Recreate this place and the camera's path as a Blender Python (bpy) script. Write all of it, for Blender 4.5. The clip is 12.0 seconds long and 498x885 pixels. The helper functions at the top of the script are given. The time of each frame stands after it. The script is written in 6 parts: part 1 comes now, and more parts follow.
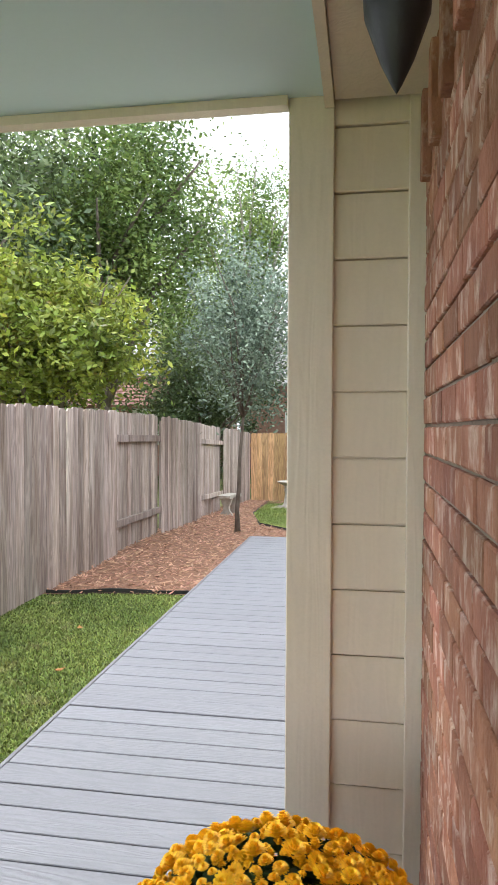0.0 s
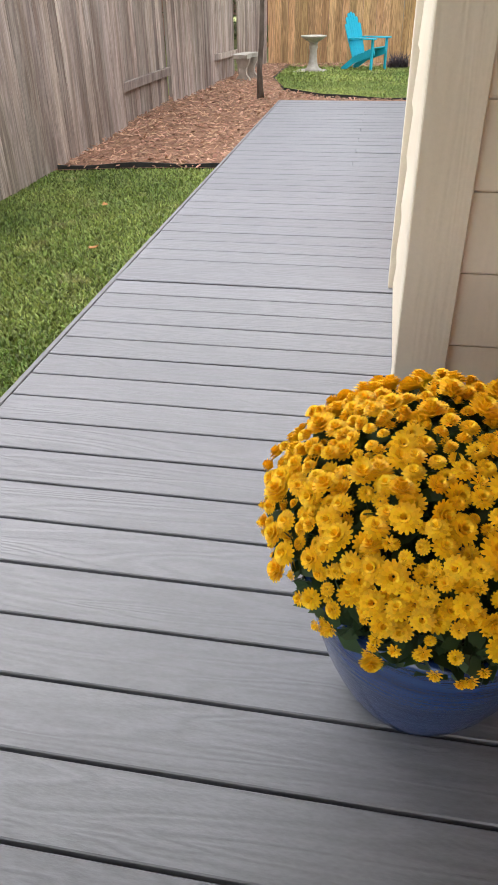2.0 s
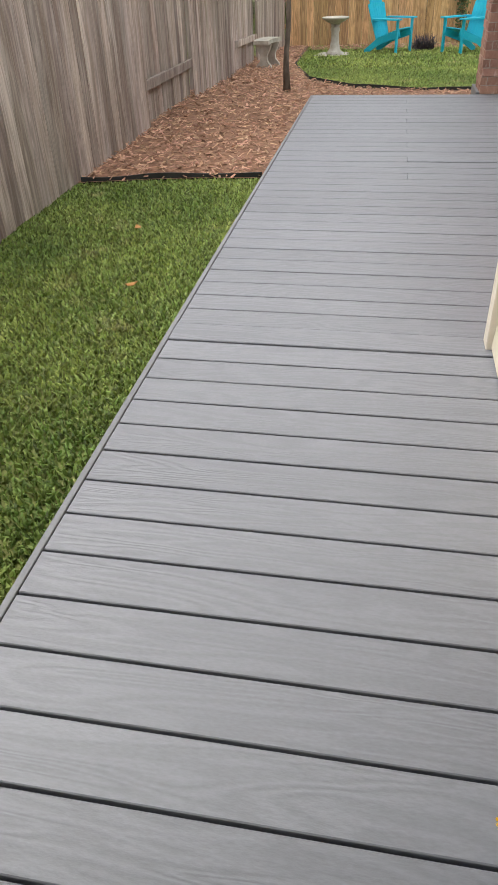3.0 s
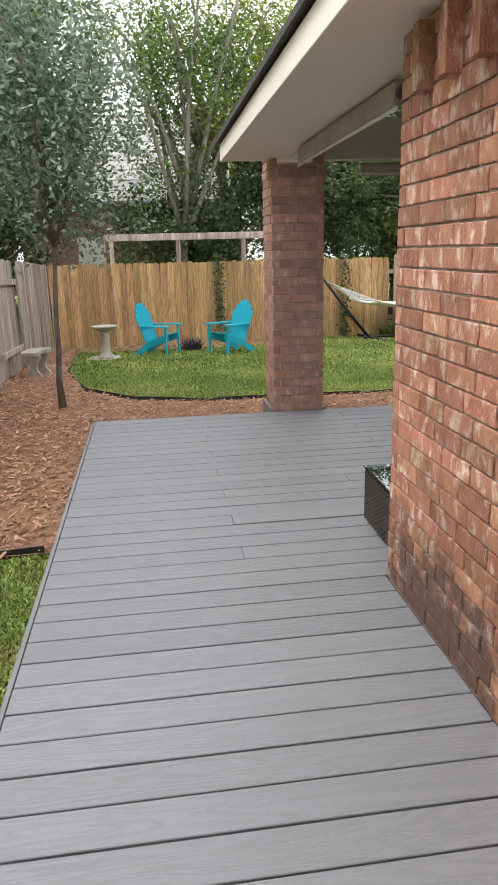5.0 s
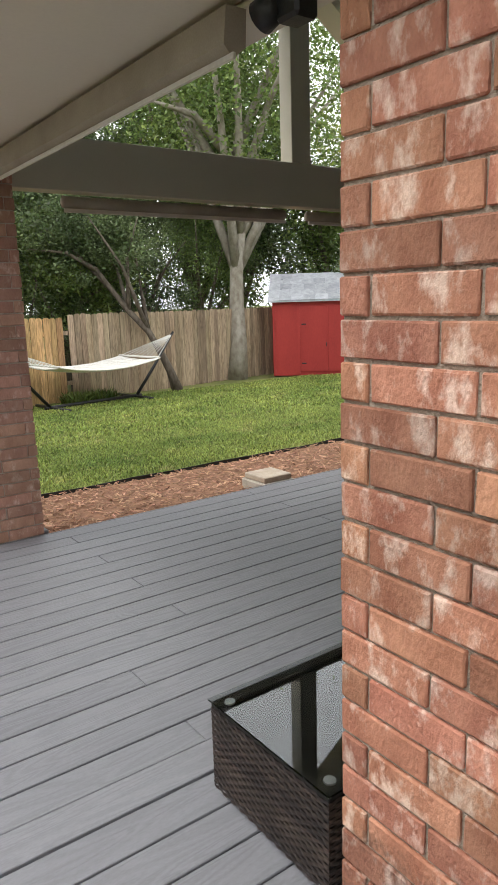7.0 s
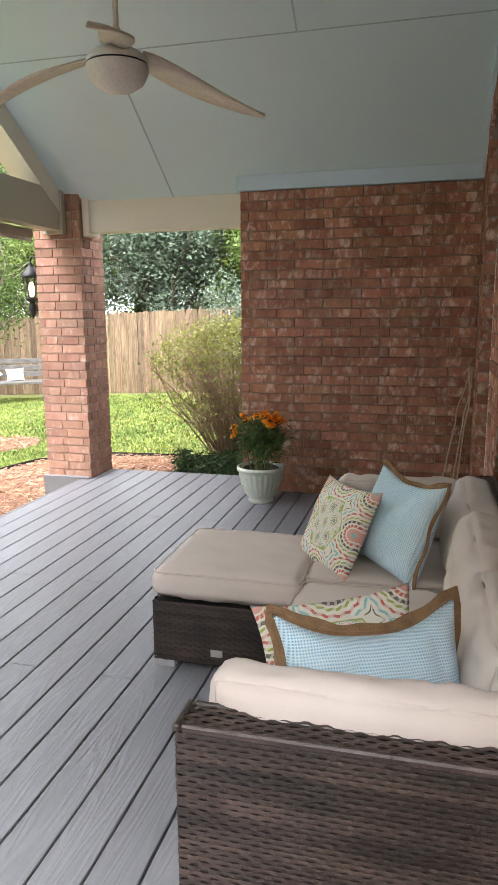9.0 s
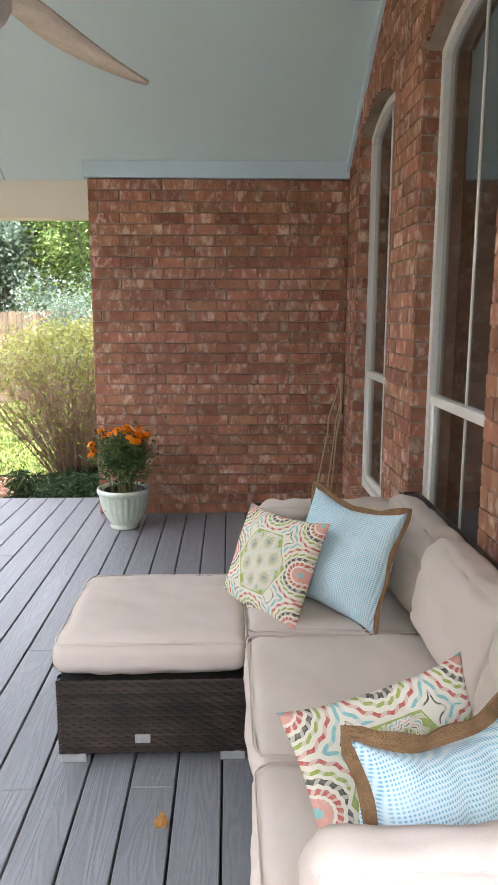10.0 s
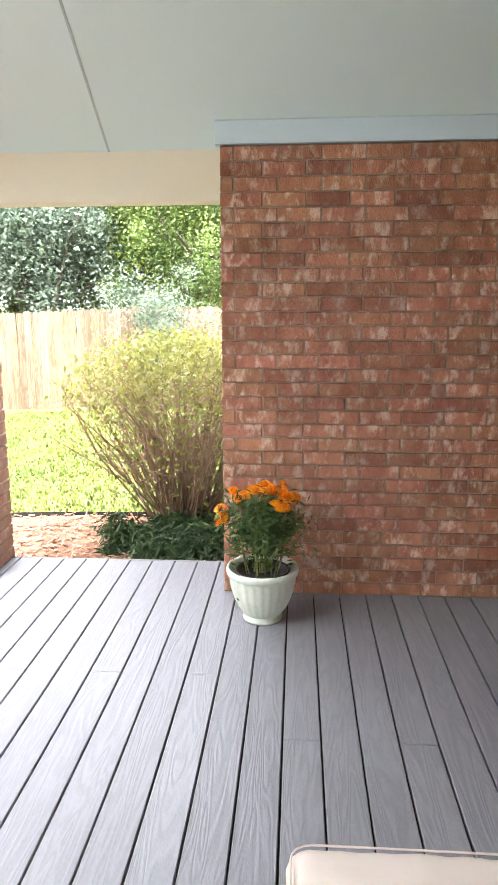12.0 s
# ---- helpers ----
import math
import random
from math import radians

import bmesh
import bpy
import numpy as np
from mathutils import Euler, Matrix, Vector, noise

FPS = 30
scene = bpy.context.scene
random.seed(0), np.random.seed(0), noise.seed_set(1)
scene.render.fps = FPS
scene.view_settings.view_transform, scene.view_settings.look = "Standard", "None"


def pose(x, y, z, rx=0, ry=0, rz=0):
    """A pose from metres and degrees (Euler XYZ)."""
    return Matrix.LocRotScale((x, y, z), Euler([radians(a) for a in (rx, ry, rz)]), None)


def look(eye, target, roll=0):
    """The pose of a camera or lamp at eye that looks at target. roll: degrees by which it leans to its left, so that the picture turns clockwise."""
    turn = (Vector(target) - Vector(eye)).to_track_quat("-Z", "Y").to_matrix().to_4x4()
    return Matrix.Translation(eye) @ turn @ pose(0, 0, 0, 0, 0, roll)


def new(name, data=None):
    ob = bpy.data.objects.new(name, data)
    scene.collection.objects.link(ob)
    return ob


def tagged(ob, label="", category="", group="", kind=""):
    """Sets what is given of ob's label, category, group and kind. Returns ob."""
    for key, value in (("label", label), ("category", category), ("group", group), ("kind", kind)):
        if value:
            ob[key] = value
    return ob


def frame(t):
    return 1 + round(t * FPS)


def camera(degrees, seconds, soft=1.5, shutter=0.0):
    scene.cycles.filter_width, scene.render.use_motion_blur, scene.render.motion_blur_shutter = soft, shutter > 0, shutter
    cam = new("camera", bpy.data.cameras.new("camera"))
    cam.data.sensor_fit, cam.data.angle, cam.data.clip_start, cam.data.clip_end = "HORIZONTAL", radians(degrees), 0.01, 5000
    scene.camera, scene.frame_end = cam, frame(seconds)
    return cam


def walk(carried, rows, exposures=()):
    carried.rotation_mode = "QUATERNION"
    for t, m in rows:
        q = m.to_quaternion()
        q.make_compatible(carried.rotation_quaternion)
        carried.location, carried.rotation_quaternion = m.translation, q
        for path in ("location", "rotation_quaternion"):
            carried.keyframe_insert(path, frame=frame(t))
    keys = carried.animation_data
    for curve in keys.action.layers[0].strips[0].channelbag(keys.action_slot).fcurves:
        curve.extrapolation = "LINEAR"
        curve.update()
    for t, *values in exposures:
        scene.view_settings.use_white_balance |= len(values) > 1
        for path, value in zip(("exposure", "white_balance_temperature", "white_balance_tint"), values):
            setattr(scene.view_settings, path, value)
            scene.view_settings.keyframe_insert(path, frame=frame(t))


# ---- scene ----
cam = camera(39.7, 12.0)
PATH = [
    (0, (1.402, -3.255, 1.333), (1.067, -1.284, 1.295), 0.3),
    (0.5, (1.299, -3.18, 1.23), (0.967, -1.229, 0.938), 0.8),
    (0.7, (1.275, -3.217, 1.171), (0.959, -1.303, 0.685), -0.2),
    (1, (1.282, -3.112, 1.118), (0.963, -1.291, 0.356), -0.4),
    (1.5, (1.231, -3.027, 1.074), (0.912, -1.299, 0.119), -1.2),
    (2, (1.107, -2.927, 1.098), (0.802, -1.297, -0.019), -1.1),
    (2.5, (0.942, -2.739, 1.137), (0.628, -1.139, -0.022), -1.7),
    (3, (0.778, -2.445, 1.217), (0.45, -0.851, 0.054), -2.3),
    (3.3, (0.652, -2.249, 1.238), (0.359, -0.632, 0.097), -2.0),
    (3.5, (0.597, -2.106, 1.265), (0.414, -0.425, 0.196), -2.3),
    (3.7, (0.573, -1.964, 1.31), (0.558, -0.218, 0.334), -2.2),
    (5.3, (0.546, -0.527, 1.43), (0.829, 1.388, 0.927), -1.6),
    (5.5, (0.565, -0.31, 1.438), (0.881, 1.601, 0.941), -1.7),
    (6, (0.609, 0.171, 1.442), (1.146, 2.041, 0.981), -1.9),
    (6.5, (0.617, 0.586, 1.444), (1.462, 2.353, 1.04), -1.9),
    (6.7, (0.629, 0.736, 1.449), (1.601, 2.437, 1.048), -1.9),
    (8.3, (1.005, 1.867, 1.463), (2.711, 2.839, 1.082), -0.6),
    (8.5, (1.096, 1.982, 1.457), (2.873, 2.818, 1.08), -0.5),
    (9, (1.284, 2.225, 1.458), (3.187, 2.718, 1.09), -0.4),
    (9.5, (1.48, 2.512, 1.447), (3.444, 2.639, 1.092), -0.1),
    (10, (1.717, 2.726, 1.449), (3.684, 2.669, 1.092), 0.0),
    (10.5, (2.042, 2.895, 1.473), (4.006, 2.791, 1.112), -0.0),
    (11, (2.347, 3.068, 1.501), (4.31, 2.956, 1.134), -0.1),
    (11.5, (2.709, 3.204, 1.528), (4.672, 3.104, 1.156), -0.2),
    (12, (3.061, 3.293, 1.591), (5.019, 3.431, 1.206), -0.2),
]
# ---- body ----
EXPOSURES = [(0.0, 1.5, 6050, 11), (0.5, 1.2, 6250, 14), (1.0, 1.15, 6300, 15), (1.5, 1.25, 6300, 14), (2.0, 1.35, 6350, 13), (3.0, 1.02, 6450, 10), (3.7, 0.9, 6500, 10), (5.3, 0.9, 6500, 10), (6.7, 0.88, 6550, 10), (8.3, 1.6, 6550, 11), (9.0, 2.35, 6300, 13), (9.5, 2.85, 6100, 14), (10.0, 2.9, 6050, 15), (10.5, 3.2, 6000, 15), (11.0, 3.35, 6050, 15), (12.0, 3.4, 6250, 15)]
walk(cam, [(t, look(eye, target, roll)) for t, eye, target, roll in PATH], EXPOSURES)

# ---- light: bright overcast day ----
SUN_AZ, SUN_EL = radians(-60), radians(55)
world = bpy.data.worlds.new("overcast_sky")
scene.world = world
world.use_nodes = True
wn = world.node_tree
sky = wn.nodes.new("ShaderNodeTexSky")
sky.sky_type = "NISHITA"
sky.sun_disc = False
sky.sun_elevation, sky.sun_rotation = SUN_EL, SUN_AZ
sky.air_density, sky.dust_density = 1.0, 4.0
cloud = wn.nodes.new("ShaderNodeHueSaturation")
cloud.inputs["Saturation"].default_value = 0.22
cloud.inputs["Value"].default_value = 1.7
wn.links.new(sky.outputs[0], cloud.inputs["Color"])
layer = wn.nodes.new("ShaderNodeMix")
layer.data_type = "RGBA"
layer.inputs["Factor"].default_value = 0.75
layer.inputs["B"].default_value = (9.4, 9.6, 9.9, 1)
wn.links.new(cloud.outputs[0], layer.inputs["A"])
wn.links.new(layer.outputs["Result"], wn.nodes["Background"].inputs["Color"])
wn.nodes["Background"].inputs["Strength"].default_value = 0.15
sun = new("sun", bpy.data.lights.new("sun", "SUN"))
sun.data.energy, sun.data.angle, sun.data.color = 0.7, radians(30), (1.0, 0.96, 0.9)
sun.matrix_world = look((0, 0, 30), (-math.sin(SUN_AZ) * math.cos(SUN_EL), -math.cos(SUN_AZ) * math.cos(SUN_EL), 30 - math.sin(SUN_EL)))

# ---- materials ----
def material(name, dark, light, scale=8.0, rough=0.7, bump=0.15, bump_scale=60.0, metal=0.0, spread=0.0, island=0.0,
             stretch=(1, 1, 1), fine=0.18, spec=0.4, translucent=0.0, coat=0.0, blotch=None, detail=6.0):
    """Two-scale noise between two colours, fine grain, relief; spread varies it object by object, island leaf by leaf."""
    m = bpy.data.materials.new(name)
    m.use_nodes = True
    nt = m.node_tree
    n, ln = nt.nodes, nt.links
    p = n["Principled BSDF"]
    tc = n.new("ShaderNodeTexCoord")
    info = n.new("ShaderNodeObjectInfo")
    mul = n.new("ShaderNodeMath"); mul.operation = "MULTIPLY"; mul.inputs[1].default_value = 57.0
    ln.new(info.outputs["Random"], mul.inputs[0])
    add = n.new("ShaderNodeVectorMath"); add.operation = "ADD"
    ln.new(tc.outputs["Object"], add.inputs[0]); ln.new(mul.outputs[0], add.inputs[1])
    mp = n.new("ShaderNodeMapping"); mp.inputs["Scale"].default_value = stretch
    ln.new(add.outputs[0], mp.inputs["Vector"])
    big = n.new("ShaderNodeTexNoise"); big.inputs["Scale"].default_value = scale; big.inputs["Detail"].default_value = detail
    ln.new(mp.outputs[0], big.inputs["Vector"])
    ramp = n.new("ShaderNodeValToRGB")
    ramp.color_ramp.elements[0].position, ramp.color_ramp.elements[1].position = 0.3, 0.7
    ramp.color_ramp.elements[0].color, ramp.color_ramp.elements[1].color = (*dark, 1), (*light, 1)
    ln.new(big.outputs["Fac"], ramp.inputs["Fac"])
    col = ramp.outputs["Color"]
    small = n.new("ShaderNodeTexNoise"); small.inputs["Scale"].default_value = bump_scale; small.inputs["Detail"].default_value = 5
    ln.new(mp.outputs[0], small.inputs["Vector"])
    if blotch:
        c, bscale, lo, hi = blotch
        bn = n.new("ShaderNodeTexNoise"); bn.inputs["Scale"].default_value = bscale; bn.inputs["Detail"].default_value = 7; bn.inputs["Roughness"].default_value = 0.65
        ln.new(mp.outputs[0], bn.inputs["Vector"])
        br = n.new("ShaderNodeMapRange"); br.inputs["From Min"].default_value, br.inputs["From Max"].default_value = lo, hi
        ln.new(bn.outputs["Fac"], br.inputs["Value"])
        mx = n.new("ShaderNodeMix"); mx.data_type = "RGBA"
        ln.new(br.outputs[0], mx.inputs["Factor"]); ln.new(col, mx.inputs["A"]); mx.inputs["B"].default_value = (*c, 1)
        col = mx.outputs["Result"]
    hsv = n.new("ShaderNodeHueSaturation")
    ln.new(col, hsv.inputs["Color"])
    val = n.new("ShaderNodeMapRange"); val.inputs["To Min"].default_value, val.inputs["To Max"].default_value = 1 - fine, 1 + fine
    ln.new(small.outputs["Fac"], val.inputs["Value"])
    out = val.outputs[0]
    if spread or island:
        src = info.outputs["Random"]
        if island:
            geo = n.new("ShaderNodeNewGeometry"); src = geo.outputs["Random Per Island"]
        k = spread or island
        r = n.new("ShaderNodeMapRange"); r.inputs["To Min"].default_value, r.inputs["To Max"].default_value = 1 - k, 1 + k
        ln.new(src, r.inputs["Value"])
        mm = n.new("ShaderNodeMath"); mm.operation = "MULTIPLY"
        ln.new(out, mm.inputs[0]); ln.new(r.outputs[0], mm.inputs[1]); out = mm.outputs[0]
        h = n.new("ShaderNodeMapRange"); h.inputs["To Min"].default_value, h.inputs["To Max"].default_value = 0.5 - k * 0.03, 0.5 + k * 0.03
        f = n.new("ShaderNodeMath"); f.operation = "FRACT"
        x7 = n.new("ShaderNodeMath"); x7.operation = "MULTIPLY"; x7.inputs[1].default_value = 7.3
        ln.new(src, x7.inputs[0]); ln.new(x7.outputs[0], f.inputs[0]); ln.new(f.outputs[0], h.inputs["Value"]); ln.new(h.outputs[0], hsv.inputs["Hue"])
    ln.new(out, hsv.inputs["Value"])
    ln.new(hsv.outputs["Color"], p.inputs["Base Color"])
    p.inputs["Roughness"].default_value = rough
    p.inputs["Metallic"].default_value = metal
    p.inputs["Specular IOR Level"].default_value = spec
    p.inputs["Coat Weight"].default_value = coat
    p.inputs["Coat Roughness"].default_value = 0.12
    if bump:
        bp = n.new("ShaderNodeBump"); bp.inputs["Strength"].default_value = bump; bp.inputs["Distance"].default_value = 0.01
        ln.new(small.outputs["Fac"], bp.inputs["Height"]); ln.new(bp.outputs[0], p.inputs["Normal"])
    if translucent:
        tr = n.new("ShaderNodeBsdfTranslucent"); ln.new(hsv.outputs["Color"], tr.inputs["Color"])
        ms = n.new("ShaderNodeMixShader"); ms.inputs[0].default_value = translucent
        ln.new(p.outputs[0], ms.inputs[1]); ln.new(tr.outputs[0], ms.inputs[2]); ln.new(ms.outputs[0], n["Material Output"].inputs["Surface"])
    return m


def grain(m, scale, strength, along="x", amount=0.25, dist=6.0, rings=0.9):
    """Adds cathedral wood grain (bands bent by noise) to a material's colour and relief."""
    nt = m.node_tree
    n, ln = nt.nodes, nt.links
    p = n["Principled BSDF"]
    mp = next(x for x in n if x.type == "MAPPING")
    st = n.new("ShaderNodeMapping")
    st.inputs["Scale"].default_value = (0.11, 1, 1) if along == "x" else (1, 0.11, 1) if along == "y" else (1, 1, 0.07)
    ln.new(next(x for x in n if x.type == "VECT_MATH").outputs[0], st.inputs["Vector"])
    w = n.new("ShaderNodeTexNoise"); w.inputs["Scale"].default_value = scale; w.inputs["Detail"].default_value = 2.0; w.inputs["Distortion"].default_value = 0.6
    ln.new(st.outputs[0], w.inputs["Vector"])
    k = n.new("ShaderNodeMath"); k.operation = "MULTIPLY"; k.inputs[1].default_value = dist * 10
    ln.new(w.outputs["Fac"], k.inputs[0])
    s = n.new("ShaderNodeMath"); s.operation = "SINE"; ln.new(k.outputs[0], s.inputs[0])
    r = n.new("ShaderNodeMapRange"); r.inputs["From Min"].default_value, r.inputs["From Max"].default_value = -1, rings
    r.inputs["To Min"].default_value, r.inputs["To Max"].default_value = 1 - amount, 1 + amount * 0.4
    ln.new(s.outputs[0], r.inputs["Value"])
    mx = n.new("ShaderNodeVectorMath"); mx.operation = "MULTIPLY"
    src = p.inputs["Base Color"].links[0].from_socket
    ln.new(src, mx.inputs[0]); ln.new(r.outputs[0], mx.inputs[1]); ln.new(mx.outputs[0], p.inputs["Base Color"])
    bp = n.new("ShaderNodeBump"); bp.inputs["Strength"].default_value = strength; bp.inputs["Distance"].default_value = 0.003
    ln.new(s.outputs[0], bp.inputs["Height"])
    if p.inputs["Normal"].links:
        ln.new(p.inputs["Normal"].links[0].from_socket, bp.inputs["Normal"])
    ln.new(bp.outputs[0], p.inputs["Normal"])
    return m


M_deck = grain(material("composite_decking", (0.184, 0.185, 0.201), (0.208, 0.209, 0.225), 1.5, 0.45, 0.08, 220, spread=0.05, spec=0.45, stretch=(0.3, 1, 1)), 11.0, 0.14, "x", 0.08, 7.0)
M_under = material("dark_framing", (0.010, 0.010, 0.010), (0.018, 0.017, 0.016), 5, 0.9)
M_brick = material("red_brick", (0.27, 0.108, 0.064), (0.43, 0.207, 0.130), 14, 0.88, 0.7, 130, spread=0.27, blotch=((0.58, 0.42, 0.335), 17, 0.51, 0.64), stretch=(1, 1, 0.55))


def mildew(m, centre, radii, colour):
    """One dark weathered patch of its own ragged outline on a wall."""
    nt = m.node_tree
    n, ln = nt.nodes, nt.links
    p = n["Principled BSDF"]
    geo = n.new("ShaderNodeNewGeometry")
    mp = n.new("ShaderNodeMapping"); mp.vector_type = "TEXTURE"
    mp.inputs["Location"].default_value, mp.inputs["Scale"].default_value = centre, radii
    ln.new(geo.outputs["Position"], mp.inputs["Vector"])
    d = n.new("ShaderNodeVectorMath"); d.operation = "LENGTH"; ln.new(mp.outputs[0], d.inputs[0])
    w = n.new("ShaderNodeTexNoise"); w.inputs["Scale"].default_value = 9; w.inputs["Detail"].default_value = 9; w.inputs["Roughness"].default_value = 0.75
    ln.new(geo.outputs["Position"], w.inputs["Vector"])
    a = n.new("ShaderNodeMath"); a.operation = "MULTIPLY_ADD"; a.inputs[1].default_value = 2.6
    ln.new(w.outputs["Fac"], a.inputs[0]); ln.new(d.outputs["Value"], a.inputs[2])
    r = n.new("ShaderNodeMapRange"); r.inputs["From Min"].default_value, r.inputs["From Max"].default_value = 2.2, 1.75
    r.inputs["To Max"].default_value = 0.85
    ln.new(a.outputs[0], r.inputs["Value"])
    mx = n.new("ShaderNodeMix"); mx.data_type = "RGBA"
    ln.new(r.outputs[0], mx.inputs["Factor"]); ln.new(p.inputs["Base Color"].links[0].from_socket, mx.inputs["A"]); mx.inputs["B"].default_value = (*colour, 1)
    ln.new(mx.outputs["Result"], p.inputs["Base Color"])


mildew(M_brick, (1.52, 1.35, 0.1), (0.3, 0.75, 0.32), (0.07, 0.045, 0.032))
M_mortar = material("mortar", (0.27, 0.215, 0.165), (0.37, 0.30, 0.24), 12, 0.95, 0.8, 150, blotch=((0.17, 0.125, 0.095), 2.5, 0.52, 0.72))
M_brick_pale = material("rose_brick", (0.30, 0.155, 0.108), (0.42, 0.242, 0.175), 12, 0.88, 0.6, 130, spread=0.2, blotch=((0.56, 0.41, 0.33), 17, 0.55, 0.72), stretch=(1, 1, 0.55))
M_mortar_tan = material("tan_mortar", (0.36, 0.29, 0.235), (0.46, 0.385, 0.32), 12, 0.95, 0.6, 150)
M_siding = grain(material("beige_siding_paint", (0.68, 0.60, 0.47), (0.74, 0.655, 0.52), 2.0, 0.55, 0.05, 90, spec=0.35, fine=0.04), 14, 0.06, "z", 0.015, 4)
M_trim = grain(material("beige_trim_paint", (0.68, 0.605, 0.48), (0.73, 0.655, 0.53), 3.0, 0.5, 0.06, 120, fine=0.05), 16, 0.12, "z", 0.015, 4)
M_soffit = material("cream_soffit_paint", (0.76, 0.71, 0.60), (0.81, 0.76, 0.65), 1.2, 0.6, 0.04, 80, fine=0.04)
M_white = material("white_paint", (0.74, 0.73, 0.70), (0.80, 0.79, 0.76), 3, 0.45, 0.05, 120)
M_blue = material("pale_blue_ceiling_paint", (0.57, 0.715, 0.745), (0.61, 0.755, 0.785), 0.8, 0.5, 0.02, 60, fine=0.02)
M_bluetrim = material("blue_trim_paint", (0.56, 0.69, 0.79), (0.60, 0.73, 0.83), 2, 0.45, 0.02, 60, fine=0.02)
M_seam = material("ceiling_seam", (0.36, 0.46, 0.48), (0.40, 0.50, 0.52), 4, 0.7)
M_shingle = material("asphalt_shingle", (0.045, 0.042, 0.04), (0.09, 0.085, 0.08), 14, 0.95, 0.6, 200)
M_fence_grey = grain(material("weathered_cedar", (0.28, 0.21, 0.17), (0.54, 0.455, 0.40), 9, 0.9, 0.5, 90, spread=0.34, stretch=(1, 1, 0.10), blotch=((0.17, 0.11, 0.08), 7, 0.52, 0.72)), 16, 0.5, "z", 0.22, 4)
M_fence_brown = grain(material("honey_cedar", (0.40, 0.235, 0.10), (0.56, 0.36, 0.175), 5, 0.85, 0.35, 90, spread=0.25, stretch=(1, 1, 0.12), blotch=((0.27, 0.16, 0.08), 3, 0.58, 0.8)), 16, 0.5, "z", 0.3, 4)
M_fence_tan = grain(material("faded_cedar", (0.26, 0.185, 0.118), (0.41, 0.315, 0.215), 5, 0.85, 0.35, 90, spread=0.32, stretch=(1, 1, 0.12), blotch=((0.22, 0.16, 0.10), 3, 0.58, 0.8)), 16, 0.5, "z", 0.3, 4)
# browner cedar, darkened in colour to hold down the brightness of the side fence
M_fence_side = grain(material("dimmed_brown_cedar", (0.17, 0.112, 0.066), (0.30, 0.215, 0.135), 7, 0.85, 0.35, 90, spread=0.3, stretch=(1, 1, 0.12), blotch=((0.12, 0.075, 0.045), 4, 0.54, 0.76)), 16, 0.5, "z", 0.3, 4)
M_grass_soil = material("lawn_turf", (0.11, 0.135, 0.035), (0.23, 0.24, 0.07), 1.1, 0.95, 0.8, 55, blotch=((0.33, 0.28, 0.13), 3.0, 0.56, 0.76))
M_grass = material("grass_blades", (0.145, 0.215, 0.045), (0.315, 0.37, 0.095), 0.9, 0.6, 0, 40, island=0.6, translucent=0.3, blotch=((0.42, 0.36, 0.16), 2.2, 0.57, 0.78))
M_mulch_bed = material("mulch_bed", (0.15, 0.075, 0.042), (0.33, 0.175, 0.105), 22, 0.95, 1.0, 90)
M_mulch = material("bark_mulch", (0.26, 0.132, 0.08), (0.52, 0.325, 0.215), 9, 0.9, 0.4, 140, island=0.45)
M_edging = material("black_edging", (0.012, 0.012, 0.012), (0.03, 0.03, 0.028), 6, 0.6)
M_concrete = material("cast_concrete", (0.34, 0.31, 0.26), (0.50, 0.46, 0.39), 9, 0.9, 0.4, 160, blotch=((0.2, 0.18, 0.14), 6, 0.55, 0.75))
M_turq = grain(material("turquoise_plastic", (0.01, 0.37, 0.50), (0.015, 0.42, 0.56), 3, 0.45, 0.03, 90), 14, 0.15, "z", 0.03, 4)
M_bark = material("tree_bark", (0.075, 0.058, 0.043), (0.17, 0.14, 0.11), 18, 0.95, 1.0, 60, stretch=(1, 1, 0.35))
M_bark_pale = material("pale_bark", (0.20, 0.17, 0.13), (0.36, 0.33, 0.28), 8, 0.9, 0.8, 50, stretch=(1, 1, 0.6))
M_leaf_olive = material("grey_green_leaves", (0.085, 0.125, 0.085), (0.27, 0.335, 0.245), 3, 0.5, 0, 40, island=0.5, translucent=0.25)
M_leaf_green = material("green_leaves", (0.07, 0.12, 0.028), (0.22, 0.295, 0.075), 0.7, 0.5, 0, 40, island=0.55, translucent=0.28)
M_leaf_dark = material("dark_green_leaves", (0.05, 0.082, 0.03), (0.145, 0.19, 0.075), 0.7, 0.5, 0, 40, island=0.55, translucent=0.25)
M_leaf_lime = material("yellow_green_leaves", (0.10, 0.15, 0.022), (0.33, 0.37, 0.055), 1.2, 0.5, 0, 40, island=0.55, translucent=0.3, blotch=((0.40, 0.22, 0.06), 2.2, 0.6, 0.75))
M_leaf_mum = material("mum_leaves", (0.025, 0.055, 0.021), (0.069, 0.115, 0.040), 6, 0.6, 0, 40, island=0.3, translucent=0.27)
M_leaf_yellowtop = material("sunlit_hedge_leaves", (0.18, 0.20, 0.05), (0.38, 0.37, 0.12), 1.5, 0.5, 0, 40, island=0.35, translucent=0.45, blotch=((0.432, 0.216, 0.068), 2.5, 0.6, 0.75))
M_twig = material("dry_twigs", (0.20, 0.12, 0.08), (0.34, 0.23, 0.16), 6, 0.9, 0.2, 80, island=0.3)
M_petal = material("yellow_petals", (0.94, 0.53, 0.003), (1.0, 0.65, 0.008), 30, 0.6, 0, 60, island=0.16, translucent=0.12)
M_marigold = material("orange_petals", (0.93, 0.28, 0.003), (1.0, 0.44, 0.006), 30, 0.6, 0, 60, island=0.2, translucent=0.12)
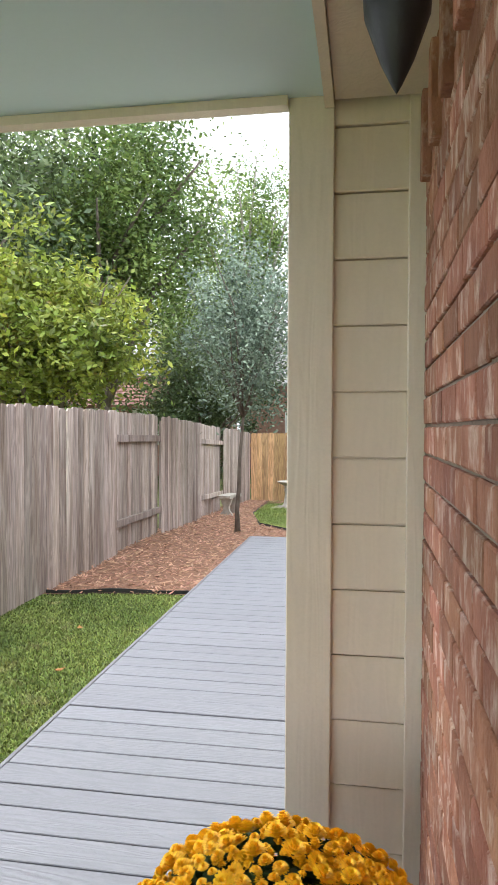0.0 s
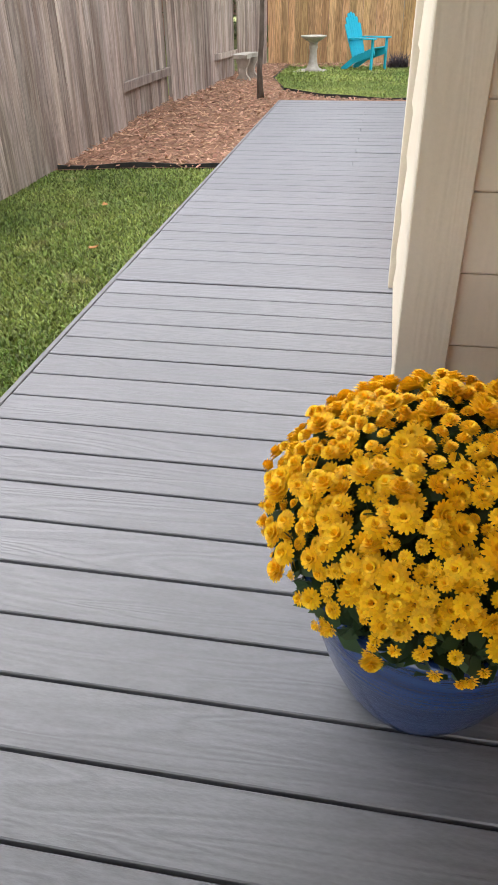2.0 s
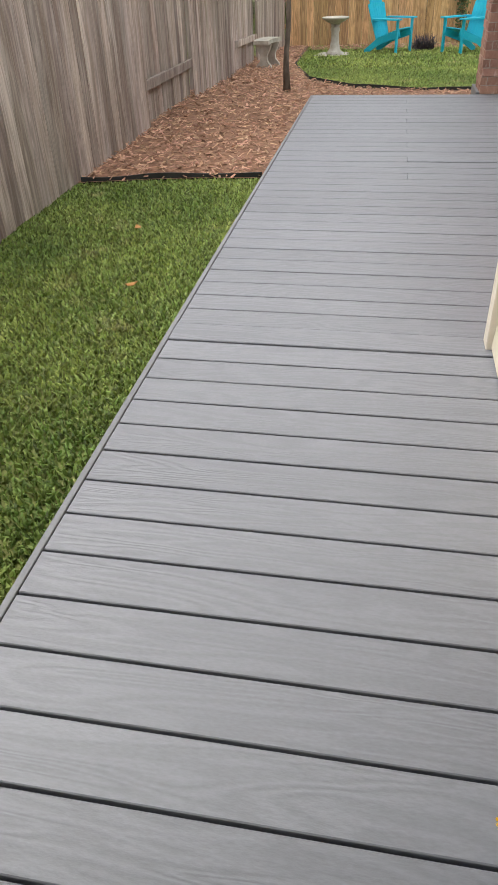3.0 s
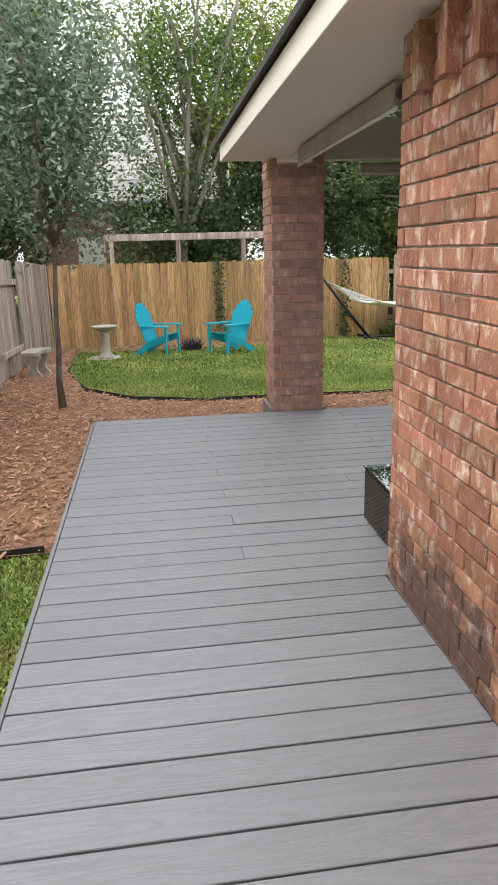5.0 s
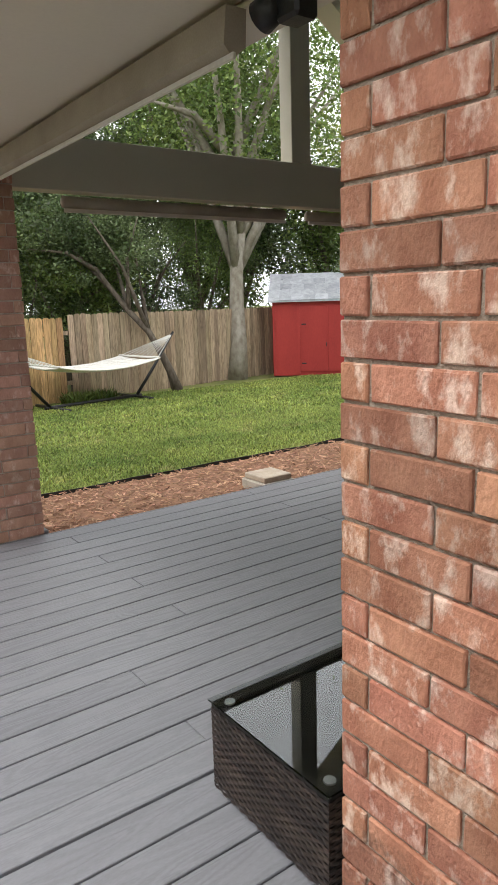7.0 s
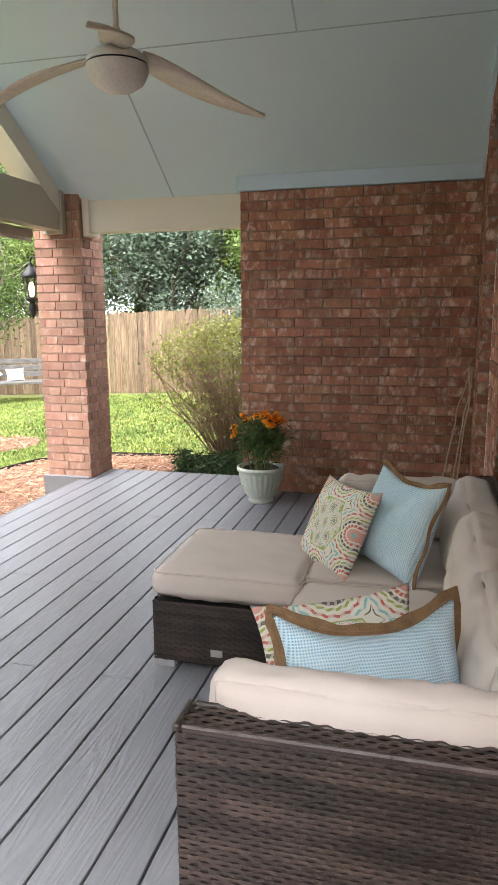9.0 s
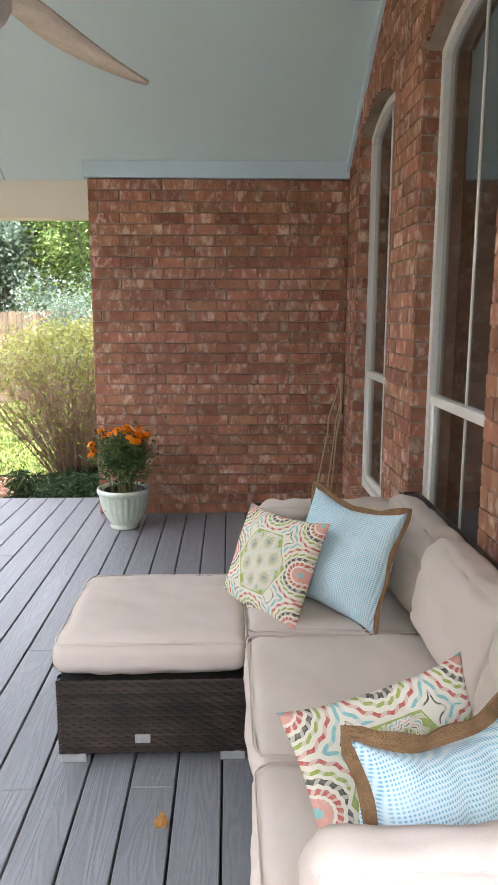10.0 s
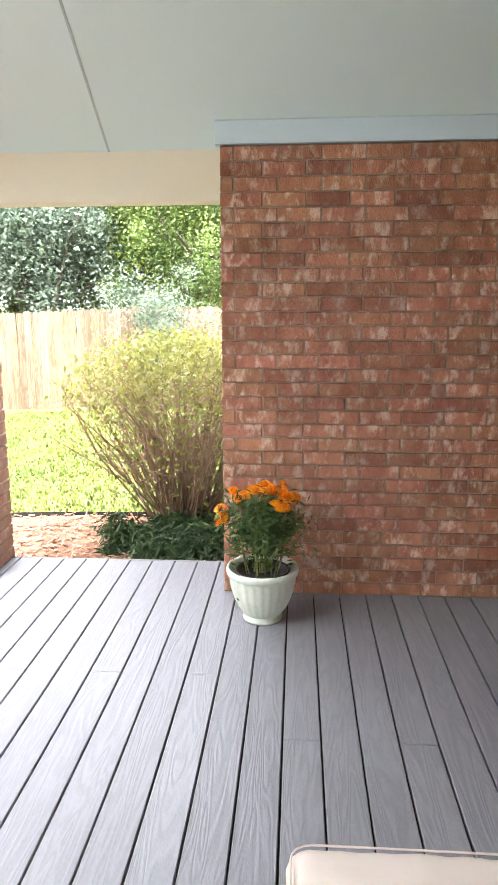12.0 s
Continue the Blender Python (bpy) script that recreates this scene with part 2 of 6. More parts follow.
M_bluepot = material("cobalt_glaze", (0.014, 0.036, 0.12), (0.028, 0.072, 0.21), 5, 0.22, 0.25, 26, spec=0.55, coat=0.5, stretch=(0.4, 0.4, 6))
M_greenpot = material("celadon_glaze", (0.50, 0.55, 0.46), (0.60, 0.64, 0.55), 4, 0.3, 0.05, 40, coat=0.35)
M_black = material("black_metal", (0.010, 0.010, 0.011), (0.02, 0.02, 0.02), 8, 0.45, 0.1, 90)
M_soil = material("potting_soil", (0.012, 0.010, 0.008), (0.035, 0.028, 0.02), 30, 0.95, 0.8, 120)
M_wicker = material("dark_brown_wicker", (0.020, 0.014, 0.011), (0.055, 0.037, 0.029), 9, 0.36, 0.25, 180, island=0.45, spec=0.5)
M_wicker_core = material("wicker_core", (0.008, 0.007, 0.006), (0.014, 0.012, 0.01), 8, 0.7)
M_cushion = material("beige_canvas", (0.56, 0.485, 0.43), (0.62, 0.54, 0.485), 2.5, 0.9, 0.10, 400, fine=0.06)
M_jute = material("jute_braid", (0.20, 0.115, 0.055), (0.30, 0.18, 0.09), 30, 0.95, 0.8, 220)
M_alu = material("brushed_feet", (0.5, 0.5, 0.49), (0.6, 0.6, 0.58), 6, 0.4, 0.05, 90, metal=0.6)
M_fan = material("pale_fan_body", (0.60, 0.57, 0.51), (0.66, 0.63, 0.57), 3, 0.4, 0.03, 60)
M_blade = grain(material("pale_wood_blade", (0.58, 0.51, 0.42), (0.66, 0.59, 0.50), 5, 0.5, 0.1, 60), 12, 0.1, "x", 0.07, 3)
M_shed = material("barn_red_paint", (0.30, 0.026, 0.022), (0.37, 0.036, 0.03), 2, 0.7, 0.1, 60, stretch=(1, 1, 0.3))
M_shedroof = material("grey_shingle", (0.30, 0.31, 0.33), (0.44, 0.45, 0.47), 9, 0.9, 0.4, 90, spread=0.15)
M_rope = material("cotton_rope", (0.62, 0.60, 0.55), (0.74, 0.72, 0.67), 20, 0.9, 0.3, 200)
M_roof_far = material("far_roof", (0.32, 0.31, 0.30), (0.45, 0.44, 0.42), 4, 0.9, 0.3, 60, spread=0.1)
M_wall_far = material("far_brick_wall", (0.30, 0.17, 0.13), (0.40, 0.25, 0.19), 8, 0.9, 0.3, 60)
M_stake = material("bamboo_stake", (0.50, 0.39, 0.26), (0.62, 0.50, 0.36), 20, 0.7, 0.2, 120)
M_stone = material("tan_paver", (0.38, 0.31, 0.24), (0.48, 0.41, 0.33), 12, 0.9, 0.3, 160)
M_beam = material("olive_beam_paint", (0.46, 0.43, 0.35), (0.52, 0.49, 0.40), 1.5, 0.6, 0.04, 70, fine=0.04)
M_shade = material("tan_shade_fabric", (0.30, 0.26, 0.21), (0.38, 0.33, 0.27), 6, 0.8, 0.15, 200)
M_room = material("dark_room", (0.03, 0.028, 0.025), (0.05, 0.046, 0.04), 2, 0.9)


def glass_material(name, tint=(1, 1, 1), rough=0.0):
    m = bpy.data.materials.new(name)
    m.use_nodes = True
    p = m.node_tree.nodes["Principled BSDF"]
    p.inputs["Base Color"].default_value = (*tint, 1)
    p.inputs["Roughness"].default_value = rough
    p.inputs["Transmission Weight"].default_value = 1.0
    p.inputs["IOR"].default_value = 1.45
    return m


M_glass = glass_material("window_glass", (0.9, 0.93, 0.92))
M_table_glass = glass_material("table_glass", (0.72, 0.76, 0.75))
M_lamp = bpy.data.materials.new("lit_bulb")
M_lamp.use_nodes = True
M_lamp.node_tree.nodes["Principled BSDF"].inputs["Emission Color"].default_value = (1.0, 0.72, 0.4, 1)
M_lamp.node_tree.nodes["Principled BSDF"].inputs["Emission Strength"].default_value = 14.0

# ---- builders ----
P = 0.145          # deck board pitch
COURSE = 0.0747    # brick course
BRICK = 0.222      # brick length with joint


def box(bm, x0, x1, y0, y1, z0, z1, bevel=0.0, m=None):
    """A box, bevelled if asked, added to bm."""
    r = bmesh.ops.create_cube(bm, size=1.0)
    vs = r["verts"]
    for v in vs:
        v.co = Vector(((v.co.x + 0.5) * (x1 - x0) + x0, (v.co.y + 0.5) * (y1 - y0) + y0, (v.co.z + 0.5) * (z1 - z0) + z0))
    if bevel:
        es = list({e for v in vs for e in v.link_edges})
        g = bmesh.ops.bevel(bm, geom=es, offset=bevel, segments=1, affect="EDGES", profile=0.5)
        vs = list({v for f in g["faces"] for v in f.verts} | {v for v in vs if v.is_valid})
    if m is not None:
        bmesh.ops.transform(bm, matrix=m, verts=vs)
    return vs


def tube(bm, pts, radii, n=10, cap=True):
    """A swept tube through pts with a radius at each."""
    pts = [Vector(p) for p in pts]
    if not hasattr(radii, "__len__"):
        radii = [radii] * len(pts)
    rings = []
    up = Vector((0, 0, 1))
    for i, p in enumerate(pts):
        d = (pts[min(i + 1, len(pts) - 1)] - pts[max(i - 1, 0)]).normalized()
        ref = up if abs(d.z) < 0.95 else Vector((1, 0, 0))
        a = d.cross(ref).normalized(); b = d.cross(a).normalized()
        rings.append([bm.verts.new(p + (a * math.cos(2 * math.pi * k / n) + b * math.sin(2 * math.pi * k / n)) * radii[i]) for k in range(n)])
    for r0, r1 in zip(rings, rings[1:]):
        for k in range(n):
            bm.faces.new((r0[k], r0[(k + 1) % n], r1[(k + 1) % n], r1[k]))
    if cap:
        bm.faces.new(rings[0][::-1]); bm.faces.new(rings[-1])


def lathe(bm, profile, n=32, flute=0.0, flutes=0):
    """A turned shape about z from (radius, height) pairs."""
    rings = []
    for r, z in profile:
        ring = []
        for k in range(n):
            a = 2 * math.pi * k / n
            rr = r * (1 + flute * math.cos(flutes * a)) if flutes else r
            ring.append(bm.verts.new((rr * math.cos(a), rr * math.sin(a), z)))
        rings.append(ring)
    for r0, r1 in zip(rings, rings[1:]):
        for k in range(n):
            bm.faces.new((r0[k], r0[(k + 1) % n], r1[(k + 1) % n], r1[k]))
    return rings


def mesh_of(name, bm, mat, smooth=False):
    me = bpy.data.meshes.new(name)
    bmesh.ops.recalc_face_normals(bm, faces=bm.faces)
    bm.to_mesh(me)
    bm.free()
    if mat:
        me.materials.append(mat)
    if smooth:
        me.polygons.foreach_set("use_smooth", [True] * len(me.polygons))
    return me


def part(name, bm, mat, parent, label="", smooth=False):
    ob = new(name, mesh_of(name, bm, mat, smooth))
    ob.parent = parent
    if label:
        ob["label"] = label
    return ob


def thing(name, label, category, m=None, group="", kind=""):
    ob = new(name)
    ob.empty_display_size = 0.1
    if m is not None:
        ob.matrix_basis = m
    return tagged(ob, label, category, group, kind)


def solid(name, bm, mat, label, category="", kind="structure", smooth=False):
    return tagged(new(name, mesh_of(name, bm, mat, smooth)), label, category, kind=kind)


def cloud_mesh(name, verts, faces, mat):
    me = bpy.data.meshes.new(name)
    me.from_pydata(verts, [], faces)
    me.materials.append(mat)
    return me


def poly_prism(bm, pts, axis, a, b):
    """Extrudes a polygon of 2D points between a and b along an axis ('x','y' or 'z')."""
    def at(p, c):
        return {"x": (c, p[0], p[1]), "y": (p[0], c, p[1]), "z": (p[0], p[1], c)}[axis]
    lo = [bm.verts.new(at(p, a)) for p in pts]
    hi = [bm.verts.new(at(p, b)) for p in pts]
    bm.faces.new(lo); bm.faces.new(hi[::-1])
    k = len(pts)
    for i in range(k):
        bm.faces.new((lo[i], hi[i], hi[(i + 1) % k], lo[(i + 1) % k]))


# ---- bricks: one shared mesh for each size ----
BRICK_MESH = {}
rng = random.Random(7)


def brick_mesh(length, depth, height=COURSE - 0.008, mat=M_brick):
    key = (round(length, 3), round(depth, 3), round(height, 3), rng.randrange(4) if length > 0.1 else 0, mat.name)
    if key not in BRICK_MESH:
        bm = bmesh.new()
        box(bm, -length / 2, length / 2, -depth / 2, depth / 2, -height / 2, height / 2, 0.003)
        for v in bm.verts:
            v.co += Vector((rng.uniform(-0.0018, 0.0018), rng.uniform(-0.0006, 0.0006), rng.uniform(-0.0016, 0.0016)))
        BRICK_MESH[key] = mesh_of("brick", bm, mat)
    return BRICK_MESH[key]


def lay(parent, origin, along, out, width, courses, skip=None, first=0, jitter=0.0016, z0=0.0, step=1):
    """Running-bond bricks on a wall face: origin at its foot, along it, out of it."""
    along, out = Vector(along), Vector(out)
    ang = math.atan2(along.y, along.x)
    for c in range(first, courses, step):
        z = z0 + (c + 0.5) * COURSE
        s = -BRICK * 0.66 if c % 2 else 0.0
        while s < width - 0.02:
            a, b = max(s, 0.0), min(s + BRICK, width)
            s += BRICK
            if b - a < 0.04:
                continue
            cuts = skip(a, b, z) if skip else [(a, b)]
            for a1, b1 in cuts:
                if b1 - a1 < 0.03:
                    continue
                length = round(b1 - a1 - 0.008, 3)
                ob = new("brick", brick_mesh(length, 0.06))
                ob.parent = parent
                p = Vector(origin) + along * ((a1 + b1) / 2) + out * (rng.uniform(-jitter, jitter) - 0.0283) + Vector((0, 0, z))
                ob.matrix_basis = Matrix.Translation(p) @ Matrix.Rotation(ang, 4, "Z") @ Matrix.Rotation(rng.uniform(-0.004, 0.004), 4, "Y")


# ---- large structure ----
G = -0.2           # level of the yard
DX1 = 7.20         # east edge of the deck
DN = 36 * P        # north edge of the deck
XW = 1.525          # west face of the house wing
YS = 1.88          # patio face of the house
XE = 6.74          # face of the patio's end wall
YE = 3.70          # its free end
TOP = 32 * COURSE  # top of the brick
RIDGE_X, RIDGE_Z, SLOPE = 4.35, 4.06, 0.655

def gz(y):
    """Height of the yard, which falls gently away to the back."""
    return G - 0.036 * np.clip(y - 6.0, 0, 9.5)


bm = bmesh.new()
bmesh.ops.create_grid(bm, x_segments=2, y_segments=640, size=160)
bmesh.ops.translate(bm, verts=bm.verts, vec=(5, 20, -0.012))
for v in bm.verts:
    v.co.z += gz(v.co.y)
solid("ground", bm, M_grass_soil, "mown green lawn with dry patches behind the house", "lawn")

# house wing, west wall
bm = bmesh.new()
box(bm, XW + 0.007, XW + 0.2, -0.03, YS - 0.007, G - 0.3, TOP + 0.1)
box(bm, XW + 0.037, XW + 0.2, -7.0, -0.031, G - 0.3, TOP + 0.1)
wall_west = solid("wall_west", bm, M_mortar, "red brick house wall with light mortar", "wall")
# end wall of the patio
bm = bmesh.new()
box(bm, XE + 0.007, XE + 0.25, YS - 0.2, YE - 0.007, G - 0.3, TOP)
box(bm, XE + 0.25, 13.0, YE - 0.2, YE - 0.003, G - 0.3, TOP)
wall_east = solid("wall_east", bm, M_mortar, "red brick end wall of the covered patio", "wall")

# patio wall with arched windows
WINDOWS = [(5.44, 6.38), (3.96, 4.90)]
SILL, SPRING, RISE = 0.29, 2.57, 0.11


def arch(x0, x1, k, n=12, grow=0.0):
    """Points of a segmental arch from x0 to x1."""
    w = x1 - x0
    r = (w * w / 4 + RISE * RISE) / (2 * RISE)
    cx, cz = (x0 + x1) / 2, SPRING + RISE - r
    half = math.asin(w / 2 / r)
    a = -half + 2 * half * k / n
    return cx + (r + grow) * math.sin(a), cz + (r + grow) * math.cos(a)


def ceiling_z(x):
    return RIDGE_Z - SLOPE * abs(x - RIDGE_X)


bm = bmesh.new()
y0, y1 = YS - 0.2, YS - 0.007
for a, b in ((XW + 0.2, 3.96), (4.90, 5.44), (6.38, XE + 0.25)):
    box(bm, a, b, y0, y1, G - 0.3, SPRING)
for a, b in WINDOWS:
    box(bm, a, b, y0, y1, G - 0.3, SILL)
    pts = [arch(a, b, k) for k in range(13)]
    poly_prism(bm, pts + [(b, 2.95), (a, 2.95)], "y", y0, y1)
for a, b in ((XW + 0.2, 3.96), (4.90, 5.44), (6.38, XE + 0.25)):
    box(bm, a, b, y0, y1, SPRING, 2.95)
poly_prism(bm, [(1.9, 2.95), (6.8, 2.95), (RIDGE_X, 4.4)], "y", y0, y1)
wall_south = solid("wall_south", bm, M_mortar, "red brick gable wall behind the patio with arched windows", "wall")

# room behind the windows, its surfaces coloured near black for the shade indoors
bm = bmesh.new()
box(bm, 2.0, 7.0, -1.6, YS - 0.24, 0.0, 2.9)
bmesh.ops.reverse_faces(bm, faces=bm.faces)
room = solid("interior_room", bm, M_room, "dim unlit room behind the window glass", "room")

# porch roof at the start
bm = bmesh.new()
box(bm, -1.2, XW + 0.05, -6.5, -1.30, 2.243, 2.5)
solid("ceiling_1", bm, M_blue, "pale blue painted porch ceiling", "ceiling")
bm = bmesh.new()
box(bm, -1.2, 1.184, -1.375, -1.33, 2.215, 2.242)
box(bm, 1.285, 1.31, -6.5, -1.36, 2.205, 2.242)
box(bm, 1.312, XW + 0.028, -6.5, -1.36, 2.226, 2.240)
solid("porch_beam", bm, M_trim, "beige painted porch beam under the ceiling", "beam")
bm = bmesh.new()
box(bm, -1.25, XW + 0.3, -6.6, -1.2, 2.505, 2.6)
solid("porch_roof", bm, M_shingle, "dark shingled porch roof", "roof")
bm = bmesh.new()
box(bm, XW + 0.2, 4.0, -7.0, -6.8, G, 2.5)
solid("wall_rear", bm, M_siding, "plain house wall behind the porch", "wall")

# siding chase beside the walkway
bm = bmesh.new()
box(bm, 1.225, XW + 0.03, -1.315, -0.035, 0.012, 2.5)
chase = solid("siding_chase", bm, M_siding, "beige lap-sided chase with painted corner boards", "wall")
LAP = 0.1822
for k in range(14):
    z0 = max(0.158 + (k - 1) * LAP + 0.005, 0.012)
    z1 = min(0.158 + k * LAP, 2.48)
    bm = bmesh.new()
    poly_prism(bm, [(-1.315, z0), (-1.333, z0), (-1.336, z0 + 0.004), (-1.327, z1), (-1.315, z1)], "x", 1.31, XW - 0.015)
    part("lap_board", bm, M_siding, chase)
    bm = bmesh.new()
    poly_prism(bm, [(1.225, z0), (1.207, z0), (1.204, z0 + 0.004), (1.213, z1), (1.225, z1)], "y", -1.33, -0.10)
    part("lap_board", bm, M_siding, chase)
for x0, x1, ya, yb in ((1.185, 1.31, -1.352, -1.316), (1.185, 1.224, -1.3155, -1.215), (XW - 0.015, XW + 0.034, -1.352, -1.316), (1.185, 1.224, -0.10, -0.02), (1.226, 1.30, -0.034, -0.02)):
    bm = bmesh.new()
    box(bm, x0, x1, ya, yb, 0.004, 2.46, 0.003)
    part("corner_board", bm, M_trim, chase)
bm = bmesh.new()
box(bm, 1.31, XW - 0.016, -1.356, -1.318, 2.28, 2.46, 0.003)
part("frieze_board", bm, M_trim, chase)

# patio roof
EAVE_W, EAVE_E, YF = 1.22, 7.36, 5.46
bm = bmesh.new()
for s, e in ((-1, EAVE_W), (1, EAVE_E)):
    inner = 1.62 if s < 0 else 6.95
    poly_prism(bm, [(RIDGE_X, RIDGE_Z), (inner, ceiling_z(inner)), (inner, ceiling_z(inner) + 0.05), (RIDGE_X, RIDGE_Z + 0.06)], "y", YS - 0.1, YF - 0.14)
solid("ceiling_2", bm, M_blue, "vaulted pale blue painted patio ceiling", "ceiling")
# panel seams: thin strips with the gaps' shadow put into a darker blue
bm = bmesh.new()
for xs in (3.0, 5.77):
    zc = ceiling_z(xs)
    s = 1 if xs < RIDGE_X else -1
    poly_prism(bm, [(xs - 0.003, zc - s * 0.003 * SLOPE - 0.002), (xs + 0.003, zc + s * 0.003 * SLOPE - 0.002), (xs + 0.003, zc + s * 0.003 * SLOPE + 0.01), (xs - 0.003, zc - s * 0.003 * SLOPE + 0.01)], "y", YS, YF - 0.15)
for ys, xa, xb in ((4.30, 5.77, 6.94), (3.07, 4.4, 5.77), (4.4, 1.7, 3.0), (3.1, 3.0, 4.3)):
    poly_prism(bm, [(xa, ceiling_z(xa) - 0.004), (xb, ceiling_z(xb) - 0.004), (xb, ceiling_z(xb) + 0.01), (xa, ceiling_z(xa) + 0.01)], "y", ys - 0.006, ys + 0.006)
solid("ceiling_batten", bm, M_seam, "thin panel seams across the blue ceiling", "trim")
bm = bmesh.new()
for s, e in ((-1, 1.66), (1, 7.02)):
    ze = RIDGE_Z + 0.10 - SLOPE * abs(e - RIDGE_X)
    poly_prism(bm, [(RIDGE_X, RIDGE_Z + 0.10), (e, ze), (e, ze + 0.07), (RIDGE_X, RIDGE_Z + 0.2)], "y", -0.2, YF + 0.03)
poly_prism(bm, [(EAVE_W - 0.05, 2.30), (XW + 0.3, 2.53), (XW + 0.3, 2.6), (EAVE_W - 0.05, 2.335)], "y", -0.2, YF + 0.03)
# east eave strip, out of view, added to stop light leaking past the slab
poly_prism(bm, [(7.0, 2.50), (EAVE_E + 0.05, 2.47), (EAVE_E + 0.05, 2.50), (7.0, 2.56)], "y", YE, YF + 0.03)
solid("patio_roof", bm, M_shingle, "dark asphalt shingle gable roof over the patio", "roof")
# eave soffits and fascias
bm = bmesh.new()
box(bm, EAVE_W + 0.02, 1.75, 0.1, YF - 0.02, 2.165, 2.185)
box(bm, 6.95, EAVE_E - 0.02, YE, YF - 0.02, 2.40, 2.42)
solid("soffit", bm, M_soffit, "cream painted soffit under the eave", "soffit")
for name, xa in (("fascia_1", EAVE_W - 0.01), ("fascia_2", EAVE_E - 0.02)):
    bm = bmesh.new()
    box(bm, xa, xa + 0.03, 0.1 if xa < 3 else YE, YF, 2.163 if xa < 3 else 2.38, 2.298 if xa < 3 else 2.46, 0.003)
    solid(name, bm, M_soffit, "cream painted fascia board at the eave", "fascia")
# rake boards, beams, king post
bm = bmesh.new()
for s in (-1, 1):
    xe = RIDGE_X + s * 2.68
    poly_prism(bm, [(RIDGE_X, RIDGE_Z + 0.09), (xe, RIDGE_Z + 0.09 - 2.68 * SLOPE), (xe, RIDGE_Z - 0.19 - 2.68 * SLOPE), (RIDGE_X, RIDGE_Z - 0.21)], "y", YF - 0.196, YF + 0.02)
solid("rake_board", bm, M_soffit, "cream painted rake boards of the open gable", "trim")
bm = bmesh.new()
box(bm, 2.06, 6.734, 5.27, 5.41, 2.155, 2.475, 0.004)
box(bm, 6.735, 6.799, 5.245, 5.43, 2.13, 2.478, 0.003)
solid("gable_beam", bm, M_beam, "olive beige painted gable beam between brick columns", "beam")
bm = bmesh.new()
box(bm, 4.24, 4.43, 5.27, 5.41, 2.476, 3.85, 0.004)
solid("king_post", bm, M_beam, "painted king post standing on the gable beam", "post")
bm = bmesh.new()
box(bm, 6.88, 7.02, YE + 0.003, 5.12, 2.145, 2.46, 0.004)
box(bm, 6.85, 7.05, 5.06, 5.119, 2.115, 2.46, 0.003)
solid("side_beam_1", bm, M_soffit, "cream painted side beam from column to end wall", "beam")
bm = bmesh.new()
box(bm, 1.76, 1.92, YS, 5.23, 2.15, 2.46, 0.004)
box(bm, 1.66, 1.94, 5.10, 5.229, 2.12, 2.30, 0.003)
solid("side_beam_2", bm, M_soffit, "cream painted side beam over the walkway opening", "beam")
bm = bmesh.new()
box(bm, XE - 0.022, XE + 0.05, YS + 0.003, YE + 0.02, TOP + 0.004, TOP + 0.115, 0.003)
solid("trim_1", bm, M_bluetrim, "pale blue trim board along the wall top", "trim")
bm = bmesh.new()
for s in (-1, 1):
    xa = RIDGE_X + s * 2.4
    poly_prism(bm, [(RIDGE_X, RIDGE_Z - 0.002), (xa, ceiling_z(xa) - 0.002), (xa, ceiling_z(xa) - 0.07), (RIDGE_X, RIDGE_Z - 0.075)], "y", YS + 0.004, YS + 0.025)
solid("trim_2", bm, M_bluetrim, "pale blue raked trim where ceiling meets brick", "trim")


# brick columns
def column(x0, x1, y0, w_label):
    d = x1 - x0
    bm = bmesh.new()
    box(bm, x0 + 0.008, x1 - 0.008, y0 + 0.008, y0 + d - 0.008, G - 0.1, 2.52)
    c = tagged(new("brick_column", mesh_of("brick_column", bm, M_mortar_tan)), w_label, "column", "patio columns")
    t = 0.060
    faces = (((x0, y0), (1, 0), (0, -1)), ((x1, y0), (0, 1), (1, 0)), ((x1, y0 + d), (-1, 0), (0, 1)), ((x0, y0 + d), (0, -1), (-1, 0)))
    for course in range(33):
        for i, (org, al, out) in enumerate(faces):
            spans = ((0.0, d / 2), (d / 2, d)) if (i + course) % 2 == 0 else ((t, t + (d - 2 * t) * 0.36), (t + (d - 2 * t) * 0.36, d - t))
            for a, b in spans:
                ob = new("brick", brick_mesh(round(b - a - 0.008, 3), t, mat=M_brick_pale))
                ob.parent = c
                u, o = (a + b) / 2, 0.0283 - rng.uniform(-0.0018, 0.0018)
                ob.matrix_basis = Matrix.Translation((org[0] + al[0] * u - out[0] * o, org[1] + al[1] * u - out[1] * o, (course + 0.5) * COURSE)) @ Matrix.Rotation(math.atan2(al[1], al[0]), 4, "Z")
    bm = bmesh.new()
    box(bm, x0 - 0.03, x1 + 0.03, y0 + 0.012, y0 + d + 0.03, G - 0.05, 0.02, 0.005)
    part("plinth", bm, M_deck_trim, c, "grey painted plinth")
    return c


M_deck_trim = material("grey_trim_board", (0.16, 0.16, 0.165), (0.20, 0.20, 0.205), 4, 0.55, 0.1, 120)

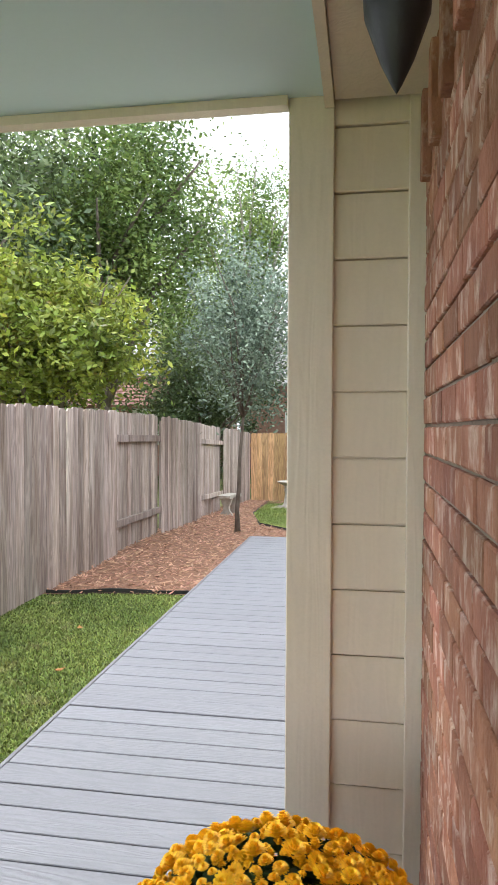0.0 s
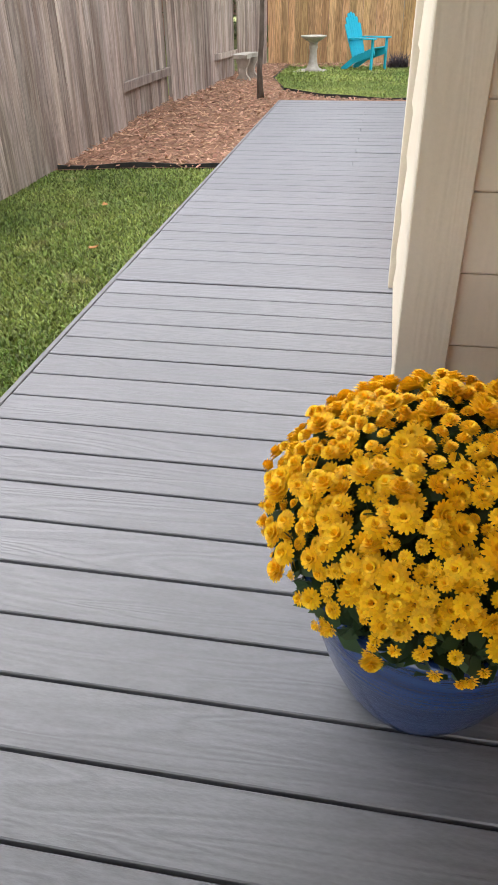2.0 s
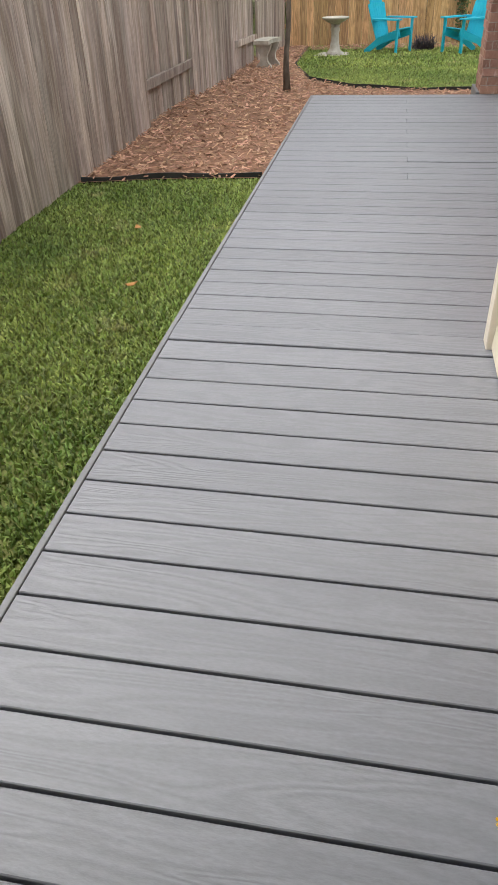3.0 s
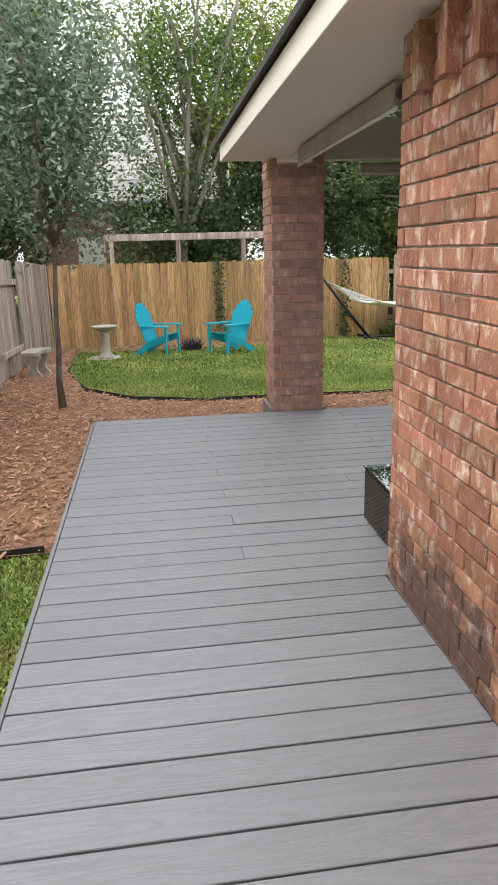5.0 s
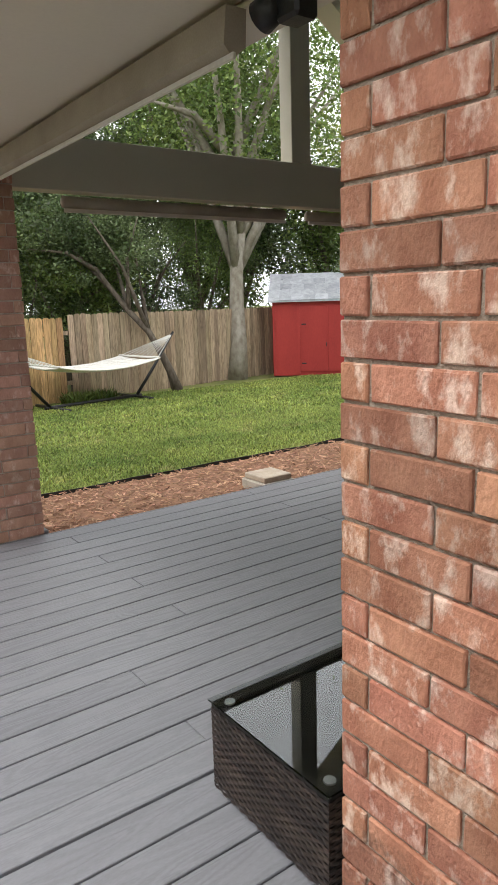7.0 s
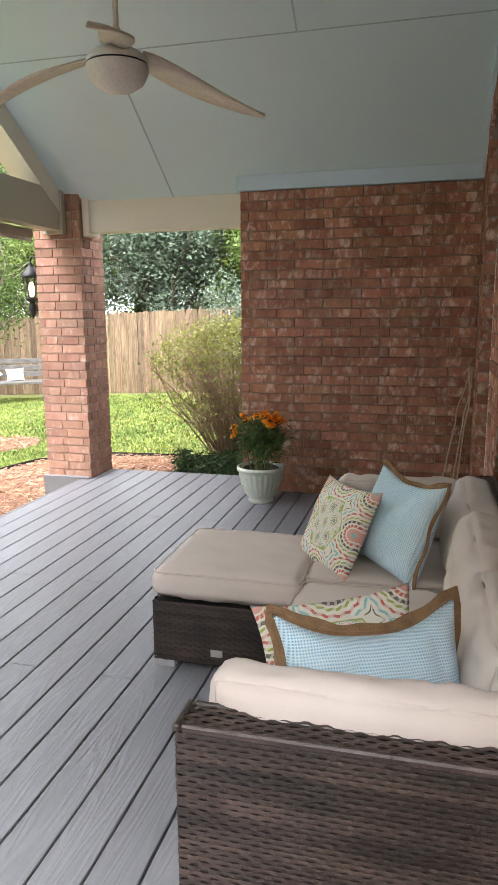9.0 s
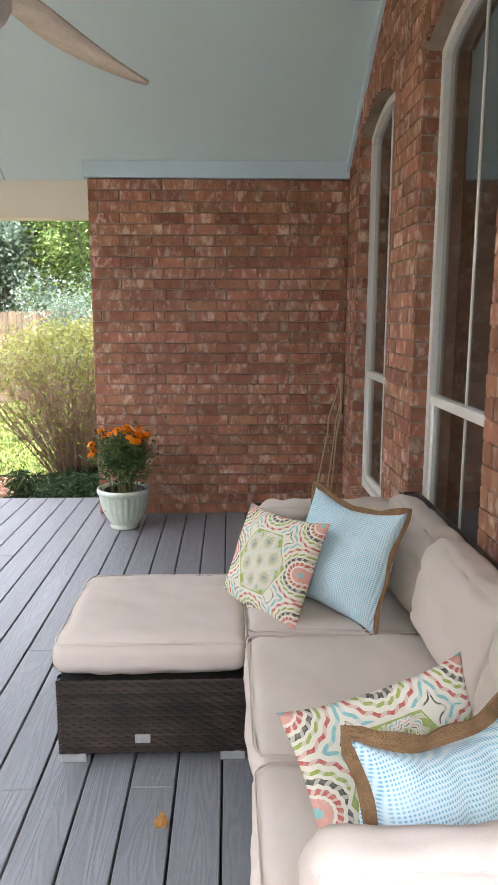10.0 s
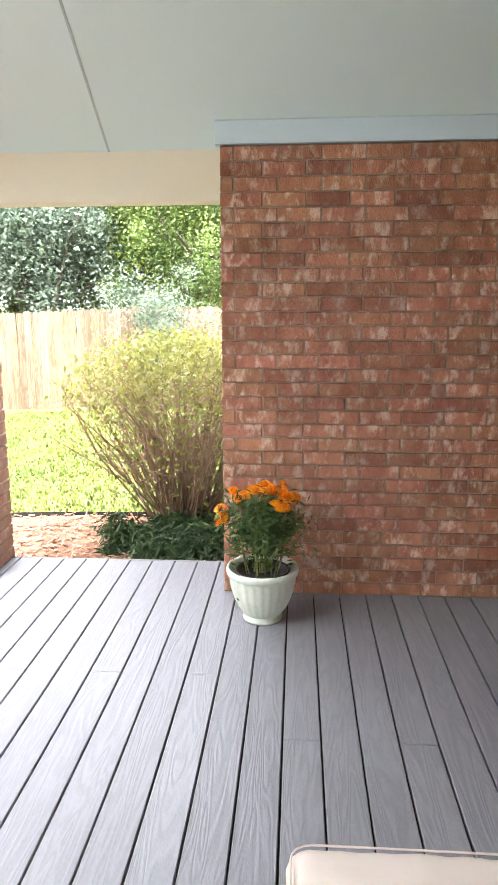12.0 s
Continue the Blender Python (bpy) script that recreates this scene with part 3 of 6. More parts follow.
# ---- plants and yard things ----
def leaf_verts(centres, size, nr, aspect=0.45, droop=0.0):
    """Rhombic leaves at the given centres, each turned at random; droop bends them towards hanging."""
    n = len(centres)
    d = nr.normal(size=(n, 3)); d[:, 2] = d[:, 2] * 0.7 - droop
    d /= np.linalg.norm(d, axis=1)[:, None]
    e = nr.normal(size=(n, 3)); e -= (e * d).sum(1)[:, None] * d
    e /= np.linalg.norm(e, axis=1)[:, None]
    s = size * nr.uniform(0.6, 1.3, n)[:, None]
    v = np.stack([centres - d * s / 2, centres + e * s * aspect / 2, centres + d * s / 2, centres - e * s * aspect / 2], 1).reshape(-1, 3)
    f = np.arange(4 * n).reshape(-1, 4)
    return v.tolist(), f.tolist()


def crown_points(n, centre, radii, nr, clumps=40, hollow=0.35, clump_r=0.32):
    """Points gathered in clumps near the surface of an uneven ellipsoid."""
    d = nr.normal(size=(clumps, 3)); d /= np.linalg.norm(d, axis=1)[:, None]
    c = d * nr.uniform(hollow, 1.0, clumps)[:, None] * nr.uniform(0.75, 1.12, clumps)[:, None]
    pick = nr.integers(0, clumps, n)
    sizes = nr.uniform(0.5, 1.2, clumps)[pick][:, None]
    p = c[pick] + nr.normal(size=(n, 3)) * clump_r * 0.5 * sizes
    return p * np.array(radii) + np.array(centre)


def tree(label, x, y, trunk_h, trunk_r, crown_c, crown_r, leaves, leaf, mat, bark, seed, clumps=45, limbs=7, lean=(0, 0), aspect=0.45, group="", hollow=0.3, clump_r=0.30, droop=0.0, low=3):
    nr = np.random.default_rng(seed)
    t = thing("tree", label, "tree", pose(x, y, float(gz(y))), group)
    bm = bmesh.new()
    top = Vector((lean[0], lean[1], trunk_h))
    pts = [Vector((lean[0] * (i / 6) ** 1.4 + nr.normal() * trunk_r * 0.35 * (i > 0), lean[1] * (i / 6) ** 1.4 + nr.normal() * trunk_r * 0.35 * (i > 0), trunk_h * i / 6)) for i in range(7)]
    tube(bm, pts, [trunk_r * (1.35 if i == 0 else 1.0 - 0.09 * i) for i in range(7)], 10)
    part("trunk", bm, bark, t, smooth=True)
    for k in range(limbs):
        a = 2 * math.pi * (k + nr.uniform(0, 0.6)) / limbs
        s = pts[low + k % (7 - low)]
        e = Vector((crown_c[0] + crown_r[0] * 0.75 * math.cos(a), crown_c[1] + crown_r[1] * 0.75 * math.sin(a), crown_c[2] + crown_r[2] * nr.uniform(-0.4, 0.8)))
        mid = s.lerp(e, 0.5) + Vector((nr.normal() * 0.1, nr.normal() * 0.1, crown_r[2] * 0.12))
        bm = bmesh.new()
        tube(bm, [s, s.lerp(mid, 0.5), mid, mid.lerp(e, 0.5), e], [trunk_r * f for f in (0.55, 0.45, 0.34, 0.22, 0.08)], 6)
        part("limb", bm, bark, t, smooth=True)
    v, f = leaf_verts(crown_points(leaves, crown_c, crown_r, nr, clumps, hollow, clump_r), leaf, nr, aspect, droop)
    c = new("crown", cloud_mesh("crown", v, f, mat))
    c.parent = t
    return t


def mulch_bed(name, label, outline, chips, seed, lift=0.012):
    """A flat bed with loose bark chips lying on it."""
    bm = bmesh.new()
    bm.faces.new([bm.verts.new((x, y, 0)) for x, y in outline])
    for cut in range(5, 15):
        bmesh.ops.bisect_plane(bm, geom=bm.verts[:] + bm.edges[:] + bm.faces[:], plane_co=(0, cut, 0), plane_no=(0, 1, 0))
    for w in bm.verts:
        w.co.z = float(gz(w.co.y)) + lift
    bed = solid(name, bm, M_mulch_bed, label, "mulch bed")
    nr = np.random.default_rng(seed)
    o = np.array(outline)
    lo, hi = o.min(0), o.max(0)
    pts = nr.uniform(lo, hi, (chips * 3, 2))
    inside = np.zeros(len(pts), bool)
    j = len(o) - 1
    for i in range(len(o)):
        cond = ((o[i, 1] > pts[:, 1]) != (o[j, 1] > pts[:, 1])) & (pts[:, 0] < (o[j, 0] - o[i, 0]) * (pts[:, 1] - o[i, 1]) / (o[j, 1] - o[i, 1] + 1e-9) + o[i, 0])
        inside ^= cond
        j = i
    pts = pts[inside][:chips]
    n = len(pts)
    a = nr.uniform(0, np.pi, n); tilt = nr.normal(0, 0.25, n)
    L = nr.uniform(0.02, 0.085, n); W = nr.uniform(0.006, 0.02, n)
    d = np.stack([np.cos(a) * np.cos(tilt), np.sin(a) * np.cos(tilt), np.sin(tilt)], 1) * L[:, None] / 2
    e = np.stack([-np.sin(a), np.cos(a), nr.normal(0, 0.3, n)], 1) * W[:, None] / 2
    c = np.column_stack([pts, gz(pts[:, 1]) + lift + 0.006 + nr.uniform(0, 0.022, n)])
    up = np.array([0, 0, 0.006])
    v = np.stack([c - d - e, c - d + e, c + d + e, c + d - e, c - d * 0.9 + up, c + d * 0.9 + up], 1).reshape(-1, 3)
    b = np.arange(n)[:, None] * 6
    f = np.concatenate([b + [0, 3, 5, 4], b + [1, 4, 5, 2]], 0)
    ob = new("mulch_chips", cloud_mesh("mulch_chips", v.tolist(), f.tolist(), M_mulch))
    ob.parent = bed
    ob["kind"] = "stuff"
    return bed


def grass(name, label, rects, per_m2, h, seed, keep=None, wide=0.004):
    """Blades of grass over rectangles."""
    nr = np.random.default_rng(seed)
    out = []
    for x0, x1, y0, y1 in rects:
        n = int((x1 - x0) * (y1 - y0) * per_m2)
        p = np.column_stack([nr.uniform(x0, x1, n), nr.uniform(y0, y1, n)])
        if keep:
            p = p[keep(p)]
        out.append(p)
    p = np.concatenate(out)
    n = len(p)
    a = nr.uniform(0, 2 * np.pi, n); hh = h * nr.uniform(0.5, 1.25, n); bend = nr.uniform(0.2, 1.1, n) * hh
    d = np.stack([np.cos(a), np.sin(a), 0 * a], 1)
    w = np.stack([-np.sin(a), np.cos(a), 0 * a], 1) * wide * nr.uniform(0.6, 1.4, n)[:, None]
    base = np.column_stack([p, gz(p[:, 1]) - 0.012])
    mid = base + d * (bend * 0.35)[:, None] + np.array([0, 0, 1]) * (hh * 0.65)[:, None]
    tip = base + d * bend[:, None] + np.array([0, 0, 1]) * hh[:, None]
    v = np.stack([base - w, base + w, mid + w * 0.8, mid - w * 0.8, tip], 1).reshape(-1, 3)
    b = np.arange(n)[:, None] * 5
    quads, tris = (b + [0, 1, 2, 3]).tolist(), (b + [3, 2, 4]).tolist()
    ob = new(name, cloud_mesh(name, v.tolist(), quads + tris, M_grass))
    return tagged(ob, label, "grass", kind="stuff")


# beds
mulch_bed("mulch_bed_1", "reddish bark mulch bed along the weathered fence", [(-0.03, 2.86), (-0.5, 2.86), (-1.0, 2.78), (-1.75, 2.6), (-1.75, 14.1), (-1.0, 14.1), (-0.8, 10.2), (-0.35, 8.1), (0.3, 7.2), (1.2, 6.9), (2.6, 6.84), (-0.03, 5.25)], 7000, 3)
mulch_bed("mulch_bed_2", "reddish bark mulch strip between deck and lawn", [(-0.03, 5.245), (2.6, 6.84), (6.7, 6.84), (7.6, 6.74), (8.2, 6.5), (8.6, 5.9), (8.75, 5.1), (8.7, 4.2), (8.6, 3.72), (7.23, 3.72), (7.23, 5.245)], 6500, 4, 0.014)
mulch_bed("mulch_bed_3", "round mulch ring about a young tree", [(9.2 + 0.62 * math.cos(k * 0.5236), 7.75 + 0.55 * math.sin(k * 0.5236)) for k in range(12)], 700, 5)
mulch_bed("mulch_bed_4", "narrow mulch strip along the back fence", [(-0.9, 13.1), (3.4, 13.4), (3.4, 14.5), (-0.9, 14.1)], 900, 6, 0.016)
EDGE = [(-1.5, 2.68), (-1.0, 2.80), (-0.5, 2.88), (-0.06, 2.88)]
EDGE2 = [(-1.0, 13.6), (-0.8, 10.2), (-0.35, 8.15), (0.3, 7.25), (1.2, 6.93), (2.6, 6.86), (5.4, 6.86), (6.7, 6.85), (7.6, 6.75), (8.2, 6.52), (8.62, 5.9), (8.77, 5.1), (8.72, 4.2)]
for name, pts in (("lawn_edging", EDGE), ("lawn_edging", EDGE2)):
    bm = bmesh.new()
    prev = None
    fine = [Vector((*a, 0)).lerp(Vector((*b, 0)), i / 6) for a, b in zip(pts, pts[1:]) for i in range(6)]
    for p in fine:
        z = gz(p.y) + 0.045 + 0.008 * math.sin(p.x * 7 + p.y * 5)
        row = [bm.verts.new((p.x, p.y - 0.004, gz(p.y) - 0.02)), bm.verts.new((p.x, p.y - 0.004, z)), bm.verts.new((p.x, p.y + 0.006, z)), bm.verts.new((p.x, p.y + 0.006, gz(p.y) - 0.02))]
        if prev:
            for i in range(3):
                bm.faces.new((prev[i], prev[i + 1], row[i + 1], row[i]))
        prev = row
    solid(name, bm, M_edging, "black plastic edging between lawn and mulch", "edging")


def on_lawn(p):
    x, y = p[:, 0], p[:, 1]
    bed = (y > np.interp(x, [-1.5, -1.0, -0.5, 0], [2.68, 2.8, 2.88, 2.88])) & (y < 7) & (x < 0)
    front = np.interp(x, [-1.0, -0.8, -0.35, 0.3, 1.2, 2.6, 6.7, 7.6, 8.2, 8.62, 8.77], [13.6, 10.2, 8.15, 7.25, 6.93, 6.86, 6.85, 6.75, 6.52, 5.9, 5.1])
    north = (y < front) & (y > 3.6) & (x > -1.1) & (x < 8.77)
    ring = ((x - 9.2) / 0.62) ** 2 + ((y - 7.75) / 0.55) ** 2 < 1
    return ~(bed | north | ring) & ~((x < -0.95) & (y > 3))


grass("grass_near", "short green lawn grass beside the deck", [(-1.56, -0.03, -2.2, 2.9)], 9000, 0.026, 11, on_lawn, 0.006)
grass("grass_yard", "green lawn grass of the back yard", [(-1.0, 9.5, 6.7, 9.6)], 3800, 0.036, 12, on_lawn, 0.006)
grass("grass_back", "green lawn grass towards the back fence", [(-0.9, 15, 9.6, 14.6), (8.7, 15.2, 3.8, 9.6)], 1000, 0.042, 13, on_lawn, 0.011)


# fences
def picket_mesh(mat, h, w=0.138):
    bm = bmesh.new()
    poly_prism(bm, [(-w / 2, 0), (w / 2, 0), (w / 2, h - 0.03), (w / 2 - 0.03, h), (-w / 2 + 0.03, h), (-w / 2, h - 0.03)], "y", -0.009, 0.009)
    return mesh_of("picket", bm, mat)


def fence(name, label, a, b, panels, mat, h, jitter=0.012):
    """A board fence from a to b; a panel shows its pickets in front of the rails or behind them."""
    a, b = Vector((*a, 0)), Vector((*b, 0))
    d = (b - a); length = d.length; d.normalize()
    nrm = Vector((-d.y, d.x, 0))
    ang = math.atan2(d.y, d.x)
    f = thing(name, label, "fence", None, "", "structure")
    pm = picket_mesh(mat, h)
    r = random.Random(len(name) * 7)
    n = int(length / 0.142)
    for i in range(n):
        s = (i + 0.5) * 0.142
        front = panels(s)
        ob = new("picket", pm)
        ob.parent = f
        off = 0.03 if front else -0.045
        ob.matrix_basis = Matrix.Translation(a + d * s + nrm * (off + r.uniform(-0.004, 0.004)) + Vector((0, 0, float(gz((a + d * s).y)) + r.uniform(-jitter, jitter)))) @ Matrix.Rotation(ang, 4, "Z") @ Matrix.Rotation(r.uniform(-0.008, 0.008), 4, "Y")
    for z in (0.38, 1.42):
        s = 0.0
        while s < length:
            e = min(s + 2.4, length)
            bm = bmesh.new()
            box(bm, 0, e - s - 0.004, -0.019, 0.019, -0.045, 0.045, 0.004)
            ob = part("rail", bm, mat, f)
            za, zb = float(gz((a + d * s).y)), float(gz((a + d * e).y))
            ob.matrix_basis = Matrix.Translation(a + d * s + nrm * -0.004 + Vector((0, 0, z + za))) @ Matrix.Rotation(ang, 4, "Z") @ Matrix.Rotation(-math.atan2(zb - za, e - s), 4, "Y")
            s = e
    s = 0.0
    while s < length:
        bm = bmesh.new()
        box(bm, -0.045, 0.045, -0.09, -0.0, 0, h - 0.06, 0.005)
        ob = part("post", bm, mat, f)
        ob.matrix_basis = Matrix.Translation(a + d * s - nrm * 0.056 + Vector((0, 0, float(gz((a + d * s).y))))) @ Matrix.Rotation(ang, 4, "Z")
        s += 2.4
    return f


fence("fence_west", "weathered grey cedar board fence with exposed rails", (-1.56, 14.1), (-1.56, -5.0), lambda s: not (7.7 < s < 9.5 or 3.3 < s < 5.2), M_fence_grey, 1.74)
fence("fence_north", "honey brown cedar board fence at the back", (6.0, 14.9), (-1.6, 14.1), lambda s: True, M_fence_brown, 1.74)
fence("fence_north_2", "faded tan cedar board fence behind the hammock", (15.8, 16.6), (6.02, 14.91), lambda s: True, M_fence_tan, 1.80)
fence("fence_east", "faded tan cedar board fence along the side yard", (15.8, 1.0), (15.8, 16.5), lambda s: True, M_fence_side, 1.80)

# trees
def tr(label, x, y, h, r, c, cr, n, leaf, mat, bark, seed, clumps=110, limbs=10, lean=(0, 0), **kw):
    if n > 18000 and leaf > 0.08:
        leaf, n, clumps = leaf * 1.3, int(n * 1.1), int(clumps * 1.7)
        kw["clump_r"] = kw["clump_r"] * 0.9
        kw["hollow"] = 0.2
    return tree(label, x, y, h, r, c, cr, n, leaf, mat, bark, seed, clumps, limbs, lean, **kw)


tr("slender young tree with a grey-green crown in the mulch", -0.49, 6.9, 2.1, 0.036, (0.08, 0, 3.05), (1.12, 1.05, 1.5), 13000, 0.072, M_leaf_olive, M_bark, 21, 230, 14, (0.08, 0.05), hollow=0.15, clump_r=0.24, low=5)
tr("bushy yellow-green tree leaning over the fence", -3.4, 6.2, 1.5, 0.09, (0, 0, 2.95), (1.9, 2.1, 1.45), 30000, 0.085, M_leaf_lime, M_bark, 22, 130, 8, hollow=0.45, clump_r=0.26)
tr("tall leafy tree beyond the weathered fence", -4.9, 12.5, 4.4, 0.2, (0, 0, 6.6), (3.6, 3.2, 4.2), 46000, 0.105, M_leaf_green, M_bark, 23, 170, 12, hollow=0.35, clump_r=0.24)
tr("dark leafy tree beyond the weathered fence", -6.6, 8.5, 3.0, 0.2, (0, 0, 5.2), (3.0, 3.0, 3.2), 30000, 0.12, M_leaf_dark, M_bark, 24, 150, 9, hollow=0.4, clump_r=0.24)
tr("light green tree with open branches beyond the fence", -2.5, 19.0, 5.2, 0.13, (0, 0, 7.6), (2.6, 2.2, 4.0), 19000, 0.10, M_leaf_green, M_bark_pale, 25, 120, 14, hollow=0.2, clump_r=0.24)
tr("dark shrubby tree low behind the weathered fence", -3.2, 16.0, 1.6, 0.10, (0, 0, 2.9), (2.2, 1.8, 1.7), 20000, 0.095, M_leaf_dark, M_bark, 46, 90, 7, hollow=0.4, clump_r=0.25)
tr("tall open tree behind the back fence", 1.2, 16.8, 4.4, 0.14, (0.2, 0, 6.0), (2.8, 2.3, 3.3), 16000, 0.105, M_leaf_green, M_bark_pale, 26, 130, 15, (0.7, 0.2), hollow=0.2, clump_r=0.22)
tr("tall open tree with forked trunk behind the back fence", 3.0, 18.2, 4.8, 0.16, (0.2, 0, 6.6), (2.7, 2.5, 3.2), 15000, 0.11, M_leaf_lime, M_bark_pale, 27, 120, 14, (-0.5, 0.3), hollow=0.2, clump_r=0.22)
tr("dense low evergreen behind the back fence", 1.6, 17.6, 1.2, 0.12, (0, 0, 2.5), (2.4, 1.5, 1.6), 20000, 0.09, M_leaf_dark, M_bark, 47, 90, 7, hollow=0.4, clump_r=0.25)
tr("dense dark tree behind the back fence", 4.6, 17.4, 2.4, 0.16, (0, 0, 3.7), (2.3, 1.8, 2.4), 30000, 0.10, M_leaf_dark, M_bark, 28, 130, 8, hollow=0.4, clump_r=0.24)
tr("dense dark tree behind the hammock", 7.4, 18.4, 2.4, 0.16, (0, 0, 3.9), (2.6, 1.9, 2.7), 34000, 0.10, M_leaf_dark, M_bark, 29, 140, 8, hollow=0.4, clump_r=0.24)
tr("drooping green tree behind the hammock", 6.9, 16.6, 1.8, 0.10, (0, 0, 2.9), (1.7, 1.2, 1.4), 20000, 0.085, M_leaf_green, M_bark, 30, 90, 7, hollow=0.35, clump_r=0.26, droop=0.5)
tr("large oak with pale mottled trunk beside the fence", 10.9, 15.7, 5.4, 0.24, (0.4, 0, 7.4), (3.8, 3.4, 2.9), 21000, 0.10, M_leaf_green, M_bark_pale, 31, 170, 14, (0.25, 0.1), hollow=0.25, clump_r=0.22)
tr("leaning trunk of a small tree by the hammock", 8.5, 14.6, 2.7, 0.10, (-1.6, 0.9, 3.5), (1.7, 1.2, 1.2), 15000, 0.085, M_leaf_dark, M_bark, 32, 70, 6, (-1.5, 0.7), hollow=0.3, clump_r=0.26)
tr("dark leafy tree behind the shed", 13.4, 19.0, 2.6, 0.18, (0, 0, 4.4), (3.1, 2.2, 3.2), 34000, 0.11, M_leaf_dark, M_bark, 33, 140, 8, hollow=0.4, clump_r=0.24)
tr("slender young tree in the mulch ring", 9.2, 7.75, 1.6, 0.035, (0, 0, 2.3), (0.85, 0.85, 1.05), 8500, 0.055, M_leaf_green, M_bark_pale, 34, 80, 10, hollow=0.1, clump_r=0.36, low=5)
tr("small dark evergreen in front of the far fence", 14.9, 14.2, 1.2, 0.06, (0, 0, 2.4), (1.35, 1.2, 1.5), 18000, 0.07, M_leaf_olive, M_bark, 35, 90, 8, hollow=0.3, clump_r=0.28)
tr("tall bright tree at the corner of the yard", 12.2, 19.5, 3.4, 0.18, (0, 0, 6.6), (2.8, 2.4, 2.6), 28000, 0.11, M_leaf_green, M_bark, 36, 120, 9, hollow=0.35, clump_r=0.24)
for k, (x, y, s, m) in enumerate(((17.8, 12.2, 1.0, M_leaf_green), (18.3, 8.8, 1.05, M_leaf_olive), (18.6, 5.6, 1.0, M_leaf_green), (18.0, 2.4, 1.0, M_leaf_olive), (20.5, 10.5, 1.35, M_leaf_green), (21.0, 7.0, 1.3, M_leaf_lime), (21.0, 3.6, 1.25, M_leaf_lime), (16.6, 18.0, 1.2, M_leaf_green), (9.6, 20.5, 1.3, M_leaf_dark), (-8.5, 16.0, 1.5, M_leaf_dark), (-5.2, 24.0, 1.5, M_leaf_green), (6.0, 23.5, 1.5, M_leaf_green), (-8.0, 3.0, 1.2, M_leaf_green), (19.0, 17.2, 1.55, M_leaf_lime), (18.8, 14.4, 1.1, M_leaf_dark), (9.2, 17.6, 0.75, M_leaf_dark), (11.4, 18.0, 0.8, M_leaf_green), (5.9, 17.0, 0.7, M_leaf_dark), (-3.6, 18.2, 0.75, M_leaf_dark))):
    tr("leafy neighbourhood tree beyond the fence", x, y, 2.0 * s, 0.15 * s, (0, 0, 3.5 * s), (2.4 * s, 2.3 * s, 2.9 * s), 46000 if k < 7 else 22000, (0.079 if k < 7 else 0.09) * s, m, M_bark, 50 + k, 120, 7, group="trees beyond the fence", hollow=0.4, clump_r=0.24)

tr("grey-green shrub in front of the side fence", 15.0, 5.7, 0.6, 0.05, (0, 0, 1.35), (0.6, 1.3, 1.25), 9000, 0.06, M_leaf_olive, M_bark, 81, 60, 7, hollow=0.2, clump_r=0.3)

# hedge bush at the end wall, with ground cover
nr = np.random.default_rng(61)
bush = thing("bush", "large twiggy bush with yellow-green top beside the end wall", "bush", pose(8.40, 4.20, G) @ Matrix.Diagonal((0.85, 0.88, 1.09, 1.0)))
for k in range(210):
    bm = bmesh.new()
    a = nr.uniform(0, 6.283); r0, r1 = nr.uniform(0, 0.25), nr.uniform(0.3, 1.0)
    h = nr.uniform(0.7, 1.3)
    p0 = Vector((r0 * math.cos(a), r0 * math.sin(a), 0)); p2 = Vector((r1 * math.cos(a + nr.normal() * 0.4), r1 * 1.15 * math.sin(a + nr.normal() * 0.4), h))
    p1 = p0.lerp(p2, 0.5) + Vector((nr.normal() * 0.13, nr.normal() * 0.13, 0.1))
    tube(bm, [p0, p1, p2], [0.010, 0.006, 0.003], 4, False)
    for j in range(7):
        q0 = p1.lerp(p2, nr.uniform(-0.5, 1.0)); q1 = q0 + Vector(nr.normal(size=3)) * 0.15
        tube(bm, [q0, q1], [0.0035, 0.0012], 3, False)
    part("branch", bm, M_twig, bush)


def shell(n, z0, z1, jit):
    a = nr.uniform(0, 6.283, n); u = nr.uniform(z0, z1, n)
    k = np.maximum(1 - np.abs(u) ** 3.5, 0) ** 0.4 * np.sqrt(nr.uniform(0.12, 1.1, n))
    p = np.column_stack([k * np.cos(a) * 1.0, k * np.sin(a) * 1.1, 0.62 + u * 0.80])
    return p + nr.normal(size=(n, 3)) * jit


v, f = leaf_verts(shell(6000, 0.45, 1.0, 0.05), 0.05, nr, 0.5)
ob = new("crown", cloud_mesh("crown", v, f, M_leaf_yellowtop)); ob.parent = bush
v, f = leaf_verts(shell(2000, -0.3, 0.55, 0.08), 0.04, nr, 0.5)
ob = new("lower_leaves", cloud_mesh("lower_leaves", v, f, M_leaf_lime)); ob.parent = bush


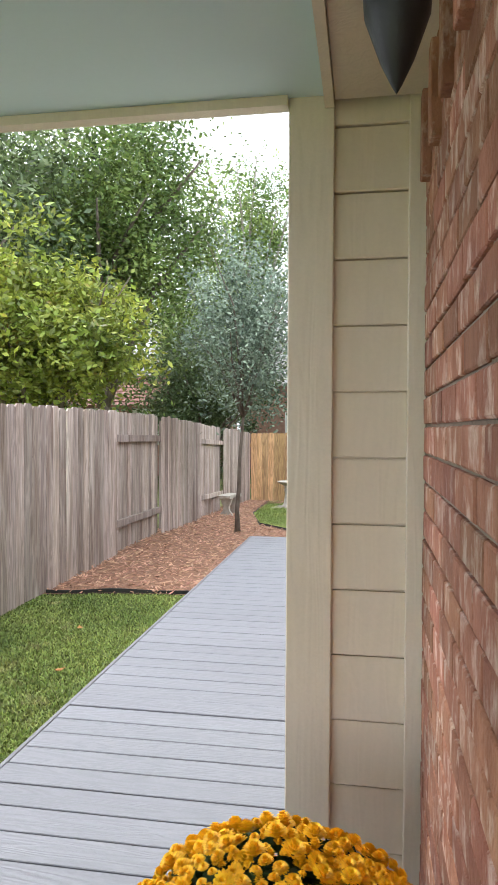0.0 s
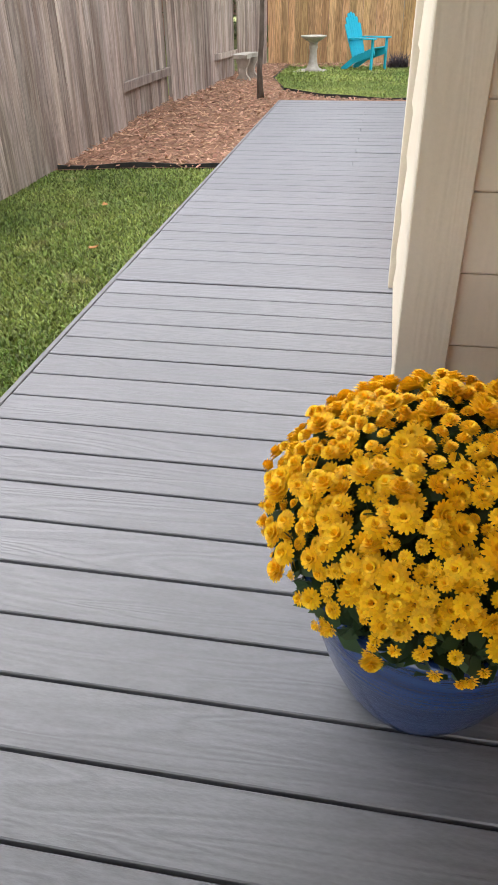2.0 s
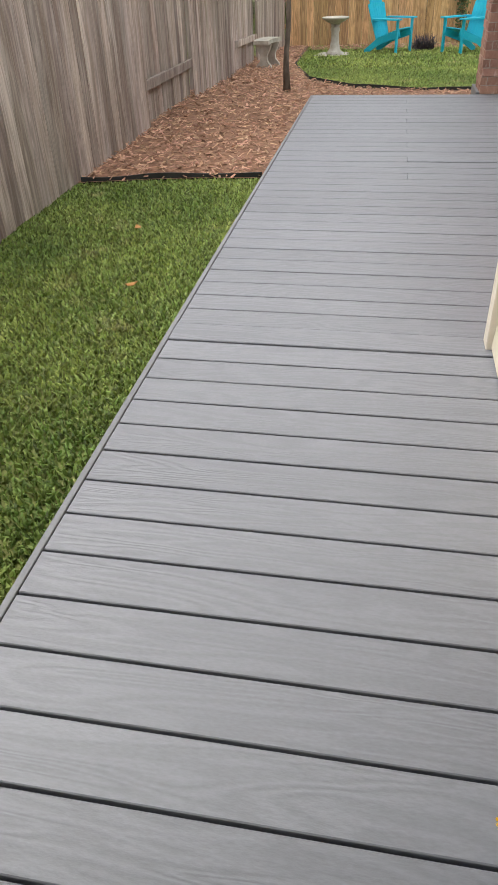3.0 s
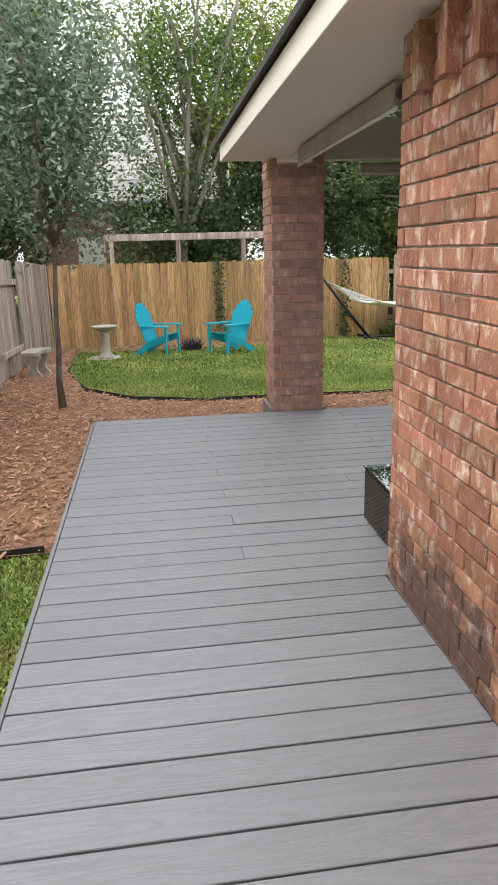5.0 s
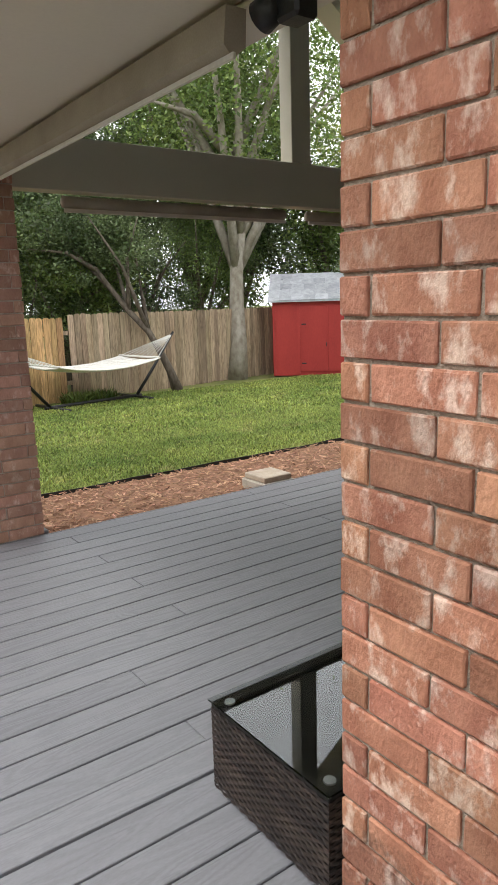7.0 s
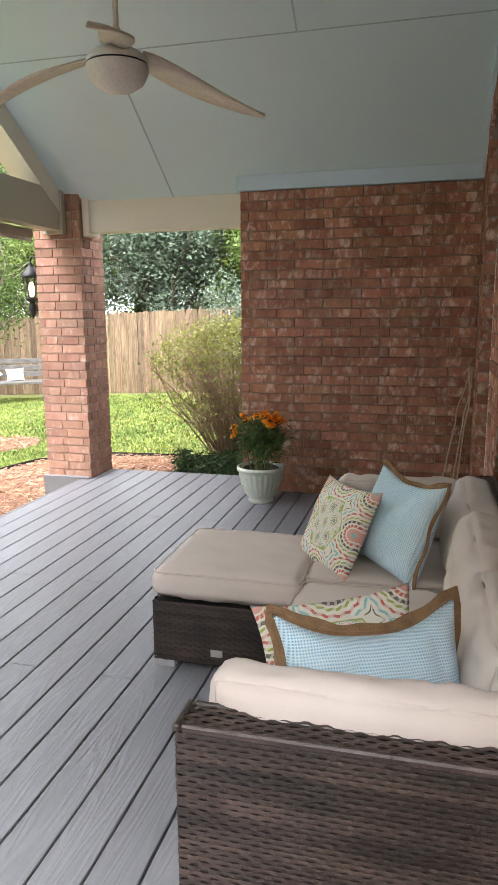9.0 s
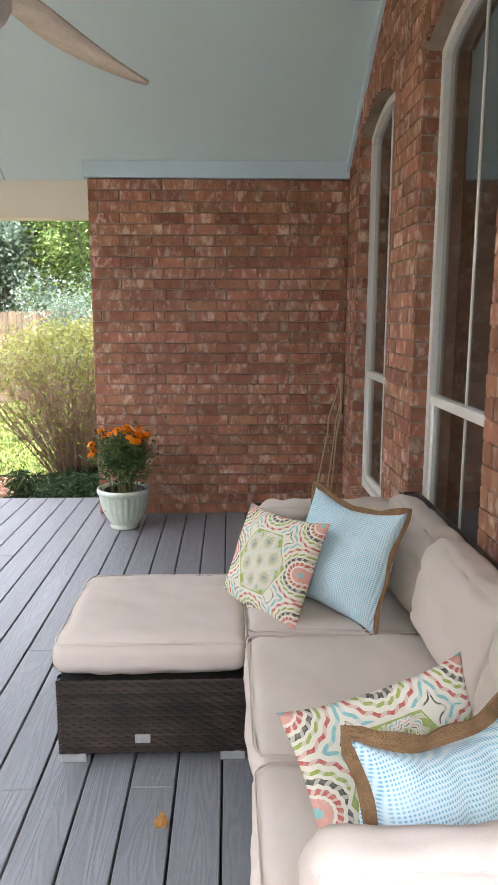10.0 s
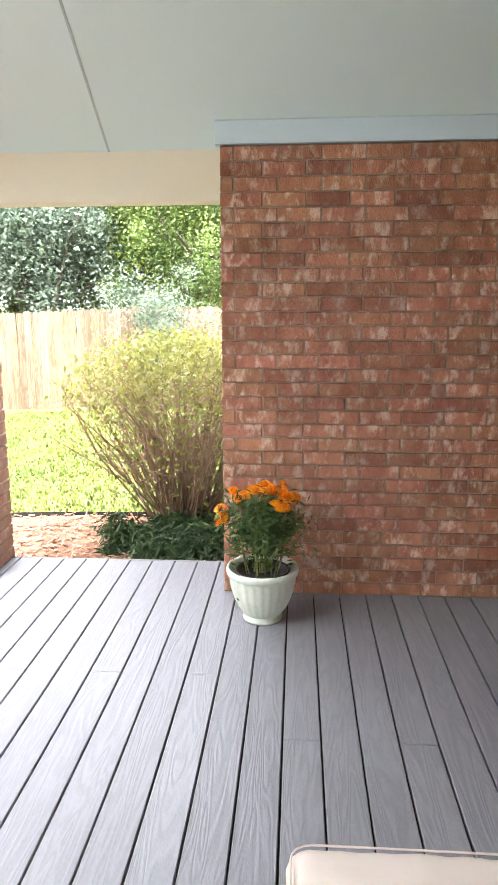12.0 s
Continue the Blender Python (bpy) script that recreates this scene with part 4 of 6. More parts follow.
def tuft(name, label, x, y, z, n, length, spread, mat, seed, cat="plant", width=0.006):
    """An arching tuft of strap leaves."""
    nr = np.random.default_rng(seed)
    vs, fs = [], []
    for i in range(n):
        a = nr.uniform(0, 6.283); r = spread * math.sqrt(nr.uniform(0, 1)); L = length * nr.uniform(0.6, 1.2); lean = nr.uniform(0.15, 1.0)
        bx, by = r * math.cos(nr.uniform(0, 6.283)), r * math.sin(nr.uniform(0, 6.283))
        w = width * nr.uniform(0.7, 1.3)
        for j in range(4):
            u = j / 3
            px, pz = lean * L * u ** 1.6, L * (u - 0.45 * lean * u * u)
            ww = w * (1 - u ** 2 * 0.92)
            cx, cy = bx + px * math.cos(a), by + px * math.sin(a)
            vs += [(cx - ww * math.sin(a), cy + ww * math.cos(a), pz), (cx + ww * math.sin(a), cy - ww * math.cos(a), pz)]
        b = i * 8
        fs += [(b + 2 * j, b + 2 * j + 1, b + 2 * j + 3, b + 2 * j + 2) for j in range(3)]
    ob = new(name, cloud_mesh(name, vs, fs, mat))
    ob.matrix_basis = pose(x, y, z)
    return tagged(ob, label, cat)


for k, (x, y) in enumerate(((7.70, 3.98), (7.85, 4.28), (8.02, 3.98), (8.15, 4.25), (7.62, 4.2), (7.95, 4.55))):
    nr = np.random.default_rng(70 + k)
    c = crown_points(1500, (0, 0, 0.10), (0.27, 0.25, 0.17), nr, 26, 0.3, 0.4)
    c[:, 2] = np.maximum(c[:, 2], 0.02)
    v, f = leaf_verts(c, 0.085, nr, 0.2)
    ob = new("ground_cover", cloud_mesh("ground_cover", v, f, M_leaf_mum)); ob.matrix_basis = pose(x, y, G)
    tagged(ob, "dark green mounding ground cover under the bush", "plant", "ground cover under the bush")
tuft("ground_cover", "small purple-green plant between the blue chairs", 1.3, 12.9, gz(12.9), 260, 0.32, 0.2, material("purple_leaves", (0.03, 0.02, 0.03), (0.07, 0.05, 0.06), 6, 0.6, 0, 40, island=0.3), 78)
for k, (x, y) in enumerate(((5.9, 14.2), (6.3, 14.3), (6.6, 14.35), (6.0, 14.5))):
    tagged(tuft("fence_weeds", "leafy green weeds below the hammock", x, y, gz(y), 200, 0.26, 0.22, M_leaf_green, 80 + k, "plant", 0.02), group="weeds below the hammock")
# ivy on the fence
for k, (x, y, h) in enumerate(((2.05, 14.36, 1.9), (4.9, 14.62, 1.8))):
    nr = np.random.default_rng(90 + k)
    c = np.column_stack([nr.normal(0, 0.07, 700), nr.normal(0, 0.03, 700), nr.uniform(0, h, 700)])
    v, f = leaf_verts(c, 0.055, nr, 0.7)
    ob = new("ivy", cloud_mesh("ivy", v, f, M_leaf_dark)); ob.matrix_basis = pose(x, y, gz(y))
    tagged(ob, "dark ivy climbing the cedar fence", "ivy")

# paver
bm = bmesh.new()
box(bm, -0.15, 0.15, -0.15, 0.15, 0, 0.05, 0.008)
pv = tagged(new("stepping_stone", mesh_of("stepping_stone", bm, M_stone)), "square tan concrete stepping stone in the mulch", "stepping stone")
pv.matrix_basis = pose(4.26, 5.70, G + 0.10)
bm = bmesh.new()
box(bm, -0.17, 0.17, -0.17, 0.17, 0, 0.10, 0.01)
pv2 = tagged(new("paver_base", mesh_of("paver_base", bm, M_concrete)), "low concrete block under the stepping stone", "block")
pv2.matrix_basis = pose(4.26, 5.70, G)

# bird bath and bench
bath = thing("bird_bath", "weathered concrete bird bath on a turned pedestal", "bird bath", pose(-0.31, 12.05, gz(12.05)) @ Matrix.Scale(0.9, 4))
bm = bmesh.new()
lathe(bm, [(0.0, 0), (0.17, 0), (0.175, 0.05), (0.13, 0.08), (0.10, 0.13), (0.085, 0.25), (0.075, 0.38), (0.095, 0.46), (0.08, 0.5), (0.10, 0.55), (0.0, 0.56)], 24)
part("pedestal", bm, M_concrete, bath, smooth=True)
bm = bmesh.new()
lathe(bm, [(0.0, 0.555), (0.10, 0.555), (0.20, 0.60), (0.265, 0.645), (0.272, 0.665), (0.25, 0.668), (0.18, 0.625), (0.0, 0.605)], 32)
part("bowl", bm, M_concrete, bath, smooth=True)
bm = bmesh.new()
poly_prism(bm, [(-0.32, -0.22), (0.1, -0.3), (0.33, -0.1), (0.28, 0.24), (-0.2, 0.3)], "z", 0.0, 0.025)
ob = tagged(new("flat_stone", mesh_of("flat_stone", bm, M_concrete)), "flat grey flagstone beneath the bird bath", "stone"); ob.matrix_basis = pose(-0.36, 12.07, gz(12.1) - 0.004)
bench = thing("garden_bench", "small curved concrete garden bench by the fence", "bench", pose(-1.2, 9.9, gz(9.9), 0, 0, 78) @ Matrix.Diagonal((0.6, 0.9, 0.94, 1.0)))
bm = bmesh.new()
pts = [(-0.5 + i * 0.1, 0.14 + 0.06 * math.sin(math.pi * i / 10)) for i in range(11)]
poly_prism(bm, pts + [(x, y - 0.28) for x, y in pts[::-1]], "z", 0.37, 0.43)
part("seat", bm, M_concrete, bench)
for sx in (-0.3, 0.3):
    bm = bmesh.new()
    poly_prism(bm, [(-0.15, 0), (0.15, 0), (0.13, 0.06), (0.07, 0.12), (0.06, 0.2), (0.12, 0.3), (0.14, 0.37), (-0.14, 0.37), (-0.12, 0.3), (-0.06, 0.2), (-0.07, 0.12), (-0.13, 0.06)], "x", sx - 0.04, sx + 0.04)
    part("support", bm, M_concrete, bench)


# turquoise lawn chairs
def lawn_chair(m):
    c = thing("adirondack_chair", "turquoise slatted garden chair with fan back on the grass", "chair", m, "turquoise chairs")
    tilt = radians(22)
    for i in range(7):
        u = i - 3
        h = 0.80 - 0.022 * u * u
        bm = bmesh.new()
        w0, w1 = 0.037, 0.045
        poly_prism(bm, [(-w0, 0), (w0, 0), (w1, h - 0.03), (w1 * 0.5, h), (-w1 * 0.5, h), (-w1, h - 0.03)], "y", -0.01, 0.01)
        ob = part("back_slat", bm, M_turq, c)
        ob.matrix_basis = Matrix.Translation((u * 0.077, 0.20, 0.22)) @ Matrix.Rotation(-tilt, 4, "X") @ Matrix.Rotation(u * 0.03, 4, "Y")
    for i in range(6):
        bm = bmesh.new()
        box(bm, -0.27, 0.27, -0.036, 0.036, 0, 0.02, 0.004)
        ob = part("seat_slat", bm, M_turq, c)
        ob.matrix_basis = Matrix.Translation((0, -0.32 + i * 0.09, 0.375 - i * 0.026)) @ Matrix.Rotation(-0.28, 4, "X")
    for s in (-1, 1):
        bm = bmesh.new()
        poly_prism(bm, [(-0.40, 0.28), (-0.36, 0.385), (0.20, 0.23), (0.50, 0.05), (0.50, 0.0), (0.40, 0.0), (0.1, 0.15)], "x", s * 0.255 - 0.012, s * 0.255 + 0.012)
        part("stringer", bm, M_turq, c)
        bm = bmesh.new()
        box(bm, s * 0.285 - 0.045 * (s < 0) - 0.012, s * 0.285 + 0.045 * (s > 0) + 0.012, -0.37, -0.33, 0, 0.535, 0.004)
        part("front_leg", bm, M_turq, c)
        bm = bmesh.new()
        poly_prism(bm, [(s * 0.24, -0.42), (s * 0.40, -0.42), (s * 0.41, -0.30), (s * 0.36, 0.25), (s * 0.28, 0.32), (s * 0.26, 0.2)], "z", 0.536, 0.558)
        part("armrest", bm, M_turq, c)
    bm = bmesh.new()
    box(bm, -0.38, 0.38, 0.262, 0.285, 0.50, 0.536, 0.004)
    part("back_rail", bm, M_turq, c)
    return c


lawn_chair(pose(0.67, 12.5, gz(12.5), 0, 0, 62) @ Matrix.Diagonal((0.88, 0.80, 1.0, 1.0)))
lawn_chair(pose(2.0, 12.2, gz(12.2), 0, 0, -58) @ Matrix.Diagonal((0.88, 0.80, 1.0, 1.0)))

# hammock on its stand
ham = thing("hammock", "white rope hammock on a black metal stand", "hammock", pose(6.2, 13.9, gz(13.9), 0, 0, 10) @ Matrix.Scale(1.13, 4))
bm = bmesh.new()
tube(bm, [(-1.0, 0, 0.04), (1.0, 0, 0.04)], 0.03, 10)
part("base_bar", bm, M_black, ham, smooth=True)
for s in (-1, 1):
    bm = bmesh.new()
    tube(bm, [(s * 0.85, -0.55, 0.03), (s * 0.85, 0.55, 0.03)], 0.026, 8)
    part("foot", bm, M_black, ham, smooth=True)
    bm = bmesh.new()
    tube(bm, [(s * 0.9, 0, 0.04), (s * 1.35, 0, 0.55), (s * 1.85, 0, 1.16)], [0.03, 0.028, 0.025], 10)
    part("arm", bm, M_black, ham, smooth=True)
    for k in range(9):
        y = -0.55 + k * 0.1375
        bm = bmesh.new()
        tube(bm, [(s * 1.82, 0, 1.12), (s * 1.02, y, 0.74 + 0.02 * abs(k - 4) * 0.3)], 0.006, 4)
        part("bridle_rope", bm, M_rope, ham)
    bm = bmesh.new()
    tube(bm, [(s * 1.0, -0.62, 0.755), (s * 1.0, 0.62, 0.755)], 0.018, 8)
    part("spreader", bm, M_rope, ham)
bm = bmesh.new()
def sag(x, y):
    return 0.745 - 0.11 * (1 - x * x) - 0.05 * (1 - (y / 0.6) ** 2)
for k in range(26):
    y = -0.6 + k * 0.048
    tube(bm, [(x / 10, y + 0.02 * math.sin(k + x * 1.3), sag(x / 10, y)) for x in range(-10, 11)], 0.013, 4)
for k in range(42):
    x = -1 + k * 2 / 41
    tube(bm, [(x + 0.015 * math.sin(k * 2 + y), y * 0.12, sag(x, y * 0.12)) for y in range(-5, 6)], 0.013, 4)
part("net_bed", bm, M_rope, ham)

# garden shed
sh_a, sh_b = Vector((13.65, 13.5, gz(14.5))), Vector((11.75, 15.2, gz(14.5)))
sd = (sh_b - sh_a).normalized(); sang = math.atan2(sd.y, sd.x)
shed = thing("shed", "small barn-red garden shed with a grey shingle roof", "shed", Matrix.Translation(sh_a) @ Matrix.Rotation(sang, 4, "Z"))
SL, SDp, SH = 2.55, 2.0, 1.92
bm = bmesh.new()
poly_prism(bm, [(-SDp, 0), (0, 0), (0, SH), (-SDp / 2, SH + 0.62), (-SDp, SH)], "x", 0.0, SL)
part("wall", bm, M_shed, shed)
bm = bmesh.new()
poly_prism(bm, [(0.12, SH - 0.04), (0.12, SH + 0.01), (-SDp / 2, SH + 0.70), (-SDp - 0.12, SH + 0.01), (-SDp - 0.12, SH - 0.04), (-SDp / 2, SH + 0.64)], "x", -0.1, SL + 0.1)
roof = part("roof", bm, M_shedroof, shed, "grey shingle roof")
for j in range(5):
    for i in range(8):
        bm = bmesh.new()
        u0 = 0.13 - j * 0.215
        box(bm, -0.1 + i * 0.309 + (0.06 if j % 2 else 0), -0.1 + i * 0.309 + 0.30 - (0.06 if j % 2 and i == 7 else 0) + (0.06 if j % 2 and i < 7 else 0), -0.13, 0.13, 0, 0.012)
        ob = part("shingle", bm, M_shedroof, roof)
        ob.matrix_basis = Matrix.Translation((0, u0 - 0.11, SH + 0.075 + j * 0.134)) @ Matrix.Rotation(-0.557, 4, "X")
for i in range(2):
    x0 = 0.42 + i * 0.72
    bm = bmesh.new()
    box(bm, x0, x0 + 0.705, 0.0, 0.025, 0.1, SH - 0.15, 0.004)
    d = part("door", bm, M_shed, shed)
    for z in (0.3, 1.3):
        bm = bmesh.new()
        box(bm, x0 + (0.03 if i == 0 else 0.55), x0 + (0.15 if i == 0 else 0.67), 0.026, 0.034, z, z + 0.03)
        part("hinge", bm, M_black, d)
bm = bmesh.new()
tube(bm, [(1.17, 0.045, 0.75), (1.17, 0.06, 0.8), (1.17, 0.045, 0.85)], 0.01, 6)
part("latch", bm, M_black, shed)
for x0 in (0.0, SL - 0.07, 0.36, 1.85):
    bm = bmesh.new()
    box(bm, x0, x0 + 0.06, 0.001, 0.02, 0.02, SH - 0.08)
    part("corner_board", bm, M_shed, shed)

# swing bench with pillows
sw = thing("bench_swing", "grey wooden garden bench with a slatted back", "bench", pose(14.2, 10.8, gz(10.8), 0, 0, -62))
M_grey_wood = grain(material("grey_wood", (0.12, 0.11, 0.10), (0.2, 0.185, 0.17), 6, 0.8, 0.2, 90), 14, 0.3, "x", 0.2, 4)
bm = bmesh.new(); box(bm, -0.75, 0.75, -0.28, 0.28, 0.40, 0.45, 0.006); part("seat", bm, M_grey_wood, sw)
for k in range(3):
    bm = bmesh.new(); box(bm, -0.75, 0.75, 0.25, 0.275, 0.52 + k * 0.14, 0.63 + k * 0.14, 0.004); part("back_slat", bm, M_grey_wood, sw)
for sx in (-0.7, 0.7):
    for sy in (-0.24, 0.29):
        bm = bmesh.new(); box(bm, sx - 0.035, sx + 0.035, sy - 0.03, sy + 0.03, 0, 0.65 if sy < 0 else 0.95, 0.004); part("leg", bm, M_grey_wood, sw)

# neighbours' houses beyond the fences
def far_house(label, x0, x1, y0, y1, wall_h, ridge_h, roof, seed, along="x"):
    h = thing("house", label, "house", pose(x0, y0, G))
    w, d = x1 - x0, y1 - y0
    bm = bmesh.new()
    if along == "x":
        poly_prism(bm, [(0, 0), (d, 0), (d, wall_h), (d / 2, ridge_h - 0.1), (0, wall_h)], "x", 0, w)
    else:
        poly_prism(bm, [(0, 0), (w, 0), (w, wall_h), (w / 2, ridge_h - 0.1), (0, wall_h)], "y", 0, d)
    part("wall", bm, M_wall_far, h)
    half = d / 2 if along == "x" else w / 2
    n = 9
    for s in (-1, 1):
        for j in range(n):
            u0, u1 = j / n, (j + 1.12) / n
            a0, a1 = (-0.4 + (half + 0.4) * u0), (-0.4 + (half + 0.4) * u1)
            z0, z1 = wall_h - 0.15 + (ridge_h - wall_h + 0.15) * u0, wall_h - 0.15 + (ridge_h - wall_h + 0.15) * u1
            q = [(a0, z0 + 0.05), (a1, z1 + 0.02), (a1, z1 - 0.05), (a0, z0 - 0.03)]
            if s > 0:
                q = [(2 * half - p, z) for p, z in q]
            bm = bmesh.new()
            poly_prism(bm, q, "x" if along == "x" else "y", -0.4, (w if along == "x" else d) + 0.4)
            part("roof_course", bm, roof, h)
    for k in range(2):
        bm = bmesh.new()
        box(bm, w * (0.25 + 0.4 * k), w * (0.25 + 0.4 * k) + 0.9, -0.03, 0.02, 1.0, 2.2)
        part("window", bm, M_white, h)
    return h


M_roof_red = material("red_brown_roof", (0.22, 0.10, 0.075), (0.30, 0.15, 0.115), 6, 0.9, 0.3, 60)
far_house("brick house with grey shingle roof behind the trees", -3.5, 3.6, 23.5, 32, 3.4, 6.6, M_roof_far, 1)
far_house("house with red-brown roof beyond the weathered fence", -9.5, -4.4, 18.5, 25, 2.4, 3.5, M_roof_red, 2)
far_house("house with grey roof beyond the back fence", -9.0, -5.2, 26.0, 32, 3.6, 7.2, M_roof_far, 3)
far_house("brick house with grey roof beyond the side fence", 26.0, 34.0, 2.0, 9.0, 2.9, 5.2, M_roof_far, 4, "y")
# old trellis rail standing behind the back fence
tr = thing("trellis", "weathered timber rail on posts behind the fence", "trellis", pose(-0.4, 15.6, gz(15.6)))
bm = bmesh.new(); box(bm, 0.0, 4.6, -0.05, 0.05, 2.25, 2.40, 0.006); part("rail", bm, M_fence_grey, tr)
for x in (0.1, 1.6, 3.1, 4.4):
    bm = bmesh.new(); box(bm, x, x + 0.1, -0.05, 0.05, 0, 2.249, 0.006); part("post", bm, M_fence_grey, tr)

# ---- patio things ----
# windows
for i, (a, b) in enumerate(WINDOWS):
    w = thing("window_%d" % (i + 1), "tall white-framed arched window with dark glass", "window", None, "arched windows", "structure")
    yg = YS - 0.105
    bm = bmesh.new()
    for lo, hi in ((0.0, 0.045),):
        outer = [(a, SILL + 0.01)] + [arch(a, b, k) for k in range(13)] + [(b, SILL + 0.01)]
        inner = [(a + hi, SILL + 0.06)] + [(min(max(x, a + hi), b - hi), z - hi) for x, z in (arch(a, b, k) for k in range(13))] + [(b - hi, SILL + 0.06)]
        vo = [[bm.verts.new((x, yy, z)) for x, z in outer] for yy in (yg - 0.02, yg + 0.03)]
        vi = [[bm.verts.new((x, yy, z)) for x, z in inner] for yy in (yg - 0.02, yg + 0.03)]
        n = len(outer)
        for k in range(n):
            j = (k + 1) % n
            bm.faces.new((vo[1][k], vo[1][j], vi[1][j], vi[1][k]))
            bm.faces.new((vo[0][j], vo[0][k], vi[0][k], vi[0][j]))
            bm.faces.new((vi[1][k], vi[1][j], vi[0][j], vi[0][k]))
            bm.faces.new((vo[1][j], vo[1][k], vo[0][k], vo[0][j]))
    part("window_frame", bm, M_white, w)
    bm = bmesh.new(); box(bm, a + 0.046, b - 0.046, yg - 0.015, yg + 0.026, 1.055, 1.10, 0.003); part("mid_rail", bm, M_white, w)
    bm = bmesh.new(); box(bm, (a + b) / 2 - 0.007, (a + b) / 2 + 0.007, yg - 0.004, yg + 0.008, SILL + 0.1, SPRING + RISE - 0.05, 0.002); part("muntin", bm, M_white, w)
    for x0, x1, z0, z1 in ((a + 0.046, a + 0.08, SILL + 0.061, 1.054), (b - 0.08, b - 0.046, SILL + 0.061, 1.054), (a + 0.08, b - 0.08, SILL + 0.061, SILL + 0.10)):
        bm = bmesh.new(); box(bm, x0, x1, yg - 0.012, yg + 0.018, z0, z1, 0.003); part("sash", bm, M_white, w)
    for z0, top in ((SILL + 0.07, False), (1.09, True)):
        bm = bmesh.new()
        if top:
            poly_prism(bm, [(a + 0.03, 1.09), (b - 0.03, 1.09)] + [arch(a + 0.02, b - 0.02, k) for k in range(12, -1, -1)], "y", yg - 0.004, yg + 0.002)
            for v in bm.verts:
                v.co.z = min(v.co.z, SPRING + RISE - 0.03)
        else:
            box(bm, a + 0.05, b - 0.05, yg - 0.004, yg + 0.002, z0, 1.06)
        g = part("pane", bm, M_glass, w)
        g.visible_shadow = False


# ceiling fan
fan = thing("ceiling_fan", "pale three-bladed ceiling fan on a long downrod", "ceiling fan", pose(4.35, 3.61, 0))
bm = bmesh.new(); tube(bm, [(0, 0, 2.64), (0, 0, 4.0)], 0.013, 10); part("downrod", bm, M_fan, fan, smooth=True)
bm = bmesh.new(); lathe(bm, [(0.0, 4.05), (0.07, 4.02), (0.065, 3.95), (0.02, 3.9)], 20); part("canopy", bm, M_fan, fan, smooth=True)
bm = bmesh.new(); lathe(bm, [(0.016, 2.70), (0.03, 2.645), (0.05, 2.61), (0.11, 2.59), (0.135, 2.565), (0.137, 2.545)], 28); part("motor_housing", bm, M_fan, fan, smooth=True)
bm = bmesh.new(); lathe(bm, [(0.134, 2.545), (0.134, 2.536)], 28); part("dark_ring", bm, M_black, fan, smooth=True)
bm = bmesh.new(); lathe(bm, [(0.139, 2.536), (0.136, 2.51), (0.115, 2.47), (0.07, 2.44), (0.0, 2.43)], 28); part("bowl", bm, M_fan, fan, "pale domed light bowl", smooth=True)
for ang in (-52, 78, 192):
    bm = bmesh.new()
    rows = []
    for k in range(15):
        u = k / 14
        r = 0.11 + 0.64 * u
        sweep = 0.10 * math.sin(u * 2.4)
        wd = 0.014 + 0.058 * math.sin((0.16 + 0.84 * u ** 0.8) * math.pi) ** 0.9 if u < 0.99 else 0.008
        z = 2.59 - 0.165 * u ** 1.15
        tw = 0.30 - 0.2 * u
        rows.append([(r, sweep - wd, z + wd * tw), (r, sweep, z + 0.012), (r, sweep + wd, z - wd * tw)])
    up = [[bm.verts.new(p) for p in row] for row in rows]
    dn = [[bm.verts.new((p[0], p[1], p[2] - 0.009)) for p in row] for row in rows]
    for k in range(14):
        for j in range(2):
            bm.faces.new((up[k][j], up[k + 1][j], up[k + 1][j + 1], up[k][j + 1]))
            bm.faces.new((dn[k][j + 1], dn[k + 1][j + 1], dn[k + 1][j], dn[k][j]))
        bm.faces.new((up[k][0], dn[k][0], dn[k + 1][0], up[k + 1][0]))
        bm.faces.new((up[k][2], up[k + 1][2], dn[k + 1][2], dn[k][2]))
    bm.faces.new(up[-1] + dn[-1][::-1]); bm.faces.new(up[0][::-1] + dn[0])
    ob = part("blade", bm, M_blade, fan, smooth=True)
    ob.matrix_basis = pose(0, 0, 0, 0, 0, ang)


# woven panels, cushions, pillows
def weave(bm, w, h, rib=0.021, row=0.0115, amp=0.0024):
    """Flat strands woven over and under upright ribs, in the xz plane facing -y."""
    n = max(int(w / rib), 1)
    rows = max(int(h / row), 1)
    for j in range(rows):
        z = (j + 0.5) * h / rows
        hh = h / rows * 0.495
        prev = None
        for k in range(4 * n + 1):
            x = k * w / (4 * n)
            over = ((k // 4) + j) % 2 == 0
            lift = (0.0, 0.85, 1.0, 0.85)[k % 4]
            y = -amp * lift if over else amp * 0.6 * lift
            v = [bm.verts.new((x, y, z - hh)), bm.verts.new((x, y - 0.0016, z)), bm.verts.new((x, y, z + hh))]
            if prev:
                bm.faces.new((prev[0], v[0], v[1], prev[1])); bm.faces.new((prev[1], v[1], v[2], prev[2]))
            prev = v


